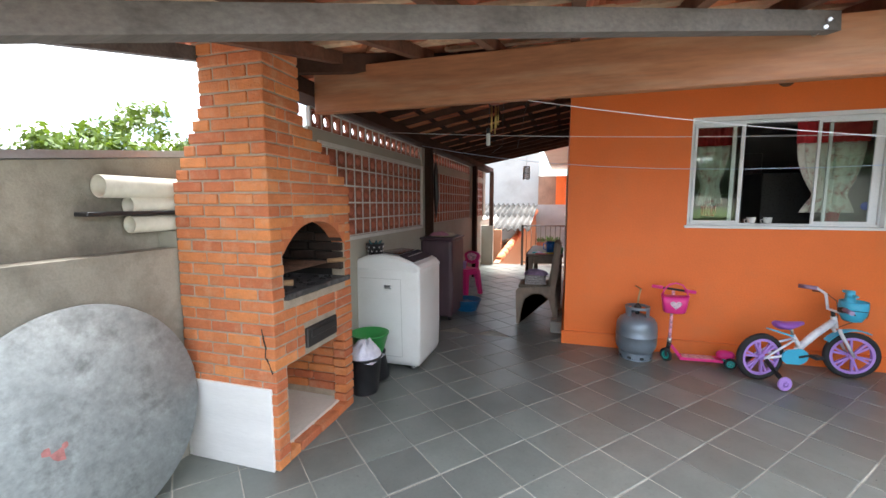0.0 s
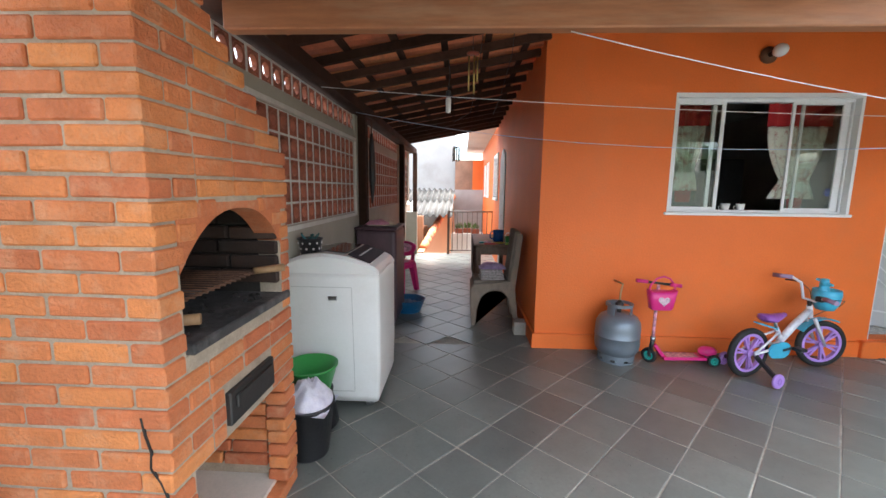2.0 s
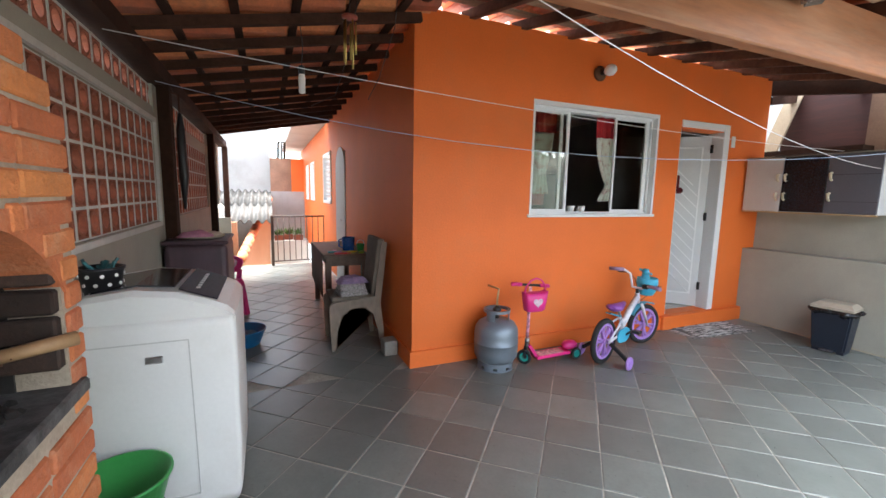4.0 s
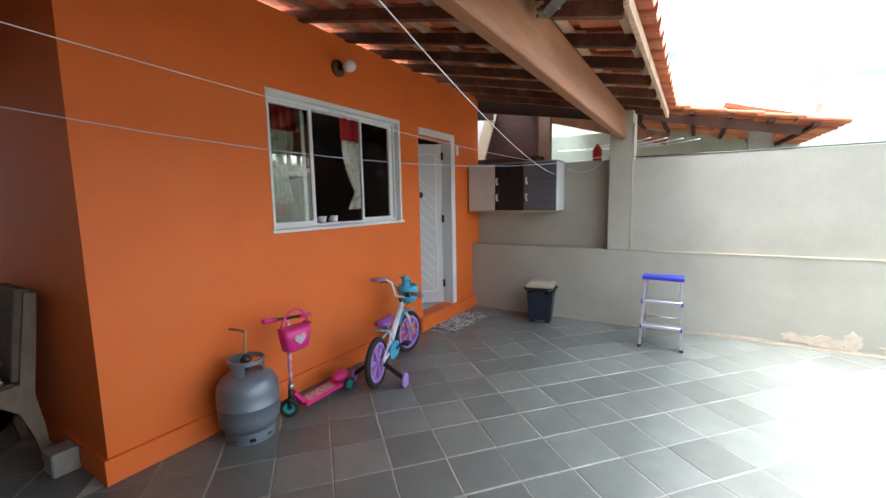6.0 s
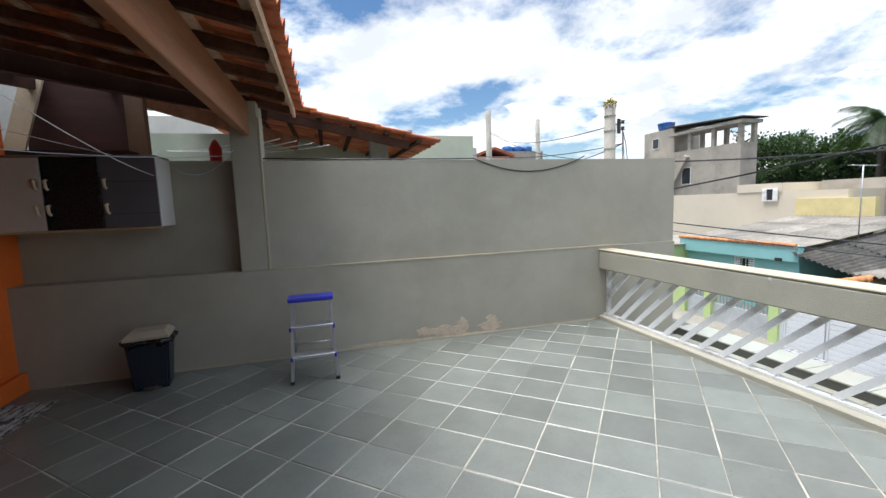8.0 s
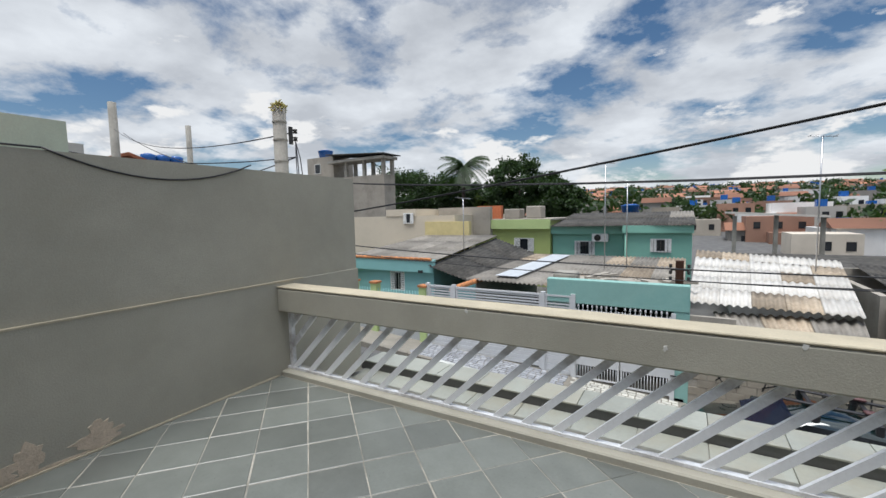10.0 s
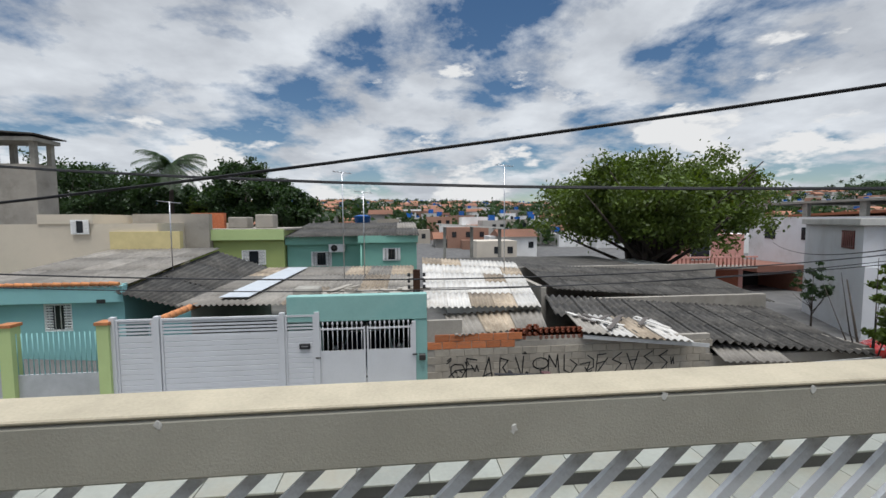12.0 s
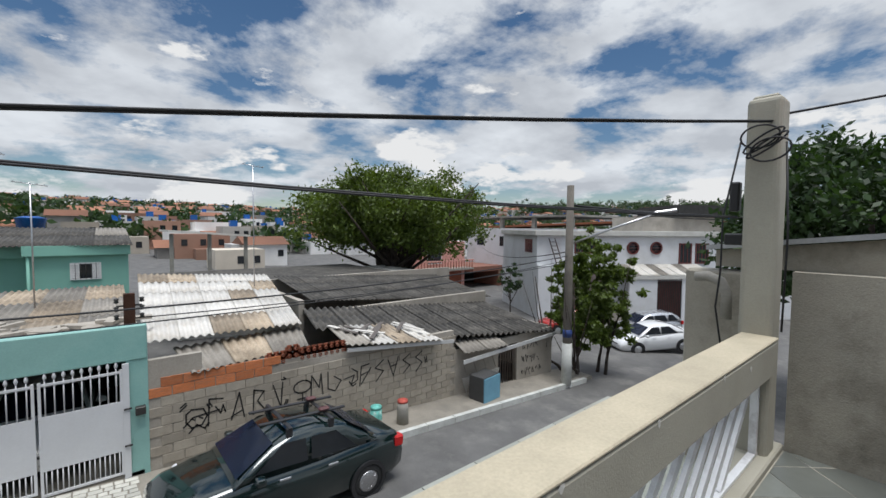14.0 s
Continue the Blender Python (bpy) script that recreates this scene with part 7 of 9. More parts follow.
def spear_gate():
    g = thing("garage_gate", "white steel garage gate with spear-topped bars", "gate")
    for x0, x1 in ((1.2, 2.33), (2.37, 3.5)):
        leafg = new("gate_leaf")
        leafg.parent = g
        zb = street_z((x0 + x1) / 2) + 0.05
        part("leaf_frame", box(box(box(B(x0, x0 + 0.04, FACE - 0.02, FACE + 0.02, zb, -1.2), x1 - 0.04, x1, FACE - 0.02, FACE + 0.02, zb, -1.2), x0 + 0.04, x1 - 0.04, FACE - 0.018, FACE + 0.018, -1.27, -1.23), x0 + 0.04, x1 - 0.04, FACE - 0.018, FACE + 0.018, zb, zb + 0.04), gate_white, parent=leafg)
        part("sheet_panel", B(x0 + 0.04, x1 - 0.04, FACE - 0.008, FACE + 0.012, -2.75, -1.80), gate_white, parent=leafg)
        n = 9
        for k in range(n):
            x = x0 + 0.09 + (x1 - x0 - 0.18) * k / (n - 1)
            bar = T([(x, FACE, -1.82), (x, FACE, -1.16)], 0.011, 6)
            tube(bar, [(x, FACE, -1.17), (x, FACE, -1.12), (x, FACE, -1.02)], [0.012, 0.032, 0.002], 6)
            part("spear_bar", bar, gate_white, parent=leafg)
        n = 15
        for k in range(n):
            x = x0 + 0.07 + (x1 - x0 - 0.14) * k / (n - 1)
            part("lower_bar", T([(x, FACE, zb), (x, FACE, -2.74)], 0.01, 6), gate_white, parent=leafg)
    for x in (1.15, 3.545):
        part("gate_post", B(x - 0.05, x + 0.05, FACE - 0.05, FACE + 0.05, street_z(x), -1.1), gate_white, parent=g)
    for x in (1.13, 3.53):
        for z in (-1.95, -2.65):
            part("latch", T([(x - 0.06, FACE + 0.06, z), (x + 0.06, FACE + 0.06, z)], 0.018, 6), dark_metal, parent=g)


spear_gate()


# ---- cars ----
def car(name, label, m, paint_mat, length=4.45, width=1.73, height=1.5, sedan=True, rack=False):
    """A car: x forward, its wheels on z = 0."""
    c = thing(name, label, "car", m)
    k = length / 4.45
    h = height / 1.5
    hw = width / 2
    if sedan:
        prof = [(-2.2, 0.42, 0.80), (-2.18, 0.30, 0.95), (-2.0, 0.24, 1.06), (-1.55, 0.2, 1.09), (-1.3, 0.2, 1.08), (-0.3, 0.2, 1.0), (0.75, 0.2, 0.98), (1.0, 0.2, 0.97), (1.55, 0.22, 0.90), (2.0, 0.26, 0.78), (2.2, 0.32, 0.66), (2.24, 0.40, 0.55)]
        cab = [(-1.55, 1.09, 1.09), (-1.25, 1.09, 1.24), (-0.85, 1.09, 1.44), (-0.3, 1.05, 1.5), (0.2, 1.0, 1.48), (0.55, 0.99, 1.36), (0.95, 0.97, 1.13), (1.2, 0.96, 0.965)]
    else:
        prof = [(-2.1, 0.40, 0.85), (-2.05, 0.28, 1.0), (-1.8, 0.22, 1.05), (-1.3, 0.2, 1.04), (-0.3, 0.2, 1.0), (0.75, 0.2, 0.98), (1.0, 0.2, 0.97), (1.55, 0.22, 0.90), (2.0, 0.26, 0.78), (2.15, 0.32, 0.64), (2.2, 0.40, 0.52)]
        cab = [(-2.02, 1.02, 1.02), (-1.85, 1.04, 1.3), (-1.5, 1.05, 1.46), (-0.6, 1.04, 1.52), (0.2, 1.0, 1.48), (0.6, 0.98, 1.34), (0.95, 0.97, 1.13), (1.2, 0.96, 0.965)]
    bm = bmesh.new()
    loops = []
    for x, zb, zt in prof:
        e = 1 - 0.14 * (abs(x) / 2.2) ** 3
        w = hw * e
        zb, zt = zb * h, zt * h
        mid = zb + (zt - zb) * 0.62
        loops.append([(x * k, sy * ww, z) for sy, ww, z in ((-1, w * 0.9, zb), (-1, w * 0.985, zb + 0.1), (-1, w, mid), (-1, w * 0.95, zt - 0.04), (-1, w * 0.78, zt), (1, w * 0.78, zt), (1, w * 0.95, zt - 0.04), (1, w, mid), (1, w * 0.985, zb + 0.1), (1, w * 0.9, zb))])
    part("body", rings(bm, loops), paint_mat, parent=c)
    cb = bmesh.new()
    loops = []
    for x, zb, zt in cab:
        w0, w1 = hw * 0.93, hw * (0.93 - 0.22 * (zt - 1.0) / 0.5)
        loops.append([(x * k, sy * ww, z * h) for sy, ww, z in ((-1, w0, zb - 0.05), (-1, w1, zt - 0.05), (-1, w1 * 0.82, zt), (1, w1 * 0.82, zt), (1, w1, zt - 0.05), (1, w0, zb - 0.05))])
    part("cabin", rings(cb, loops), paint_mat, parent=c)

    def side_glass(x0, x1, lean0, lean1):
        for s in (-1, 1):
            g = bmesh.new()
            z0, z1 = 1.05 * h, 1.39 * h
            y0, y1 = s * (hw * 0.912 + 0.012), s * (hw * 0.77 + 0.012)
            v = [g.verts.new(p) for p in ((x0 * k, y0, z0), (x1 * k, y0, z0), ((x1 - lean1) * k, y1, z1), ((x0 + lean0) * k, y1, z1))]
            f = g.faces.new(v)
            bmesh.ops.solidify(g, geom=[f], thickness=0.012)
            part("side_window", g, dark_glass, parent=c)
    if sedan:
        side_glass(-1.05, -0.12, 0.42, 0.02)
        side_glass(-0.05, 0.88, 0.02, 0.5)
    else:
        side_glass(-1.0, -0.12, 0.12, 0.02)
        side_glass(-0.05, 0.88, 0.02, 0.5)
        side_glass(-1.75, -1.08, 0.3, 0.08)
    for nm, pts in (("windscreen", ((0.52, 1.385), (1.14, 1.02))), ("rear_window", ((-0.95, 1.415), (-1.45, 1.15)) if sedan else ((-1.62, 1.42), (-1.95, 1.14)))):
        g = bmesh.new()
        (xa, za), (xb, zb) = pts
        n = Vector((zb - za, 0, xa - xb)).normalized()
        if n.z < 0:
            n = -n
        off = n * 0.012
        wa, wb = hw * 0.66, hw * 0.82
        v = [g.verts.new(Vector(p) + off) for p in ((xa * k, -wa, za * h), (xa * k, wa, za * h), (xb * k, wb, zb * h), (xb * k, -wb, zb * h))]
        f = g.faces.new(v)
        bmesh.ops.solidify(g, geom=[f], thickness=0.012)
        part(nm, g, paint("screen_glass", (0.02, 0.03, 0.06), 0.05, bump=0, var=0.05), parent=c)
    for sx in (-1.32, 1.30):
        for s in (-1, 1):
            wheel = new("wheel")
            wheel.parent = c
            y = s * (hw - 0.10)
            part("tyre", turn(L([(0.19, -0.09), (0.30, -0.095), (0.315, -0.07), (0.315, 0.07), (0.30, 0.095), (0.19, 0.09)], 28), pose(sx * k, y, 0.315, 90, 0, 0)), rubber, parent=wheel)
            hub = L([(0.02, 0.0), (0.19, 0.0), (0.2, 0.01), (0.185, 0.02), (0.06, 0.035), (0.02, 0.04)], 24)
            for q in range(12):
                a = 2 * math.pi * q / 12
                slab(hub, (0.13 * math.cos(a), 0.13 * math.sin(a), 0.03), (0.17 * math.cos(a), 0.17 * math.sin(a), 0.026), 0.022, 0.008)
            part("rim", turn(hub, pose(sx * k, y + s * 0.085, 0.315, 90 if s < 0 else -90, 0, 0)), steel, parent=wheel)
            arch = ring_shape(bmesh.new(), (sx * k, s * (hw - 0.02), 0.33), (0, 1, 0), 0.30, 0.37, 0.06, 24)
            part("wheel_arch", arch, black_plastic, parent=wheel)
    lamp_w, lamp_r = paint("lamp_clear", (0.7, 0.72, 0.74), 0.1, bump=0), paint("lamp_red", (0.45, 0.01, 0.01), 0.15, bump=0)
    for s in (-1, 1):
        part("headlight", S((2.06 * k, s * hw * 0.66, 0.66 * h), (1.72 * k, s * hw * 0.87, 0.76 * h), 0.12, 0.09), lamp_w, parent=c)
        part("tail_light", B(-2.19 * k, -1.98 * k, s * hw * 0.70, s * hw * 0.93, 0.76 * h, 0.98 * h, bevel=0.03), lamp_r, parent=c)
        part("mirror", turn(B(-0.07, 0.09, -0.09, 0.09, -0.06, 0.06, bevel=0.04, segments=2), pose(0.82 * k, s * (hw + 0.10), 1.02 * h)), paint_mat, parent=c)
        for x in (-0.62, 0.28):
            part("door_handle", B(x * k, (x + 0.2) * k, s * hw * 0.99, s * (hw * 0.99 + 0.025), 0.86 * h, 0.90 * h, bevel=0.008), paint_mat if name != "sedan_car" else steel, parent=c)
    part("grille", B(2.18 * k, 2.235 * k, -0.42, 0.42, 0.42 * h, 0.62 * h, bevel=0.02), black_plastic, parent=c)
    part("licence_plate", B(2.235 * k, 2.25 * k, -0.2, 0.2, 0.36 * h, 0.46 * h), steel, parent=c)
    if rack:
        rk = new("roof_rack")
        rk.parent = c
        for x in (-0.55, 0.22):
            part("cross_bar", B(x - 0.035, x + 0.035, -0.62, 0.62, 1.575, 1.605, bevel=0.008), black_plastic, parent=rk)
            for s in (-1, 1):
                part("rack_foot", B(x - 0.05, x + 0.05, s * 0.56 - 0.05, s * 0.56 + 0.05, 1.42, 1.59, bevel=0.02), black_plastic, parent=rk)
        for y in (-0.3, 0.3):
            part("carrier_rail", B(-0.95, 0.65, y - 0.035, y + 0.035, 1.61, 1.645, bevel=0.008), black_plastic, parent=rk)
            part("clamp", B(-0.62, -0.42, y - 0.06, y + 0.06, 1.645, 1.70, bevel=0.02), paint("clamp_dark", (0.10, 0.04, 0.04), 0.5), parent=rk)
    return c


tilt = -math.degrees(math.atan(0.065))
dark_car = paint("dark_green_car", (0.006, 0.016, 0.016), 0.12, metal=0.3, var=0.05, bump=0, coat=1.0)
car("sedan_car", "dark green sedan with roof rack parked at the kerb", pose(-1.10, -12.40, street_z(-1.1) - 0.16, 0, tilt, 1), dark_car, length=4.22, rack=True)
white_car = paint("white_car", (0.70, 0.71, 0.72), 0.2, var=0.02, bump=0, coat=0.8)
silver_car = paint("silver_car", (0.45, 0.46, 0.48), 0.25, metal=0.6, var=0.03, bump=0, coat=0.6)
car("parked_car", "white sedan parked on the side street", pose(-20.95, -14.35, land_z(-20.95, -14.35), 0, 3, -33), white_car, length=4.2, width=1.68, height=1.47)
car("parked_car", "silver hatchback parked beside the white building", pose(-24.6, -16.2, land_z(-24.6, -16.2), 0, 3, -33), silver_car, length=4.0, width=1.68, height=1.5, sedan=False)
car("garage_car", "white car parked inside the garage", pose(2.45, -16.9, -3.22, 0, 0, 90), white_car, length=4.2, width=1.66, height=1.45)
car("parked_car", "red car behind the small tree", pose(-20.9, -19.2, land_z(-20.9, -19.2), 0, 3, -33), paint("red_car", (0.35, 0.02, 0.015), 0.25, bump=0, coat=0.6), length=3.9, width=1.65, height=1.45, sedan=False)


# ---- graffiti wall ----
def block_wall():
    w = tagged(new("wall_graffiti"), "bare concrete block wall with black graffiti", "wall", kind="structure")
    part("wall_core", wall_with_holes(bmesh.new(), "y", FACE - 0.14, FACE - 0.012, -7.0, 0.81, -4.2, -1.72, []), raw_wall, parent=w)
    part("wall_core", box(box(B(-0.1, 0.81, FACE - 0.14, FACE - 0.012, -1.72, -1.12), -1.4, -0.1, FACE - 0.14, FACE - 0.012, -1.72, -1.5), -3.3, -1.4, FACE - 0.14, FACE - 0.03, -1.72, -1.62), raw_wall, parent=w)
    blk = paint("cinder_block", (0.33, 0.295, 0.24), 0.9, var=0.12, scale=3, grain=40, bump=0.35, rand=0.12, stain=((0.20, 0.17, 0.135), 0.5, 2))
    clayb = paint("hollow_brick", (0.46, 0.15, 0.055), 0.85, var=0.2, scale=8, grain=40, bump=0.5, stretch=(1, 1, 6), rand=0.2, stain=((0.2, 0.16, 0.13), 0.6, 5))
    m1 = finish("block", B(-0.185, 0.185, -0.01, 0.01, -0.092, 0.092, bevel=0.005), blk)
    m2 = finish("block", B(-0.185, 0.185, -0.01, 0.01, -0.092, 0.092, bevel=0.005), clayb)
    r = random.Random(9)
    for j in range(14):
        z = -4.12 + j * 0.195
        i = 0
        x = 0.62 - (0.19 if j % 2 else 0)
        while x > -6.9:
            top = -1.16 if x > -0.05 else (-1.75 if x < -1.5 else -1.5)
            low = street_z(x) + 0.05
            if low - 0.06 < z < top - 0.08:
                red = (x > -2.2 and z > -1.85) or (-5.9 < x < -5.0 and z > -1.95)
                ob = new("block", m2 if red else m1)
                ob.parent = w
                ob.matrix_basis = pose(x + r.uniform(-0.004, 0.004), FACE - 0.004 + r.uniform(-0.003, 0.003), z, 0, 0, r.uniform(-0.6, 0.6))
            x -= 0.385
    lat = bmesh.new()
    for i in range(13):
        for j in range(2):
            x, z = -1.45 - i * 0.15, -1.72 + j * 0.15 + (0.1 if i in (3, 4) else 0)
            ring_shape(lat, (x, FACE - 0.05, z + 0.07), (0, 1, 0), 0.028, 0.042, 0.08, 10)
            for a in (0, 90, 180, 270):
                slab(lat, (x - 0.07 * math.cos(radians(a + 45)) * 1.2, FACE - 0.05, z + 0.07 - 0.07 * math.sin(radians(a + 45)) * 1.2), (x - 0.07 * math.cos(radians(a + 135)) * 1.2, FACE - 0.05, z + 0.07 - 0.07 * math.sin(radians(a + 135)) * 1.2), 0.08, 0.014, up=(0, 1, 0))
    part("pierced_course", lat, clay, parent=w, label="broken course of pierced clay blocks")
    ink = paint("black_spray", (0.012, 0.012, 0.012), 0.7, var=0.1, bump=0)

    def stroke(group, pts, x0, z0, s, lean=0.065, wdt=0.022):
        for a, b in zip(pts, pts[1:]):
            p, q = [Vector((x0 - u * s, FACE + 0.0085, z0 + v * s - u * s * lean)) for u, v in (a, b)]
            d = (q - p).normalized() * wdt * 0.4
            slab(group, p - d, q + d, wdt, 0.004, up=(0, 1, 0))
    ring8 = [(0.5 + 0.45 * math.cos(2 * math.pi * k / 12), 0.75 + 0.32 * math.sin(2 * math.pi * k / 12)) for k in range(13)]
    # each letter is a few straight strokes in a unit box
    glyphs = [
        [[(0.1, 0.75), (0.3, 0.9), (0.75, 0.85), (0.9, 0.5), (0.7, 0.15), (0.3, 0.1), (0.1, 0.4), (0.1, 0.75)], [(0.0, 0.2), (0.35, 0.55), (0.9, 0.6)], [(0.3, 0.5), (0.42, 0.42)], [(0.6, 0.5), (0.72, 0.42)], [(0.2, -0.1), (0.5, 0.2), (0.8, -0.05), (0.95, 0.15)], [(-0.1, 1.1), (0.1, 1.25)], [(-0.12, 0.95), (0.12, 1.15)], [(0.9, 1.0), (1.0, 0.8)], [(1.0, 1.05), (1.1, 0.85)]],
        [[(0, 0), (0.05, 1.2), (0.6, 1.1)], [(0.02, 0.6), (0.45, 0.62)], [(0.3, 0.8), (0.5, 0.45), (0.6, 0.8), (0.7, 0.45)]],
        [[(0, 0), (0.35, 1.2), (0.55, 0)], [(0, 0.15), (0.5, 0.35)]],
        [[(0, 0), (0.05, 1.15), (0.5, 1.0), (0.2, 0.6), (0.6, 0.0)]],
        [[(0, 1.15), (0.35, 0), (0.45, 1.2)], [(0.5, 0.0), (0.62, 0.3)], [(0.6, 0.0), (0.7, 0.28)], [(0.4, 1.35), (0.6, 1.35), (0.5, 1.45)]],
        [ring8, [(0.5, 0.43), (0.5, -0.1)], [(0.25, 0.15), (0.75, 0.15)]],
        [[(0, 0), (0.05, 1.2), (0.45, 0.5), (0.55, 1.2), (0.65, 0.1)]],
        [[(0, 1.2), (0.0, 0.3), (0.4, 0.1), (0.75, 0.6), (0.35, 0.9)]],
        [[(0, 0.6), (0.6, 0.7), (0.4, 0.2), (0.8, 0.4), (0.8, 0.85), (0.45, 1.1)], [(0.3, 0.4), (0.5, 0.1), (0.7, 0.2)]],
        [[(0, 0), (0.1, 1.1), (0.6, 1.15)], [(0.05, 0.6), (0.5, 0.7)], [(0.1, 0.1), (0.7, 0.9)]],
        [[(0.6, 1.2), (0.05, 0.8), (0.6, 0.55), (0.1, 0.0)]],
        [[(0, 1.1), (0.35, 0.1), (0.7, 1.2)], [(0.2, 0.7), (0.6, 0.75)]],
        [[(0.6, 1.2), (0.1, 0.9), (0.6, 0.5), (0.15, 0.1)]],
        [[(0.6, 1.2), (0.1, 0.9), (0.6, 0.5), (0.15, 0.0)], [(0.8, 0.8), (0.85, 0.4), (0.95, 0.8), (1.0, 0.4)]],
    ]
    x = 0.25
    for g in glyphs:
        ob = bmesh.new()
        for st in g:
            stroke(ob, st, x, -2.70, 0.47, lean=0.0, wdt=0.03)
        part("graffiti_letter", ob, ink, parent=w)
        x -= 0.44
    return ink, stroke


ink, stroke = block_wall()
sheet_roof("patched_roof", "patched roof of white and stained corrugated sheets", ((0.84, -15.2, -0.92), (-2.45, -15.2, -0.98), (-3.9, -23.0, -0.55), (0.5, -23.0, -0.26)), 5, 5, [fibre_white, fibre_white, fibre_white, fibre_brown], seed=12)
sheet_roof("awning_roof", "stained corrugated awning over the block wall", ((0.1, FACE + 0.0, -1.50), (-2.4, FACE - 0.2, -1.42), (-2.45, -15.3, -1.1), (0.3, -15.3, -1.18)), 3, 1, [fibre, fibre_brown], seed=3)
part_roof = sheet_roof("shed_roof", "long dark corrugated roof with loose pale sheets", ((-2.9, -14.7, -1.50), (-11.9, -14.25, -2.42), (-13.2, -19.2, -2.15), (-4.0, -19.2, -1.45)), 9, 3, [fibre_dark], seed=7, skip=((0, 0),), wave=0.24, amp=0.05)
sheet_roof("", "", ((-3.3, -14.35, -1.52), (-6.2, -14.1, -1.80), (-6.4, -16.0, -1.72), (-3.6, -16.2, -1.45)), 4, 1, [fibre_brown, fibre, fibre_white], parent=part_roof, seed=8, jitter=0.06)
sheet_roof("", "", ((-7.1, -14.0, -2.36), (-9.0, -13.95, -2.42), (-9.0, -14.7, -2.16), (-7.1, -14.7, -2.05)), 2, 1, [fibre], parent=part_roof, seed=8)
r = random.Random(14)
for k in range(9):
    p = Vector((-3.6 - r.uniform(0, 2.2), -14.6 - r.uniform(0, 1.2), -1.42))
    brd = thing("loose_board", "loose pale board lying on the shed roof", "board", pose(p.x, p.y, p.z - 0.06 * (p.x + 3.6) * -1, 0, 3, r.uniform(20, 160)), group="loose boards on the roof")
    part("plank", B(-r.uniform(0.3, 0.7), r.uniform(0.3, 0.7), -0.06, 0.06, 0, 0.02), grey_wood if k % 3 else fibre_white, parent=brd)

shed = thing("corner_shed", "rendered corner shed with barred door and graffiti", "house")
part("wall", wall_with_holes(bmesh.new(), "y", FACE - 0.15, FACE, -12.15, -7.0, -4.4, -2.35, [(-10.05, -9.05, -4.4, -2.62)]), raw_wall, parent=shed)
part("side_wall", B(-12.15, -12.0, -19, FACE - 0.15, -4.6, -2.3), raw_wall, parent=shed)
part("side_wall", B(-7.15, -7.0, -19, FACE - 0.15, -4.4, -1.9), raw_wall, parent=shed)
part("back_wall", B(-13.2, -4.0, -19.3, -19.1, -4.6, -1.6), raw_wall, parent=shed)
# black sheet behind the door bars, painted in place of the shade inside
part("dark_interior", B(-10.05, -9.05, FACE - 0.9, FACE - 0.8, -4.4, -2.62), shade_black, parent=shed)
part("gutter", S((-7.0, -13.93, -2.62), (-11.95, -14.1, -2.52), 0.03, 0.12), paint("gutter_grey", (0.5, 0.5, 0.49), 0.5, var=0.1), parent=shed)
part("gutter", S((-3.3, -14.28, -1.64), (-6.7, -14.05, -1.93), 0.03, 0.10), paint("gutter_grey", (0.5, 0.5, 0.49), 0.5, var=0.1), parent=shed)
for k in range(8):
    x = -9.1 - k * 0.13
    part("door_bar", T([(x, FACE - 0.05, street_z(x)), (x, FACE - 0.05, -2.62)], 0.015, 6), paint("bar_brown", (0.14, 0.11, 0.09), 0.7), parent=shed)
pale_relief = paint("relief_pale", (0.46, 0.44, 0.40), 0.85, var=0.1)
for k in range(4):
    for j in range(2):
        x, z = -7.35 - k * 0.45, -2.72 - j * 0.62
        tri = bmesh.new()
        lp = [(x, z), (x - 0.42, z), (x - 0.21, z - 0.52)]
        rings(tri, [[(a, yy, b) for a, b in lp] for yy in (FACE + 0.002, FACE + 0.02)], smooth=False)
        part("relief_triangle", tri, pale_relief if j else raw_wall, parent=shed)
rows2 = [("TUTTI", -10.35, -2.72, 0.34), ("DEVTO", -10.3, -3.2, 0.38), ("DISHOP", -10.3, -3.68, 0.36)]
for word, x0, z0, s in rows2:
    tag = bmesh.new()
    rr = random.Random(len(word) + int(z0 * 10))
    for i, ch in enumerate(word):
        pts = [(i * 0.62 + rr.uniform(0, 0.5), rr.uniform(0, 1.0)) for _ in range(5)]
        stroke(tag, pts, x0, z0 - 0.25, s * 0.9, wdt=0.018)
    part("graffiti_tag", tag, ink, parent=shed)
cabinet_box = thing("street_cabinet", "old blue cupboard dumped on the pavement", "cupboard", pose(-7.75, -13.75, street_z(-7.75), 0, 0, 8))
part("carcass", box(box(box(B(-0.4, 0.4, -0.3, 0.25, 0, 0.05), -0.4, 0.4, -0.3, 0.25, 0.72, 0.78), -0.4, -0.34, -0.3, 0.25, 0.05, 0.72), 0.34, 0.4, -0.3, 0.25, 0.05, 0.72), paint("cupboard_dark", (0.05, 0.05, 0.05), 0.7), parent=cabinet_box)
part("side_panel", B(-0.43, 0.40, 0.255, 0.285, 0, 0.75), paint("cupboard_blue", (0.13, 0.30, 0.40), 0.6, var=0.08), parent=cabinet_box, label="pale blue side panel")
part("back_panel", B(-0.34, 0.34, -0.28, -0.25, 0.05, 0.72), table_wood, parent=cabinet_box)
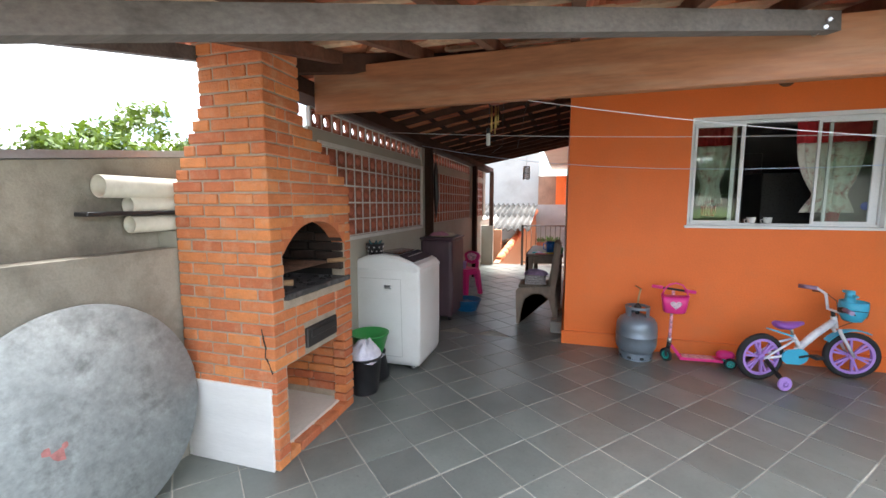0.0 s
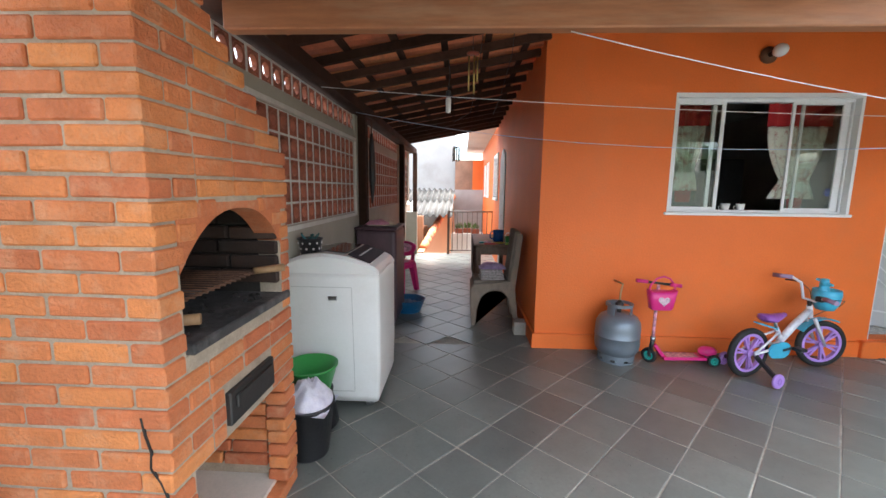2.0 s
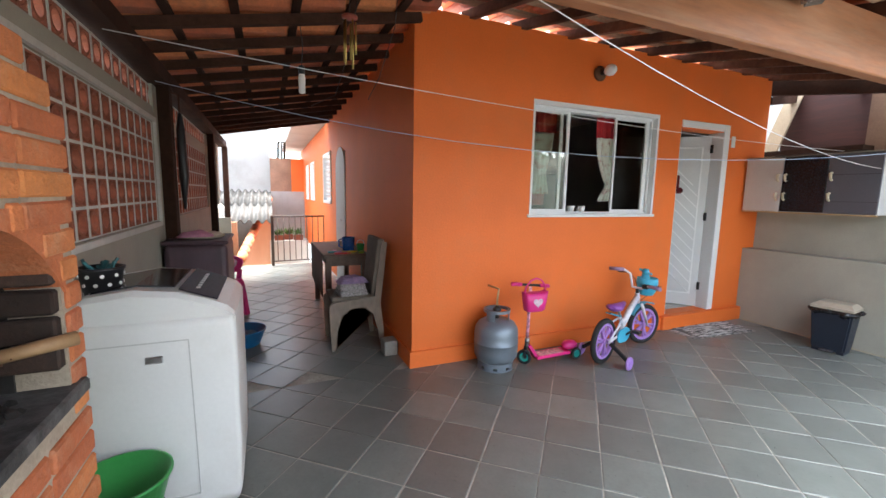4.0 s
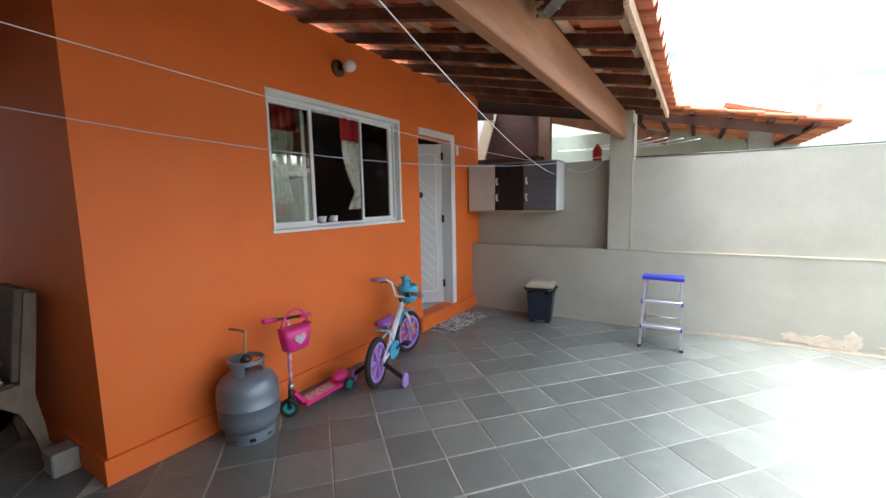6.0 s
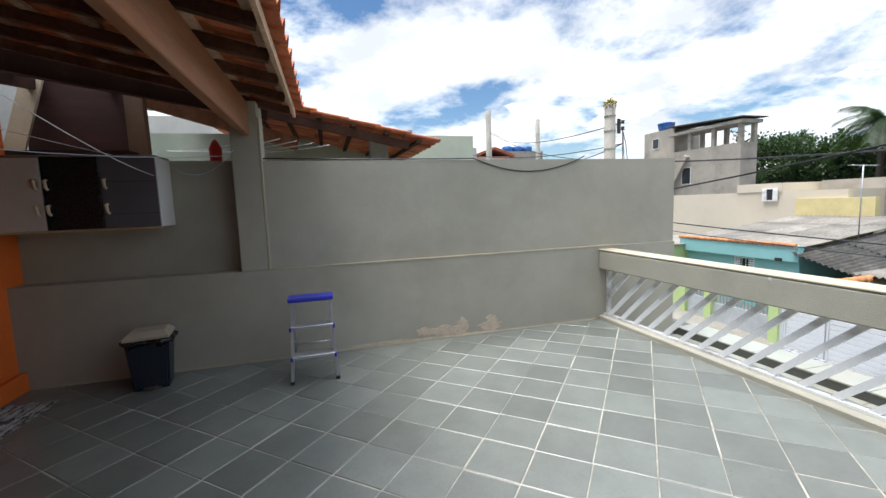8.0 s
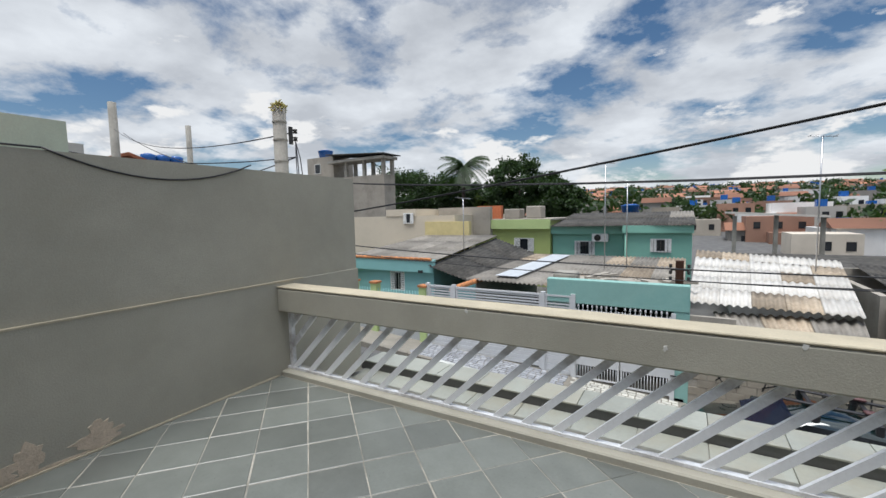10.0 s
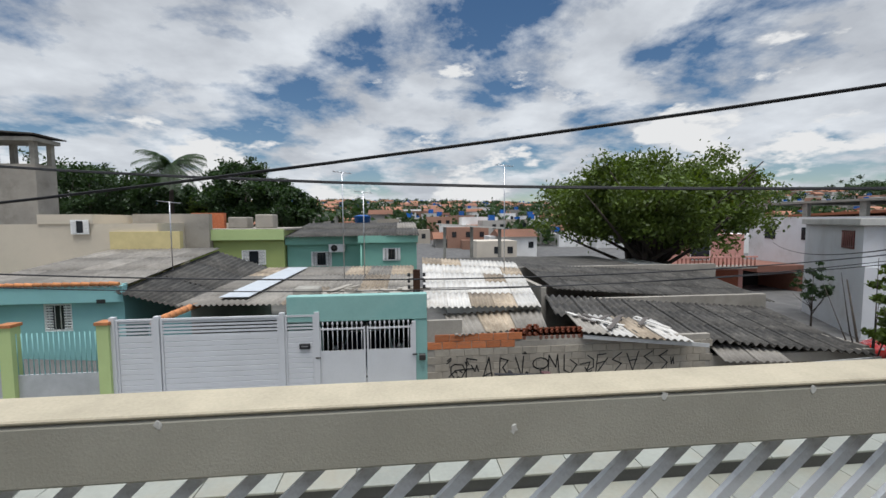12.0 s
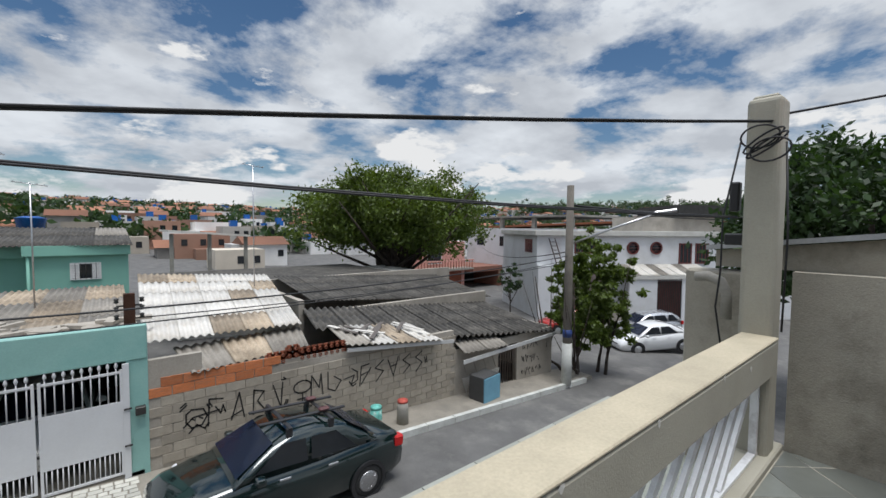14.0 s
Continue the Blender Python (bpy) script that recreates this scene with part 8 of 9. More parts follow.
for x, cap, lab in ((-4.55, (0.40, 0.07, 0.05), "concrete bollard with faded red top"), (-3.75, (0.12, 0.42, 0.36), "concrete bollard painted turquoise and white")):
    bo = thing("bollard", lab, "bollard", pose(x, -13.62, street_z(x)), group="bollards on the pavement")
    part("shaft", L([(0.05, 0), (0.16, 0.0), (0.15, 0.4), (0.14, 0.56), (0.05, 0.57)], 16), concrete if x < -4 else paint("bollard_turquoise", cap, 0.7, var=0.4, scale=9, stain=((0.6, 0.6, 0.55), 0.8, 7)), parent=bo)
    part("cap", L([(0.05, 0.56), (0.145, 0.565), (0.14, 0.62), (0.05, 0.64)], 16), paint("bollard_cap", cap, 0.7, var=0.4, scale=12), parent=bo)

# ---- the blue house and its fence ----
bh = thing("blue_house", "light blue bungalow with grey corrugated roof", "house")
part("wall", wall_with_holes(bmesh.new(), "y", -17.7, -17.5, 9.95, 14.4, -3.6, -0.42, [(11.45, 12.25, -1.85, -1.0)]), sky_paint, parent=bh)
part("fascia", B(9.85, 14.6, -17.5, -17.3, -0.95, -0.45), sky_paint, parent=bh)
part("side_wall", B(9.95, 10.1, -24, -17.7, -3.6, -0.6), sky_paint, parent=bh)
house_window(bh, 11.45, 12.25, -1.85, -1.0, -17.55, shutters=True, mat=white_paint)
part("number", B(10.35, 10.6, -17.299, -17.29, -0.98, -0.86), black_plastic, parent=bh, label="dark house number plate")
for k in range(18):
    x = 9.95 + k * 0.26
    part("edge_tile", T([(x, -17.32, -0.40), (x + 0.27, -17.32, -0.385)], [0.06, 0.07], 8), terra_edge, parent=bh)
sheet_roof("", "", ((14.5, -17.4, -0.40), (9.9, -17.4, -0.46), (9.9, -24.2, 0.25), (14.5, -24.2, 0.25)), 5, 3, [fibre], parent=bh, seed=21)
sheet_roof("", "", ((10.0, -17.3, -0.62), (7.75, -17.6, -1.35), (7.75, -24.2, -0.7), (10.0, -24.2, 0.1)), 3, 3, [fibre_dark], parent=bh, seed=22)
part("yard_wall", B(7.6, 7.8, -24, -15.0, -3.4, -1.15), raw_wall, parent=bh)
for k in range(14):
    y = -15.0 - k * 0.3
    part("yard_wall_tile", T([(7.7, y, -1.10), (7.7, y - 0.3, -1.09)], [0.11, 0.12], 8), terra_edge, parent=bh)
part("yard_wall_paint", B(7.58, 7.82, -16.6, -15.0, -2.2, -1.14), sky_paint, parent=bh)
gf = thing("green_fence", "pale green fence wall with teal bars and tiled posts", "fence")
for x in (8.42, 10.5, 11.5):
    part("post", B(x - 0.13, x + 0.13, FACE - 0.13, FACE + 0.13, street_z(x) - 0.1, -0.95), pale_green, parent=gf)
    part("post_cap", B(x - 0.16, x + 0.16, FACE - 0.16, FACE + 0.16, -0.95, -0.88), terra_edge, parent=gf)
part("fence_wall", B(11.63, 14.4, FACE - 0.1, FACE + 0.1, -3.0, -1.0), pale_green, parent=gf)
for k in range(9):
    part("wall_cap", T([(11.6 + k * 0.3, FACE, -0.97), (11.9 + k * 0.3, FACE, -0.96)], [0.11, 0.12], 8), terra_edge, parent=gf)
part("low_panel", B(8.55, 10.37, FACE - 0.02, FACE + 0.02, -2.8, -2.1), paint("panel_grey", (0.4, 0.42, 0.43), 0.6), parent=gf)
part("low_panel", B(10.63, 11.37, FACE - 0.02, FACE + 0.02, -2.7, -2.0), paint("panel_grey", (0.4, 0.42, 0.43), 0.6), parent=gf)
for a, b in ((8.55, 10.37), (10.63, 11.37)):
    n = int((b - a) / 0.11)
    for k in range(n + 1):
        x = a + (b - a) * k / n
        part("bar", T([(x, FACE, -2.1), (x, FACE, -1.12)], 0.012, 5), sky_paint, parent=gf)
side_house = thing("green_side_house", "pale green wall at the end of the row", "house")
part("wall", B(14.4, 17.5, -24, -15.5, -3.4, -0.75), pale_green, parent=side_house)
part("roof", B(14.3, 17.7, -24, -15.3, -0.75, -0.68), fibre, parent=side_house)

bw = thing("beige_building", "long beige rendered building wall", "building")
part("wall", B(12.6, 30, -34, -24.2, -3.5, 1.42), beige_paint, parent=bw)
part("upper_wall", B(15.3, 17.6, -30, -24.15, 1.42, 1.85), beige_paint, parent=bw)
part("yellow_wall", B(11.6, 14.6, -24.4, -24.1, -1.5, 1.05), paint("yellow_paint", (0.62, 0.52, 0.26), 0.8, var=0.08), parent=bw)
house_window(bw, 15.45, 16.2, 0.95, 1.6, -24.12, shutters=True, bars=False)
part("block_wall", B(11.4, 15.1, -27.0, -26.6, 0.0, 1.9), raw_wall, parent=bw)
gh = thing("green_house", "lime green two-storey house with flat roof", "house")
part("wall", B(7.75, 14.2, -33, -27, -4, 1.0), green_paint, parent=gh)
part("fascia", B(7.7, 14.3, -27.0, -26.75, 0.5, 1.06), pale_green, parent=gh)
part("roof", B(7.6, 14.3, -33, -26.9, 1.0, 1.1), raw_wall, parent=gh)
house_window(gh, 8.72, 9.95, -0.85, -0.05, -26.97, shutters=True, bars=False)
tank = part("roof_tank", box(B(8.9, 9.9, -30, -29, 1.1, 1.9, bevel=0.05), 10.4, 11.5, -30.2, -29.2, 1.1, 1.75, bevel=0.05), raw_wall, parent=gh)
part("roof_brick_wall", B(11.7, 13.5, -29.5, -29.2, 1.1, 2.0), brick_mat, parent=gh)
ah = thing("aqua_house", "aqua two-storey house with corrugated roof", "house")
part("wall", box(B(3.65, 7.68, -33, -27.3, -4, 0.45), 0.62, 3.65, -33, -26.5, -4, 0.45), aqua_paint, parent=ah)
part("fascia", box(B(3.65, 7.72, -27.3, -27.05, 0.2, 0.66), 0.55, 3.75, -26.5, -26.3, 0.3, 0.68), aqua_paint, parent=ah)
house_window(ah, 1.5, 2.45, -0.68, 0.0, -26.47, shutters=True)
house_window(ah, 5.3, 6.4, -1.0, -0.2, -27.27, shutters=True)
ac = new("air_conditioner")
ac.parent = ah
part("casing", B(4.55, 5.4, -27.3, -26.95, -0.22, 0.22, bevel=0.02), white_paint, parent=ac)
part("fan", turn(L([(0.02, 0.0), (0.17, 0.0), (0.18, 0.012), (0.02, 0.02)], 20), pose(5.1, -26.95, 0, -90, 0, 0)), dark_metal, parent=ac)
sheet_roof("", "", ((7.7, -27.0, 0.66), (0.5, -26.3, 0.72), (0.5, -33, 1.35), (7.7, -33, 1.35)), 6, 2, [fibre_dark, fibre, fibre_dark], parent=ah, seed=31)
part("down_pipe", T([(3.6, -26.4, 0.3), (3.6, -26.4, -3)], 0.05, 8), aqua_paint, parent=ah)
blue_tank = thing("water_tank", "blue plastic water tank on a roof", "tank", pose(4.2, -34.0, 1.2))
part("tank", L([(0.3, 0), (0.5, 0), (0.6, 0.6), (0.62, 0.62), (0.3, 0.72)], 20), mug_blue, parent=blue_tank)

tw = thing("concrete_tower_house", "unfinished grey concrete house with open top floor", "house")
part("wall", box(B(30.2, 38.4, -42, -40, -4, 6.2), 38.4, 43.0, -44, -40.5, -4, 9.0), raw_wall, parent=tw)
part("top_slab", B(29.9, 38.6, -42.2, -39.6, 7.95, 8.25), concrete, parent=tw)
part("top_roof", S((38.6, -41, 9.0), (29.7, -41, 8.45), 3.2, 0.1), fibre_dark, parent=tw)
for x in (30.4, 33.2, 36.0):
    for y in (-40.2, -41.8):
        part("column", B(x - 0.18, x + 0.18, y - 0.18, y + 0.18, 6.2, 7.95), concrete, parent=tw)
part("annex", B(38.6, 41.4, -40, -38.5, -2, 5.4), beige_paint, parent=tw)
house_window(tw, 40.6, 41.6, 7.0, 8.2, -40.45, bars=False)
house_window(tw, 35.6, 36.8, 2.6, 4.4, -39.95, bars=False)
part("stair", S((38.2, -39.9, 2.0), (36.0, -39.9, 5.6), 0.8, 0.5), raw_wall, parent=tw)
wt = thing("water_tank", "blue plastic water tank on a roof", "tank", pose(41.2, -42, 9.0))
part("tank", L([(0.5, 0), (0.75, 0), (0.95, 0.95), (0.97, 1.0), (0.4, 1.15)], 20), mug_blue, parent=wt)

# ---- the white corner building ----
wb = thing("white_building", "white two-storey corner building with round windows and maroon frames", "building", pose(-22.72, -23.29, -5.0, 0, 0, 147.5))
pw = paint("white_wall", (0.66, 0.67, 0.68), 0.8, var=0.06, scale=0.5, grain=30, bump=0.15, stain=((0.42, 0.40, 0.36), 0.5, 0.4))
maroon = paint("maroon_frame", (0.13, 0.03, 0.025), 0.6)
part("wall", B(0, 24, 0, 9, -0.6, 6.2), pw, parent=wb)
part("parapet", box(B(-0.25, 24, -0.28, 0.0, 6.05, 6.42, bevel=0.02), -0.25, 0.0, 0.0, 9, 6.05, 6.42, bevel=0.02), white_plaster, parent=wb, label="stained white parapet of the flat roof")
part("projecting_bay", B(0.0, 3.2, -0.35, 0.0, -0.6, 3.9), pw, parent=wb)
# no real opening: a dark grey box stands for the bay's shade
part("garage_opening", B(2.2, 5.2, -0.36, -0.2, 0.2, 3.55), paint("bay_shade_grey", (0.16, 0.13, 0.12), 0.9, var=0.2), parent=wb, label="solid grey panel painted as the shade of an open corner bay")
part("low_wall", B(2.0, 7.4, -1.5, -1.3, -0.6, 1.2), raw_wall, parent=wb)
for k in range(9):
    part("awning_sheet", sheet(bmesh.new(), (6.2 + k * 0.72, -1.9, 3.35), (6.9 + k * 0.72, -1.9, 3.33), (6.9 + k * 0.72, 0.0, 3.95), (6.2 + k * 0.72, 0.0, 3.95), 4, 0.04), fibre_white if k % 3 else fibre, parent=wb)
part("awning_beam", B(6.1, 12.8, -1.95, -1.82, 3.05, 3.3), white_plaster, parent=wb)
part("front_wall", box(B(10.1, 13.0, -1.85, -1.7, -0.6, 3.1), 6.1, 8.2, -1.85, -1.7, -0.6, 3.1), pw, parent=wb)
gate_m = new("gate")
gate_m.parent = wb
part("backing", B(8.2, 10.1, -1.76, -1.72, -0.4, 2.9), maroon, parent=gate_m)
for k in range(14):
    part("gate_bar", B(8.24 + k * 0.137, 8.29 + k * 0.137, -1.82, -1.77, -0.4, 2.9), dark_metal, parent=gate_m)
for x in (9.26, 7.39):
    part("round_window", turn(L([(0.02, 0), (0.40, 0), (0.40, 0.03), (0.02, 0.03)], 24), pose(x, -0.002, 5.16, 90, 0, 0)), dark_glass, parent=wb)
    rf_ = part("round_frame", ring_shape(bmesh.new(), (x, -0.05, 5.16), (0, 1, 0), 0.39, 0.48, 0.1, 24), maroon, parent=wb)
    for k in range(3):
        part("bar", B(x - 0.4, x + 0.4, -0.075, -0.05, 4.93 + k * 0.22, 4.96 + k * 0.22), maroon, parent=rf_)
for x0, x1, z0, z1 in ((11.13, 12.17, 3.98, 5.53), (12.48, 13.58, 3.98, 5.53), (14.85, 16.06, 4.28, 5.41), (2.83, 4.6, 4.75, 5.7), (17.5, 18.7, 4.28, 5.41)):
    wn2 = new("window")
    wn2.parent = wb
    part("frame", box(box(box(B(x0, x0 + 0.08, -0.06, 0.0, z0, z1), x1 - 0.08, x1, -0.06, 0.0, z0, z1), x0 + 0.08, x1 - 0.08, -0.06, 0.0, z1 - 0.08, z1), x0 + 0.08, x1 - 0.08, -0.06, 0.0, z0, z0 + 0.08), maroon, parent=wn2)
    part("pane", B(x0 + 0.08, x1 - 0.08, -0.012, -0.004, z0 + 0.08, z1 - 0.08), dark_glass, parent=wn2)
    n = max(3, int((x1 - x0) / 0.26))
    for k in range(1, n):
        a = x0 + (x1 - x0) * k / n
        part("bar", B(a - 0.02, a + 0.02, -0.05, -0.013, z0 + 0.08, z1 - 0.08), maroon, parent=wn2)
sw_ = new("window")
sw_.parent = wb
part("frame", B(-0.05, 0.0, 1.0, 2.6, 4.75, 5.75), maroon, parent=sw_)
part("pane", B(-0.06, -0.05, 1.12, 2.48, 4.85, 5.65), dark_glass, parent=sw_)
for k in range(5):
    part("bar", B(-0.08, -0.06, 1.25 + k * 0.25, 1.29 + k * 0.25, 4.85, 5.65), maroon, parent=sw_)
part("roof_terrace_wall", B(9.1, 16.0, 1.5, 6.0, 6.2, 7.55), raw_wall, parent=wb, label="raw grey block storey on the roof")
part("roof_terrace_slab", B(11.8, 17.0, 1.0, 6.5, 7.55, 8.5), dark_metal, parent=wb, label="dark weathered water tank housing")
lad = thing("leaning_ladder", "old wooden ladder leaning on the white building", "ladder", pose(-22.72, -23.29, -5.0, 0, 0, 147.5) @ pose(1.45, -0.75, 3.9))
for dx in (-0.22, 0.22):
    part("rail", S((dx, 0, 0), (dx - 0.4, 0.62, 1.95), 0.05, 0.05), dark_wood, parent=lad)
for k in range(6):
    q = 0.12 + 0.15 * k
    part("rung", T([(-0.22 - 0.4 * q, 0.62 * q, 1.95 * q), (0.22 - 0.4 * q, 0.62 * q, 1.95 * q)], 0.022, 6), dark_wood, parent=lad)
w2 = thing("white_rear_building", "white building with covered roof terrace behind", "building")
part("wall", B(-50, -37, -46, -29, -5, 1.6), pw, parent=w2)
part("terrace_roof", B(-50, -37, -46, -29, 2.9, 3.1), concrete, parent=w2)
for y in (-45, -40, -35, -30):
    part("column", B(-37.6, -37.2, y - 0.25, y + 0.25, 1.6, 2.9), concrete, parent=w2)
for y in (-44, -40, -36.5, -33):
    part("window", B(-37.02, -36.95, y, y + 1.2, -0.6, 0.6), dark_glass, parent=w2)
r3 = thing("tiled_hall", "low hall with an orange tiled roof", "building")
part("wall", B(-78, -58, -60, -24, -4, 1.6), raw_wall, parent=r3)
part("roof", S((-62, -60.5, 1.9), (-62, -23.5, 3.0), 12, 0.3), tile_far, parent=r3)
ph = thing("pink_house", "pink house with balcony over red garage doors", "house")
pinkw = paint("pink_wall", (0.60, 0.30, 0.25), 0.8, var=0.08)
part("wall", B(-31, -23.5, -46, -40, -6, 0.0), pinkw, parent=ph)
part("balcony", B(-31.2, -23.3, -40, -38.6, -3.1, -2.9), concrete, parent=ph)
for k in range(20):
    part("baluster", T([(-31 + k * 0.4, -38.7, -2.9), (-31 + k * 0.4, -38.7, -2.1)], 0.06, 6), paint("balcony_red", (0.35, 0.13, 0.09), 0.7), parent=ph)
part("balcony_rail", B(-31.2, -23.3, -38.8, -38.6, -2.1, -1.95), pinkw, parent=ph)
house_window(ph, -27.5, -25.5, -2.4, -0.8, -39.95, bars=False)
for x0 in (-30.5, -27.2):
    part("garage_door", B(x0, x0 + 2.8, -40.05, -39.95, -5.8, -3.4), paint("garage_red", (0.28, 0.07, 0.03), 0.6), parent=ph)
gar = thing("open_garages", "row of open dark garages with planted roof", "garage")
part("wall", box(box(B(-41, -32, -46, -44, -7, -3.2), -41, -32, -46, -39.5, -3.6, -3.0), -36.8, -36.3, -44, -39.5, -7, -3.6), paint("garage_brown", (0.22, 0.10, 0.07), 0.8), parent=gar)
# black sheet on the back wall, standing for the garages' shade
part("inside", B(-41, -32, -44, -43.9, -7, -3.6), shade_black, parent=gar)
low = thing("workshop_building", "grey workshop with white canopy roof", "building")
part("wall", B(-14.5, -1.0, -31, -26, -4.5, -1.25), white_plaster, parent=low)
part("roof", B(-12, -0.5, -32, -25, -1.25, -1.1), fibre_dark, parent=low)
part("canopy", S((-6, -36, 0.9), (-1.5, -36, 1.2), 5, 0.12), fibre_white, parent=low)
for x in (-5.8, -3.7, -1.7):
    part("canopy_post", B(x - 0.1, x + 0.1, -34, -33.8, -3, 1.0), concrete, parent=low)
mid = thing("yard_wall", "grey rendered yard walls behind the sheds", "wall")
part("wall", box(B(-15, -3.8, -24.2, -24.0, -4, -0.9), -4.0, -3.8, -24, -19, -4, -1.1), raw_wall, parent=mid)
sheet_roof("rear_shed_roof", "low grey corrugated roof behind the shed", ((-4.5, -19.6, -1.25), (-14, -19.6, -2.0), (-14, -24, -1.3), (-4.5, -24, -0.75)), 10, 3, [fibre_dark], seed=40)

# ---- distant town on the slope ----
def town():
    r = random.Random(77)
    kinds = [("white", paint("town_white", (0.62, 0.61, 0.59), 0.9, var=0.15, scale=0.2, bump=0, island=0.3)), ("brick", paint("town_brick", (0.30, 0.17, 0.12), 0.9, var=0.15, scale=0.2, bump=0, island=0.35)), ("grey", paint("town_grey", (0.36, 0.34, 0.31), 0.9, var=0.15, scale=0.2, bump=0, island=0.35)), ("cream", paint("town_cream", (0.46, 0.41, 0.34), 0.9, var=0.15, scale=0.2, bump=0, island=0.35))]
    walls = [bmesh.new() for _ in kinds]
    roofs, holes, tanks = bmesh.new(), bmesh.new(), bmesh.new()
    for _ in range(2300):
        a = radians(r.uniform(-205, -25) if r.random() < 0.12 else r.uniform(-165, -55))
        d = 75 + 560 * r.random() ** 0.8
        x, y = d * math.cos(a), d * math.sin(a)
        if (x < -22 and d < 110) or (x > 5 and d < 120):
            continue
        z = land_z(x, y)
        w, dp, h = r.uniform(5, 10), r.uniform(5, 9), r.choice((3, 3.2, 4, 5.8, 6.2))
        k = r.choices(range(4), (5, 2, 4, 2))[0]
        box(walls[k], x - w / 2, x + w / 2, y - dp / 2, y + dp / 2, z - 6, z + h)
        if r.random() < 0.3:
            e = 0.5
            vs = [roofs.verts.new(c) for c in ((x - w / 2 - e, y - dp / 2 - e, z + h), (x + w / 2 + e, y - dp / 2 - e, z + h), (x + w / 2 + e, y + dp / 2 + e, z + h), (x - w / 2 - e, y + dp / 2 + e, z + h), (x - w / 2 - e, y, z + h + 1.4), (x + w / 2 + e, y, z + h + 1.4))]
            for f in ((0, 1, 5, 4), (2, 3, 4, 5), (0, 4, 3), (1, 2, 5), (3, 2, 1, 0)):
                roofs.faces.new([vs[i] for i in f])
        elif r.random() < 0.4:
            box(tanks, x - 0.8, x + 0.8, y - 0.8, y + 0.8, z + h, z + h + 1.4)
        if d < 420:
            for q in range(r.randrange(1, 4)):
                wx = x - w / 2 + (q + 0.5) * w / 3
                box(holes, wx - 0.5, wx + 0.5, y + dp / 2, y + dp / 2 + 0.05, z + h - 2.2, z + h - 1.0)
    for (nm, mt), bm in zip(kinds, walls):
        tagged(part("distant_houses", bm, mt), f"distant {nm} houses crowded on the hillside", "houses", kind="stuff")
    tagged(part("distant_roofs", roofs, paint("town_roof", (0.27, 0.125, 0.075), 0.9, var=0.2, scale=0.1, bump=0, island=0.45)), "orange tiled roofs of the distant houses", "roofs", kind="stuff")
    tagged(part("distant_windows", holes, dark_glass), "dark windows of the distant houses", "windows", kind="stuff")
    tagged(part("distant_tanks", tanks, mug_blue), "blue water tanks on the distant roofs", "tanks", kind="stuff")


town()


# ---- trees ----
def leaf_mat(name, col):
    m = paint(name, col, 0.55, var=0.2, scale=0.6, grain=3, bump=0, island=0.45)
    n, l = m.node_tree.nodes, m.node_tree.links
    b = n["Principled BSDF"]
    tr = n.new("ShaderNodeBsdfTranslucent")
    tr.inputs[0].default_value = (col[0] * 1.5, col[1] * 1.5, col[2] * 0.7, 1)
    mx = n.new("ShaderNodeMixShader")
    mx.inputs[0].default_value = 0.3
    l.new(b.outputs[0], mx.inputs[1])
    l.new(tr.outputs[0], mx.inputs[2])
    l.new(mx.outputs[0], n["Material Output"].inputs[0])
    return m


leaf_green = leaf_mat("leaf_green", (0.078, 0.118, 0.016))
leaf_dark = leaf_mat("leaf_dark", (0.026, 0.056, 0.014))
bark = paint("bark", (0.05, 0.038, 0.03), 0.9, var=0.3, scale=3, grain=14, bump=0.6)


def leaves(bases, per, spread, size, rs, droop=0.3):
    """Leaf blades scattered round twig ends."""
    n = len(bases) * per
    c = np.repeat(np.array(bases), per, axis=0) + rs.normal(0, spread, (n, 3)) * np.array([1, 1, 0.75])
    d = rs.normal(0, 1, (n, 3))
    d[:, 2] -= droop
    d /= np.linalg.norm(d, axis=1)[:, None]
    s = np.cross(d, rs.normal(0, 1, (n, 3)))
    s /= np.linalg.norm(s, axis=1)[:, None]
    k = size * rs.uniform(0.6, 1.3, (n, 1))
    v = np.stack([c - d * k * 0.5, c + s * k * 0.24, c + d * k * 0.5, c - s * k * 0.24], 1).reshape(-1, 3)
    return v, np.arange(n * 4).reshape(-1, 4)


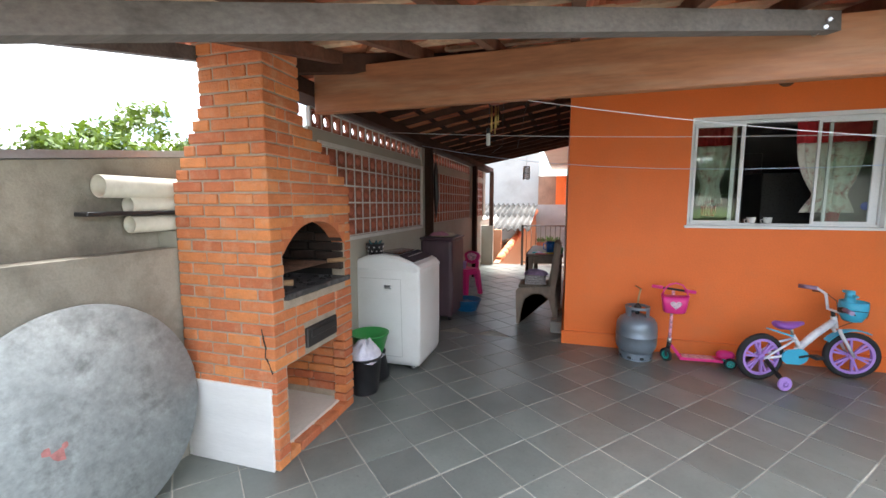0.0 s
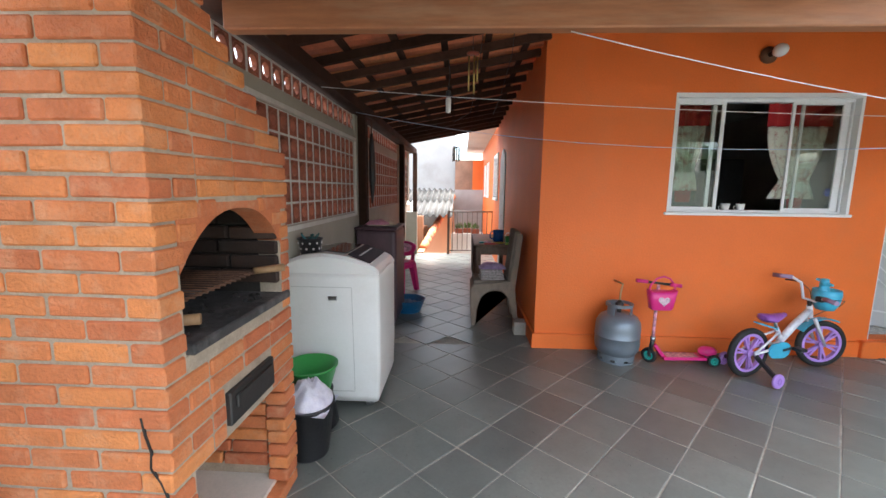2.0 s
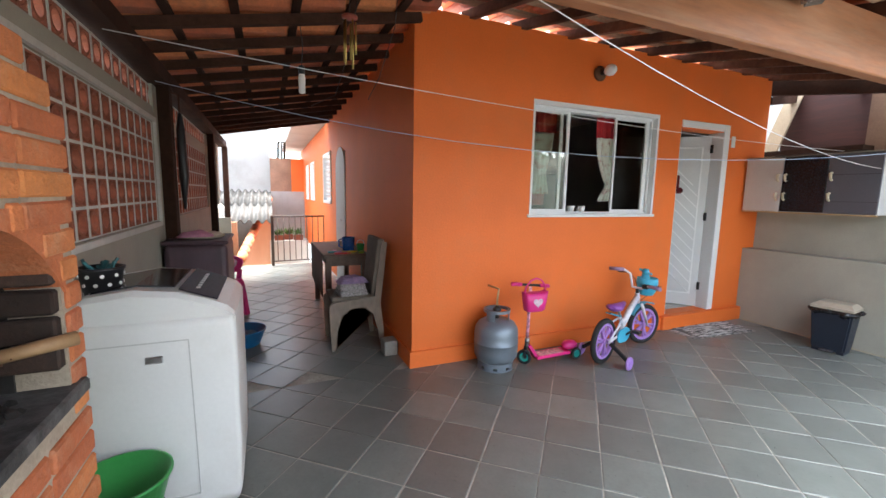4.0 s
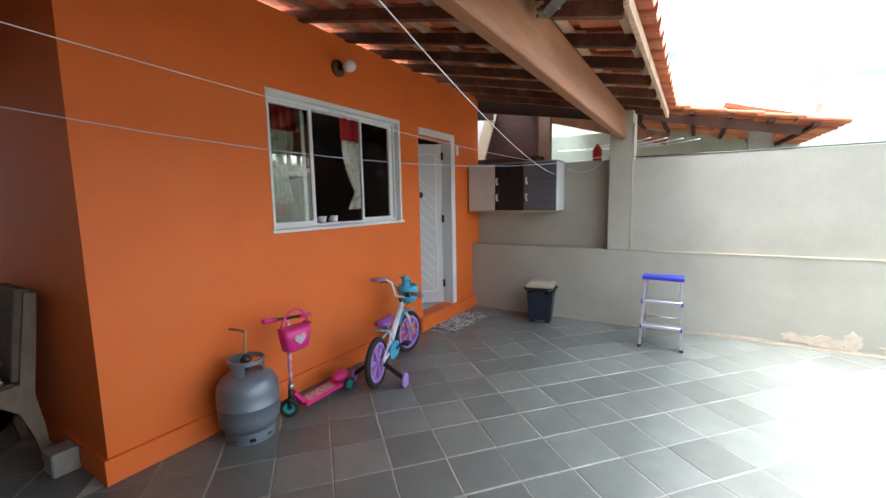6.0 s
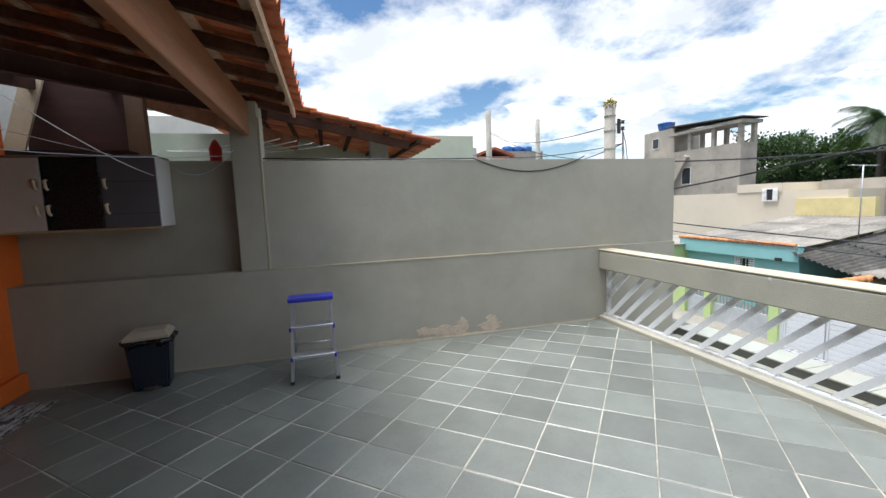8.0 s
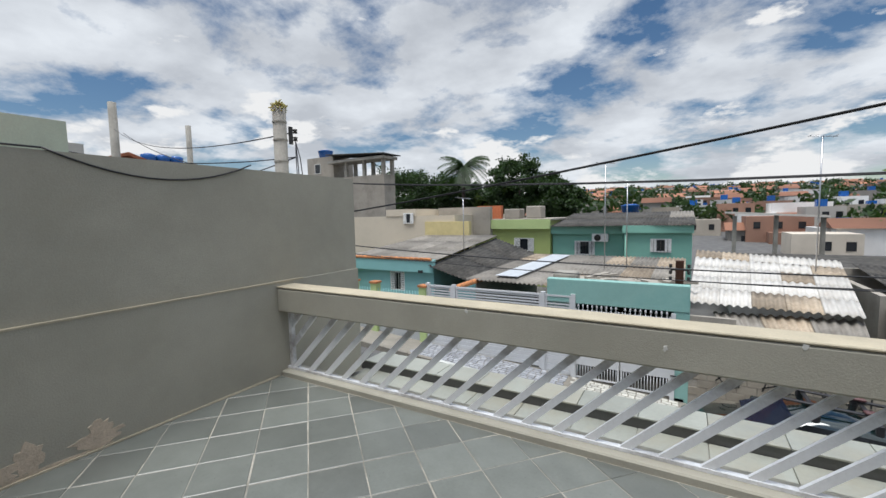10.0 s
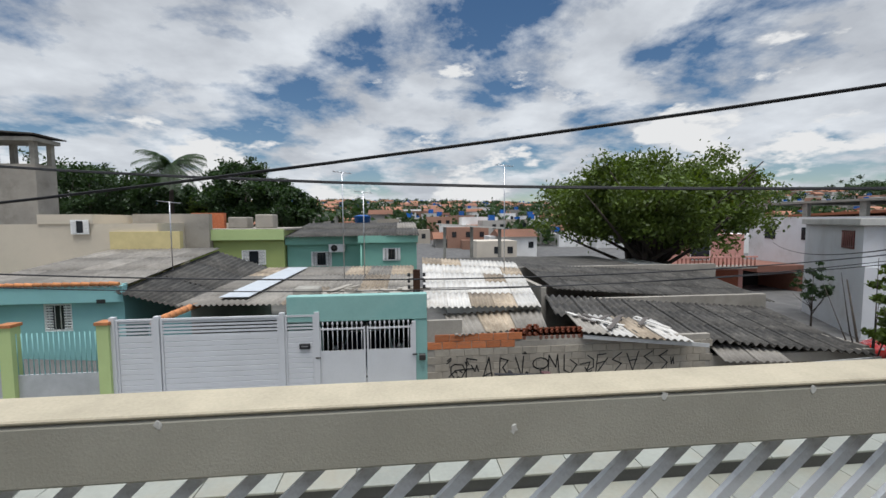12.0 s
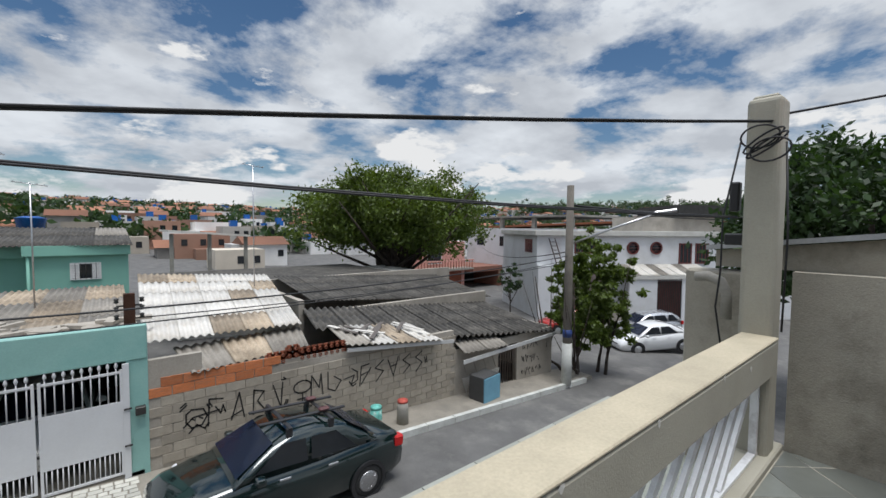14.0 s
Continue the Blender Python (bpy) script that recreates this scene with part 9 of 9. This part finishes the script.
def tree(label, base, height, spread, seed, mat, clumps=70, per=70, leaf=0.22, trunk=0.22, crown_low=0.35, squash=0.75, lean=(0, 0), stems=1, name="tree", ragged=0.5):
    rs = np.random.RandomState(seed)
    t = thing(name, label, "tree", pose(*base))
    wood = bmesh.new()
    cz = height * (crown_low + (1 - crown_low) * 0.5)
    rz = height * (1 - crown_low) * 0.5
    bases = []
    for st in range(stems):
        off = rs.normal(0, trunk * 1.2, 2) if stems > 1 else np.zeros(2)
        lx, ly = lean[0] + (rs.normal(0, 0.12) * height if stems > 1 else 0), lean[1] + (rs.normal(0, 0.12) * height if stems > 1 else 0)
        fork = height * crown_low * 1.05
        tube(wood, [(off[0], off[1], -0.3), (off[0] + lx * 0.3, off[1] + ly * 0.3, fork * 0.5), (off[0] + lx * 0.6, off[1] + ly * 0.6, fork), (off[0] + lx, off[1] + ly, cz + rz * 0.4)], [trunk, trunk * 0.8, trunk * 0.6, trunk * 0.2], 8)
        for k in range(7):
            a = rs.uniform(0, 6.28)
            q = rs.uniform(0.35, 0.9)
            e = (lx + spread * q * math.cos(a), ly + spread * q * math.sin(a), cz + rz * rs.uniform(-0.6, 0.7))
            s0 = (off[0] + lx * 0.6, off[1] + ly * 0.6, fork * rs.uniform(0.75, 1.1))
            m_ = [(s0[i] + e[i]) / 2 + rs.normal(0, 0.05) * spread for i in range(3)]
            tube(wood, [s0, m_, e], [trunk * 0.4, trunk * 0.25, trunk * 0.08], 6)
    for _ in range(clumps):
        d = rs.normal(0, 1, 3)
        d /= np.linalg.norm(d)
        rr = rs.uniform(0.45, 1.0) ** 0.5
        bump_k = 0.87 + ragged * (0.7 * noise.noise(Vector((d[0] * 2.2 + seed, d[1] * 2.2, d[2] * 2.2))) + 0.35 * noise.noise(Vector((d[0] * 5 + seed, d[1] * 5, d[2] * 5))))
        bases.append((lean[0] + d[0] * spread * rr * bump_k, lean[1] + d[1] * spread * rr * bump_k, cz + d[2] * rz * rr * bump_k * (1 if d[2] > 0 else squash)))
    part("trunk", wood, bark, parent=t)
    v, f = leaves(bases, per, spread * (0.085 - 0.025 * ragged), leaf, rs)
    me = bpy.data.meshes.new("crown")
    me.from_pydata(v.tolist(), [], f.tolist())
    me.materials.append(mat)
    ob = new("crown", me)
    ob.parent = t
    return t


tree("broad dark green street tree with dense round crown", (-16.3, -32, -5.0), 10.7, 7.4, 3, leaf_green, clumps=330, per=190, leaf=0.30, trunk=0.36, crown_low=0.34, squash=0.7, stems=5, ragged=0.8)
tree("slender street tree beside the electricity pole", (-12.9, -13.75, -4.2), 5.2, 1.25, 8, leaf_green, clumps=120, per=85, leaf=0.19, trunk=0.08, crown_low=0.08, squash=1.0, stems=3, ragged=0.9)
tree("slender street tree beside the electricity pole", (-14.3, -13.5, -4.3), 5.5, 1.3, 18, leaf_green, clumps=120, per=85, leaf=0.19, trunk=0.08, crown_low=0.15, squash=1.0, stems=2, ragged=0.9)
tree("small round shrub at the street corner", (-20.6, -23.9, -4.75), 4.0, 1.05, 28, leaf_dark, clumps=30, per=60, leaf=0.17, trunk=0.06, crown_low=0.3)
for k, (x, y, z, h, s, m) in enumerate(((43, -64, -4, 14.2, 8, leaf_dark), (36, -66, -4, 12.8, 6, leaf_dark), (21.5, -60, -4, 13.6, 5.4, leaf_dark), (16.0, -58, -4, 11.0, 4.2, leaf_dark), (26, -64, -4, 11, 4.5, leaf_green), (49, -66, -4, 14, 8, leaf_dark), (31, -66, -4, 10.5, 5, leaf_dark))):
    tree("dense dark green tree behind the houses", (x, y, z), h, s, 50 + k, m, clumps=150, per=90, leaf=0.5, trunk=0.3, crown_low=0.3)
palm = thing("palm_tree", "tall palm tree with drooping fronds behind the houses", "palm tree", pose(30.5, -60, -3))
part("trunk", T([(0, 0, 0), (0.1, 0, 6), (0, 0, 12.0)], [0.36, 0.28, 0.26], 8), bark, parent=palm)
rsp = np.random.RandomState(5)
for k in range(44):
    a, up = rsp.uniform(0, 6.28), rsp.uniform(-0.4, 1.0)
    fr_pts = [Vector((math.cos(a) * d, math.sin(a) * d, 12.0 + up * d * 1.0 - 0.17 * d * d)) for d in (0, 1.0, 2.0, 3.0, 4.0)]
    bm = bmesh.new()
    for p, q in zip(fr_pts, fr_pts[1:]):
        for i in range(6):
            b = p.lerp(q, i / 6)
            for s in (-1, 1):
                side = Vector((-math.sin(a), math.cos(a), 0)) * s
                tip = b + side * 0.6 + Vector((math.cos(a) * 0.3, math.sin(a) * 0.3, -0.6))
                v = [bm.verts.new(c) for c in (b, b + (q - p) * 0.13, tip)]
                bm.faces.new(v)
    part("frond", bm, leaf_dark, parent=palm)
tree("leafy tree beyond the boundary wall", (-9.4, 2.4, -3), 6.6, 1.9, 71, leaf_green, clumps=130, per=90, leaf=0.16, trunk=0.12, crown_low=0.45)
tree("leafy tree beyond the boundary wall", (-11.2, 0.7, -3), 5.9, 1.7, 72, leaf_green, clumps=120, per=90, leaf=0.16, trunk=0.12, crown_low=0.45)
tree("large dark tree beyond the side neighbour", (-17.5, -6.2, -4.5), 9.3, 4.6, 73, leaf_dark, clumps=260, per=120, leaf=0.27, trunk=0.25, crown_low=0.3)
far_rs = np.random.RandomState(9)
bases = []
for _ in range(480):
    a, d = far_rs.uniform(-165, -50), far_rs.uniform(110, 560)
    x, y = d * math.cos(radians(a)), d * math.sin(radians(a))
    s = far_rs.uniform(2, 5)
    for _k in range(7):
        bases.append((x + far_rs.normal(0, s), y + far_rs.normal(0, s), land_z(x, y) + 4 + far_rs.normal(0, 1.6)))
for _ in range(260):
    a, d = far_rs.uniform(-178, -140), far_rs.uniform(380, 620)
    x, y = d * math.cos(radians(a)), d * math.sin(radians(a))
    for _k in range(6):
        bases.append((x + far_rs.normal(0, 9), y + far_rs.normal(0, 9), land_z(x, y) + 6 + far_rs.normal(0, 3)))
v, f = leaves(bases, 36, 1.3, 1.9, far_rs)
me = bpy.data.meshes.new("distant_trees")
me.from_pydata(v.tolist(), [], f.tolist())
me.materials.append(leaf_dark)
tagged(new("distant_trees", me), "dark green trees scattered among the distant houses", "trees", kind="stuff")

# ---- poles and cables ----
pole_dark = paint("weathered_pole", (0.15, 0.135, 0.115), 0.9, var=0.2, scale=2, grain=30, bump=0.3)


def concrete_pole(label, x, y, z0, z1, r0, r1, white=0.0):
    p = thing("utility_pole", label, "utility pole", pose(x, y, z0))
    part("shaft", L([(r0, 0), ((r0 + r1) / 2, (z1 - z0) / 2), (r1, z1 - z0), (r1 * 0.4, z1 - z0 + 0.02)], 14), pole_dark if white else concrete, parent=p)
    if white:
        part("white_base", L([(r0 + 0.012, 0.0), (r0 + 0.006, white), (r0 - 0.02, white + 0.004)], 14), kerb_white, parent=p, label="white painted foot of the pole")
    return p


pole = concrete_pole("grey concrete electricity pole with street light arm", -11.38, -13.2, street_z(-11.4), 3.03, 0.17, 0.12, 1.5)
arm = part("lamp_arm", T([(0, 0, 5.05), (-1.0, 1.4, 5.75), (-1.6, 2.3, 6.15)], 0.035, 8), steel, parent=pole)
part("lamp_head", turn(B(-0.35, 0.35, -0.13, 0.13, -0.05, 0.06, bevel=0.03), pose(-1.75, 2.5, 6.2, 0, -8, 125)), steel, parent=arm)
part("sign_band", L([(0.165, 1.72), (0.165, 2.0), (0.12, 2.01)], 12), paint("blue_band", (0.03, 0.06, 0.2), 0.6), parent=pole, label="blue band tied round the pole")
p2 = concrete_pole("pale concrete service pole with dry yellow moss on top", 4.6, -5.95, -3.2, 2.55, 0.078, 0.066)
moss = bmesh.new()
rm = random.Random(6)
for _ in range(150):
    a, q = rm.uniform(0, 6.28), 0.066 * rm.random() ** 0.5
    p0 = Vector((q * math.cos(a), q * math.sin(a), 5.72 + rm.uniform(-0.02, 0.06)))
    tube(moss, [p0, p0 + Vector((rm.uniform(-0.04, 0.04), rm.uniform(-0.04, 0.04), rm.uniform(-0.02, 0.05)))], [0.012, 0.003], 4)
tagged(part("moss_tuft", moss, paint("yellow_moss", (0.42, 0.37, 0.13), 0.95, var=0.3), parent=p2, label="dry yellow moss on the pole top"), kind="stuff")
for z in (4.75, 4.95, 5.2, 5.42, 5.6):
    part("band", ring_shape(bmesh.new(), (0, 0, z), (0, 0, 1), 0.064, 0.073, 0.014, 16), concrete, parent=p2)
rack = part("insulator_bracket", box(B(-0.075, -0.06, -0.10, -0.055, 5.38, 5.56), -0.072, -0.062, -0.15, -0.10, 5.50, 5.515), dark_metal, parent=p2)
for z in (5.42, 5.50):
    part("insulator", L([(0.01, 0), (0.026, 0.004), (0.016, 0.022), (0.026, 0.04), (0.01, 0.045)], 12, (-0.068, -0.135, z)), dark_metal, parent=rack)
for dy, ze in ((-0.2, 4.55), (-0.26, 4.75), (-0.17, 4.4)):
    part("drop_cable", T([(-0.068, -0.135, 5.42), (-0.08, dy * 0.6 - 0.02, 5.25), (-0.07, dy * 0.8, 5.05), (-0.05, dy * 0.8 - 0.05, ze)], 0.005, 6), black_plastic, parent=p2)
concrete_pole("thin concrete pole far along the street", 20, -10.6, -2, 6.0, 0.17, 0.14)
concrete_pole("thin concrete pole far along the street", 25, -16.1, -2, 6.7, 0.17, 0.14)
cable_black = paint("cable_black", (0.015, 0.015, 0.017), 0.6)
for p, q, drop, rad in (((-1.83, -5.48, 2.15), (20, -10.75, 1.30), 0.49, 0.0055), ((-1.83, -5.485, 2.143), (20, -10.75, 1.285), 0.488, 0.005), ((-1.83, -5.68, 1.56), (20, -10.9, 4.9), 0.84, 0.0055), ((-1.83, -5.675, 1.553), (20, -10.9, 4.885), 0.838, 0.005), ((-11.38, -13.2, 2.35), (-26, -9, 2.4), 0.4, 0.02), ((-11.38, -13.2, 0.55), (20, -10.6, 1.9), 0.85, 0.014), ((-11.38, -13.2, 0.4), (20, -10.6, 1.7), 0.9, 0.010), ((-11.38, -13.2, 0.7), (-34, -40, -0.8), 0.6, 0.02), ((-11.38, -13.2, 2.35), (-26, 2, 2.2), 0.5, 0.028), ((-11.38, -13.2, 0.5), (-30, -24, 0.4), 0.4, 0.015), ((1.05, -14.9, -0.35), (-11.38, -13.2, 0.3), 0.15, 0.012), ((4.55, -6.1, 2.32), (20, -10.6, 5.0), 0.4, 0.008), ((4.55, -6.1, 2.06), (25, -16.1, 5.0), 0.6, 0.008), ((-1.9, -5.5, 2.2), (-9, 4.5, 5.2), 0.3, 0.008), ((4.55, -6.1, 2.06), (9.2, -4.3, 2.9), 0.3, 0.006)):
    cb = thing("overhead_cable", "black overhead cable sagging between poles", "cable", group="overhead cables")
    part("cable", T(sag(p, q, drop, 24), rad, 6), cable_black, parent=cb)
coil = thing("cable_coil", "tangled black cable coil tied to the corner post", "cable", pose(-1.75, -5.55, 2.05))
for k in range(4):
    part("loop", T([(0.02 + 0.01 * k, 0.1 * math.cos(t) + 0.02 * k, -0.03 * k + 0.07 * math.sin(t * 1.0 + k)) for t in (2 * math.pi * i / 18 for i in range(18))], 0.006, 6, closed=True), cable_black, parent=coil)
part("drop", T([(0.01, 0.13, -0.05), (-0.02, 0.15, -0.6), (-0.03, 0.14, -1.2)], 0.006, 6), cable_black, parent=coil)
part("drop", T([(-0.1, -0.13, 0.0), (-0.05, -0.2, -0.5), (0.02, -0.18, -0.85), (-0.04, -0.22, -1.1), (0.0, -0.16, -1.4)], 0.006, 6), cable_black, parent=coil)
bent = thing("conduit_elbow", "grey plastic conduit elbow beside the corner post", "conduit", pose(-1.95, -5.75, 0.85))
part("elbow", T([(0, 0, 0), (0, 0, 0.18), (0.0, -0.04, 0.26), (0, -0.12, 0.29), (0, -0.2, 0.28)], 0.035, 10), concrete, parent=bent)
part("insulator", B(-0.03, 0.05, -0.02, 0.1, 0.52, 0.6, bevel=0.01), black_plastic, parent=bent)
part("insulator", B(-0.02, 0.04, 0.0, 0.06, 0.75, 0.95, bevel=0.01), black_plastic, parent=bent)
for x, y, z0, z1 in ((3.63, -20, -0.8, 3.3), (-2.62, -20, -0.6, 3.6), (9.81, -20, -0.3, 2.2), (2.9, -20.5, -0.8, 2.6)):
    an = thing("tv_antenna", "thin television antenna mast on the roofs", "antenna", pose(x, y, z0), group="roof antennas")
    part("mast", T([(0, 0, 0), (0, 0, z1 - z0)], 0.02, 6), steel, parent=an)
    boom = T([(-0.35, 0, z1 - z0 - 0.06), (0.35, 0, z1 - z0 + 0.02)], 0.012, 6)
    for k in range(5):
        tube(boom, [(-0.3 + k * 0.15, -0.25, z1 - z0 - 0.04 + k * 0.016), (-0.3 + k * 0.15, 0.25, z1 - z0 - 0.04 + k * 0.016)], 0.008, 5)
    part("boom", boom, steel, parent=an)
ins = thing("roof_pole", "dark wooden service post with insulators on the parapet", "post", pose(1.05, -14.85, -0.6))
part("post", B(-0.09, 0.09, -0.09, 0.09, 0, 0.75), dark_wood, parent=ins)
for s in (-1, 1):
    for k in range(3):
        part("insulator", L([(0.02, 0), (0.045, 0.02), (0.03, 0.05), (0.045, 0.08), (0.02, 0.1)], 8, (s * 0.2, 0, 0.25 + k * 0.16)), dark_metal, parent=ins)
    part("bracket", B(min(0, s * 0.2), max(0, s * 0.2), -0.015, 0.015, 0.5, 0.53), dark_metal, parent=ins)
# ---- slab tiles of the garage roof ----
rs3 = random.Random(33)
gr = bpy.data.objects["garage_roof"]
x = LEFT - 0.5
while x < RIGHT:
    for y0, y1 in ((-6.61, -6.13), (-6.12, -5.63)):
        part("floor_tile", B(x, x + 0.475, y0, y1, -0.36, -0.345 + rs3.uniform(0, 0.002), bevel=0.003), slab_tile, parent=gr)
    part("cap_tile", B(x, x + 0.475, -6.93, -6.6, -0.262, -0.245, bevel=0.003), slab_tile, parent=gr)
    x += 0.48
sheet_roof("yard_roof", "grey corrugated lean-to roof in the lower yard", sheet_roof_args, 3, 2, [fibre, fibre_dark], seed=51, amp=0.045)
# ---- slate paving ----
def clip_poly(poly, x0, x1, y0, y1):
    for axis, limit, sign in ((0, x0, 1), (0, x1, -1), (1, y0, 1), (1, y1, -1)):
        out = []
        for i, p in enumerate(poly):
            q = poly[(i + 1) % len(poly)]
            a, b = (p[axis] - limit) * sign, (q[axis] - limit) * sign
            if a >= 0:
                out.append(p)
            if (a >= 0) != (b >= 0):
                k = a / (a - b)
                out.append((p[0] + (q[0] - p[0]) * k, p[1] + (q[1] - p[1]) * k))
        poly = out
        if len(poly) < 3:
            return []
    return poly


def plate(bm, poly, top, low, c=0.004):
    """A flat stone with chamfered top edges."""
    n = len(poly)
    mx, my = sum(p[0] for p in poly) / n, sum(p[1] for p in poly) / n
    inner = []
    for x, y in poly:
        d = math.hypot(x - mx, y - my) or 1
        inner.append((x - (x - mx) / d * c * 1.4, y - (y - my) / d * c * 1.4))
    a = [bm.verts.new((x, y, low)) for x, y in poly]
    b = [bm.verts.new((x, y, top - c * 0.6)) for x, y in poly]
    e = [bm.verts.new((x, y, top)) for x, y in inner]
    for i in range(n):
        j = (i + 1) % n
        bm.faces.new((a[i], a[j], b[j], b[i]))
        bm.faces.new((b[i], b[j], e[j], e[i]))
    bm.faces.new(e)
    return bm


def pave():
    floor = bpy.data.objects["floor"]
    step, gap = 0.305, 0.0034
    ang = radians(-41.5)
    ax, ay = Vector((math.cos(ang), math.sin(ang))), Vector((-math.sin(ang), math.cos(ang)))
    start = ax * -0.113 + ay * -0.054
    h = step / 2 - gap
    full = [finish("slate_tile", plate(bmesh.new(), [(-h, -h), (h, -h), (h, h), (-h, h)], 0.0, -0.02), slate)]
    rest = bmesh.new()
    rng = random.Random(5)
    made = 0
    for i in range(-40, 40):
        for j in range(-40, 40):
            c = start + ax * (i + 0.5) * step + ay * (j + 0.5) * step + Vector((rng.uniform(-1, 1), rng.uniform(-1, 1))) * 0.0025
            if not (LEFT - 0.3 < c.x < RIGHT + 0.3 and RAIL - 0.3 < c.y < 5.7) or (c.y > 0.3 and c.x > 0.3):
                continue
            poly = [tuple(c + ax * a * h + ay * b * h) for a, b in ((-1, -1), (1, -1), (1, 1), (-1, 1))]
            area = (LEFT, RIGHT, RAIL + 0.002, -0.0) if c.y < 0.0 or c.x > 0 else (-1.92, 0.0, -1, 5.42)
            cut = clip_poly(poly, *area)
            if not cut:
                continue
            tilt = rng.uniform(-0.0012, 0.0008)
            near = -2.0 < c.x < 3.4 and -5.0 < c.y < 0.3 and made < 300
            whole = cut == poly
            if near:
                made += 1
                if whole:
                    ob = new("slate_tile", full[0])
                    ob.matrix_basis = pose(c.x, c.y, tilt, rng.uniform(-0.15, 0.15), rng.uniform(-0.15, 0.15), math.degrees(ang) + 90 * rng.randrange(4))
                    ob.parent = floor
                else:
                    ob = part("slate_tile", plate(bmesh.new(), cut, tilt, -0.02), slate, parent=floor)
            else:
                plate(rest, cut, tilt, -0.02)
    tagged(part("slate_tiles", rest, slate_rest, parent=floor), "dark slate tiles laid at an angle", kind="stuff")


pave()
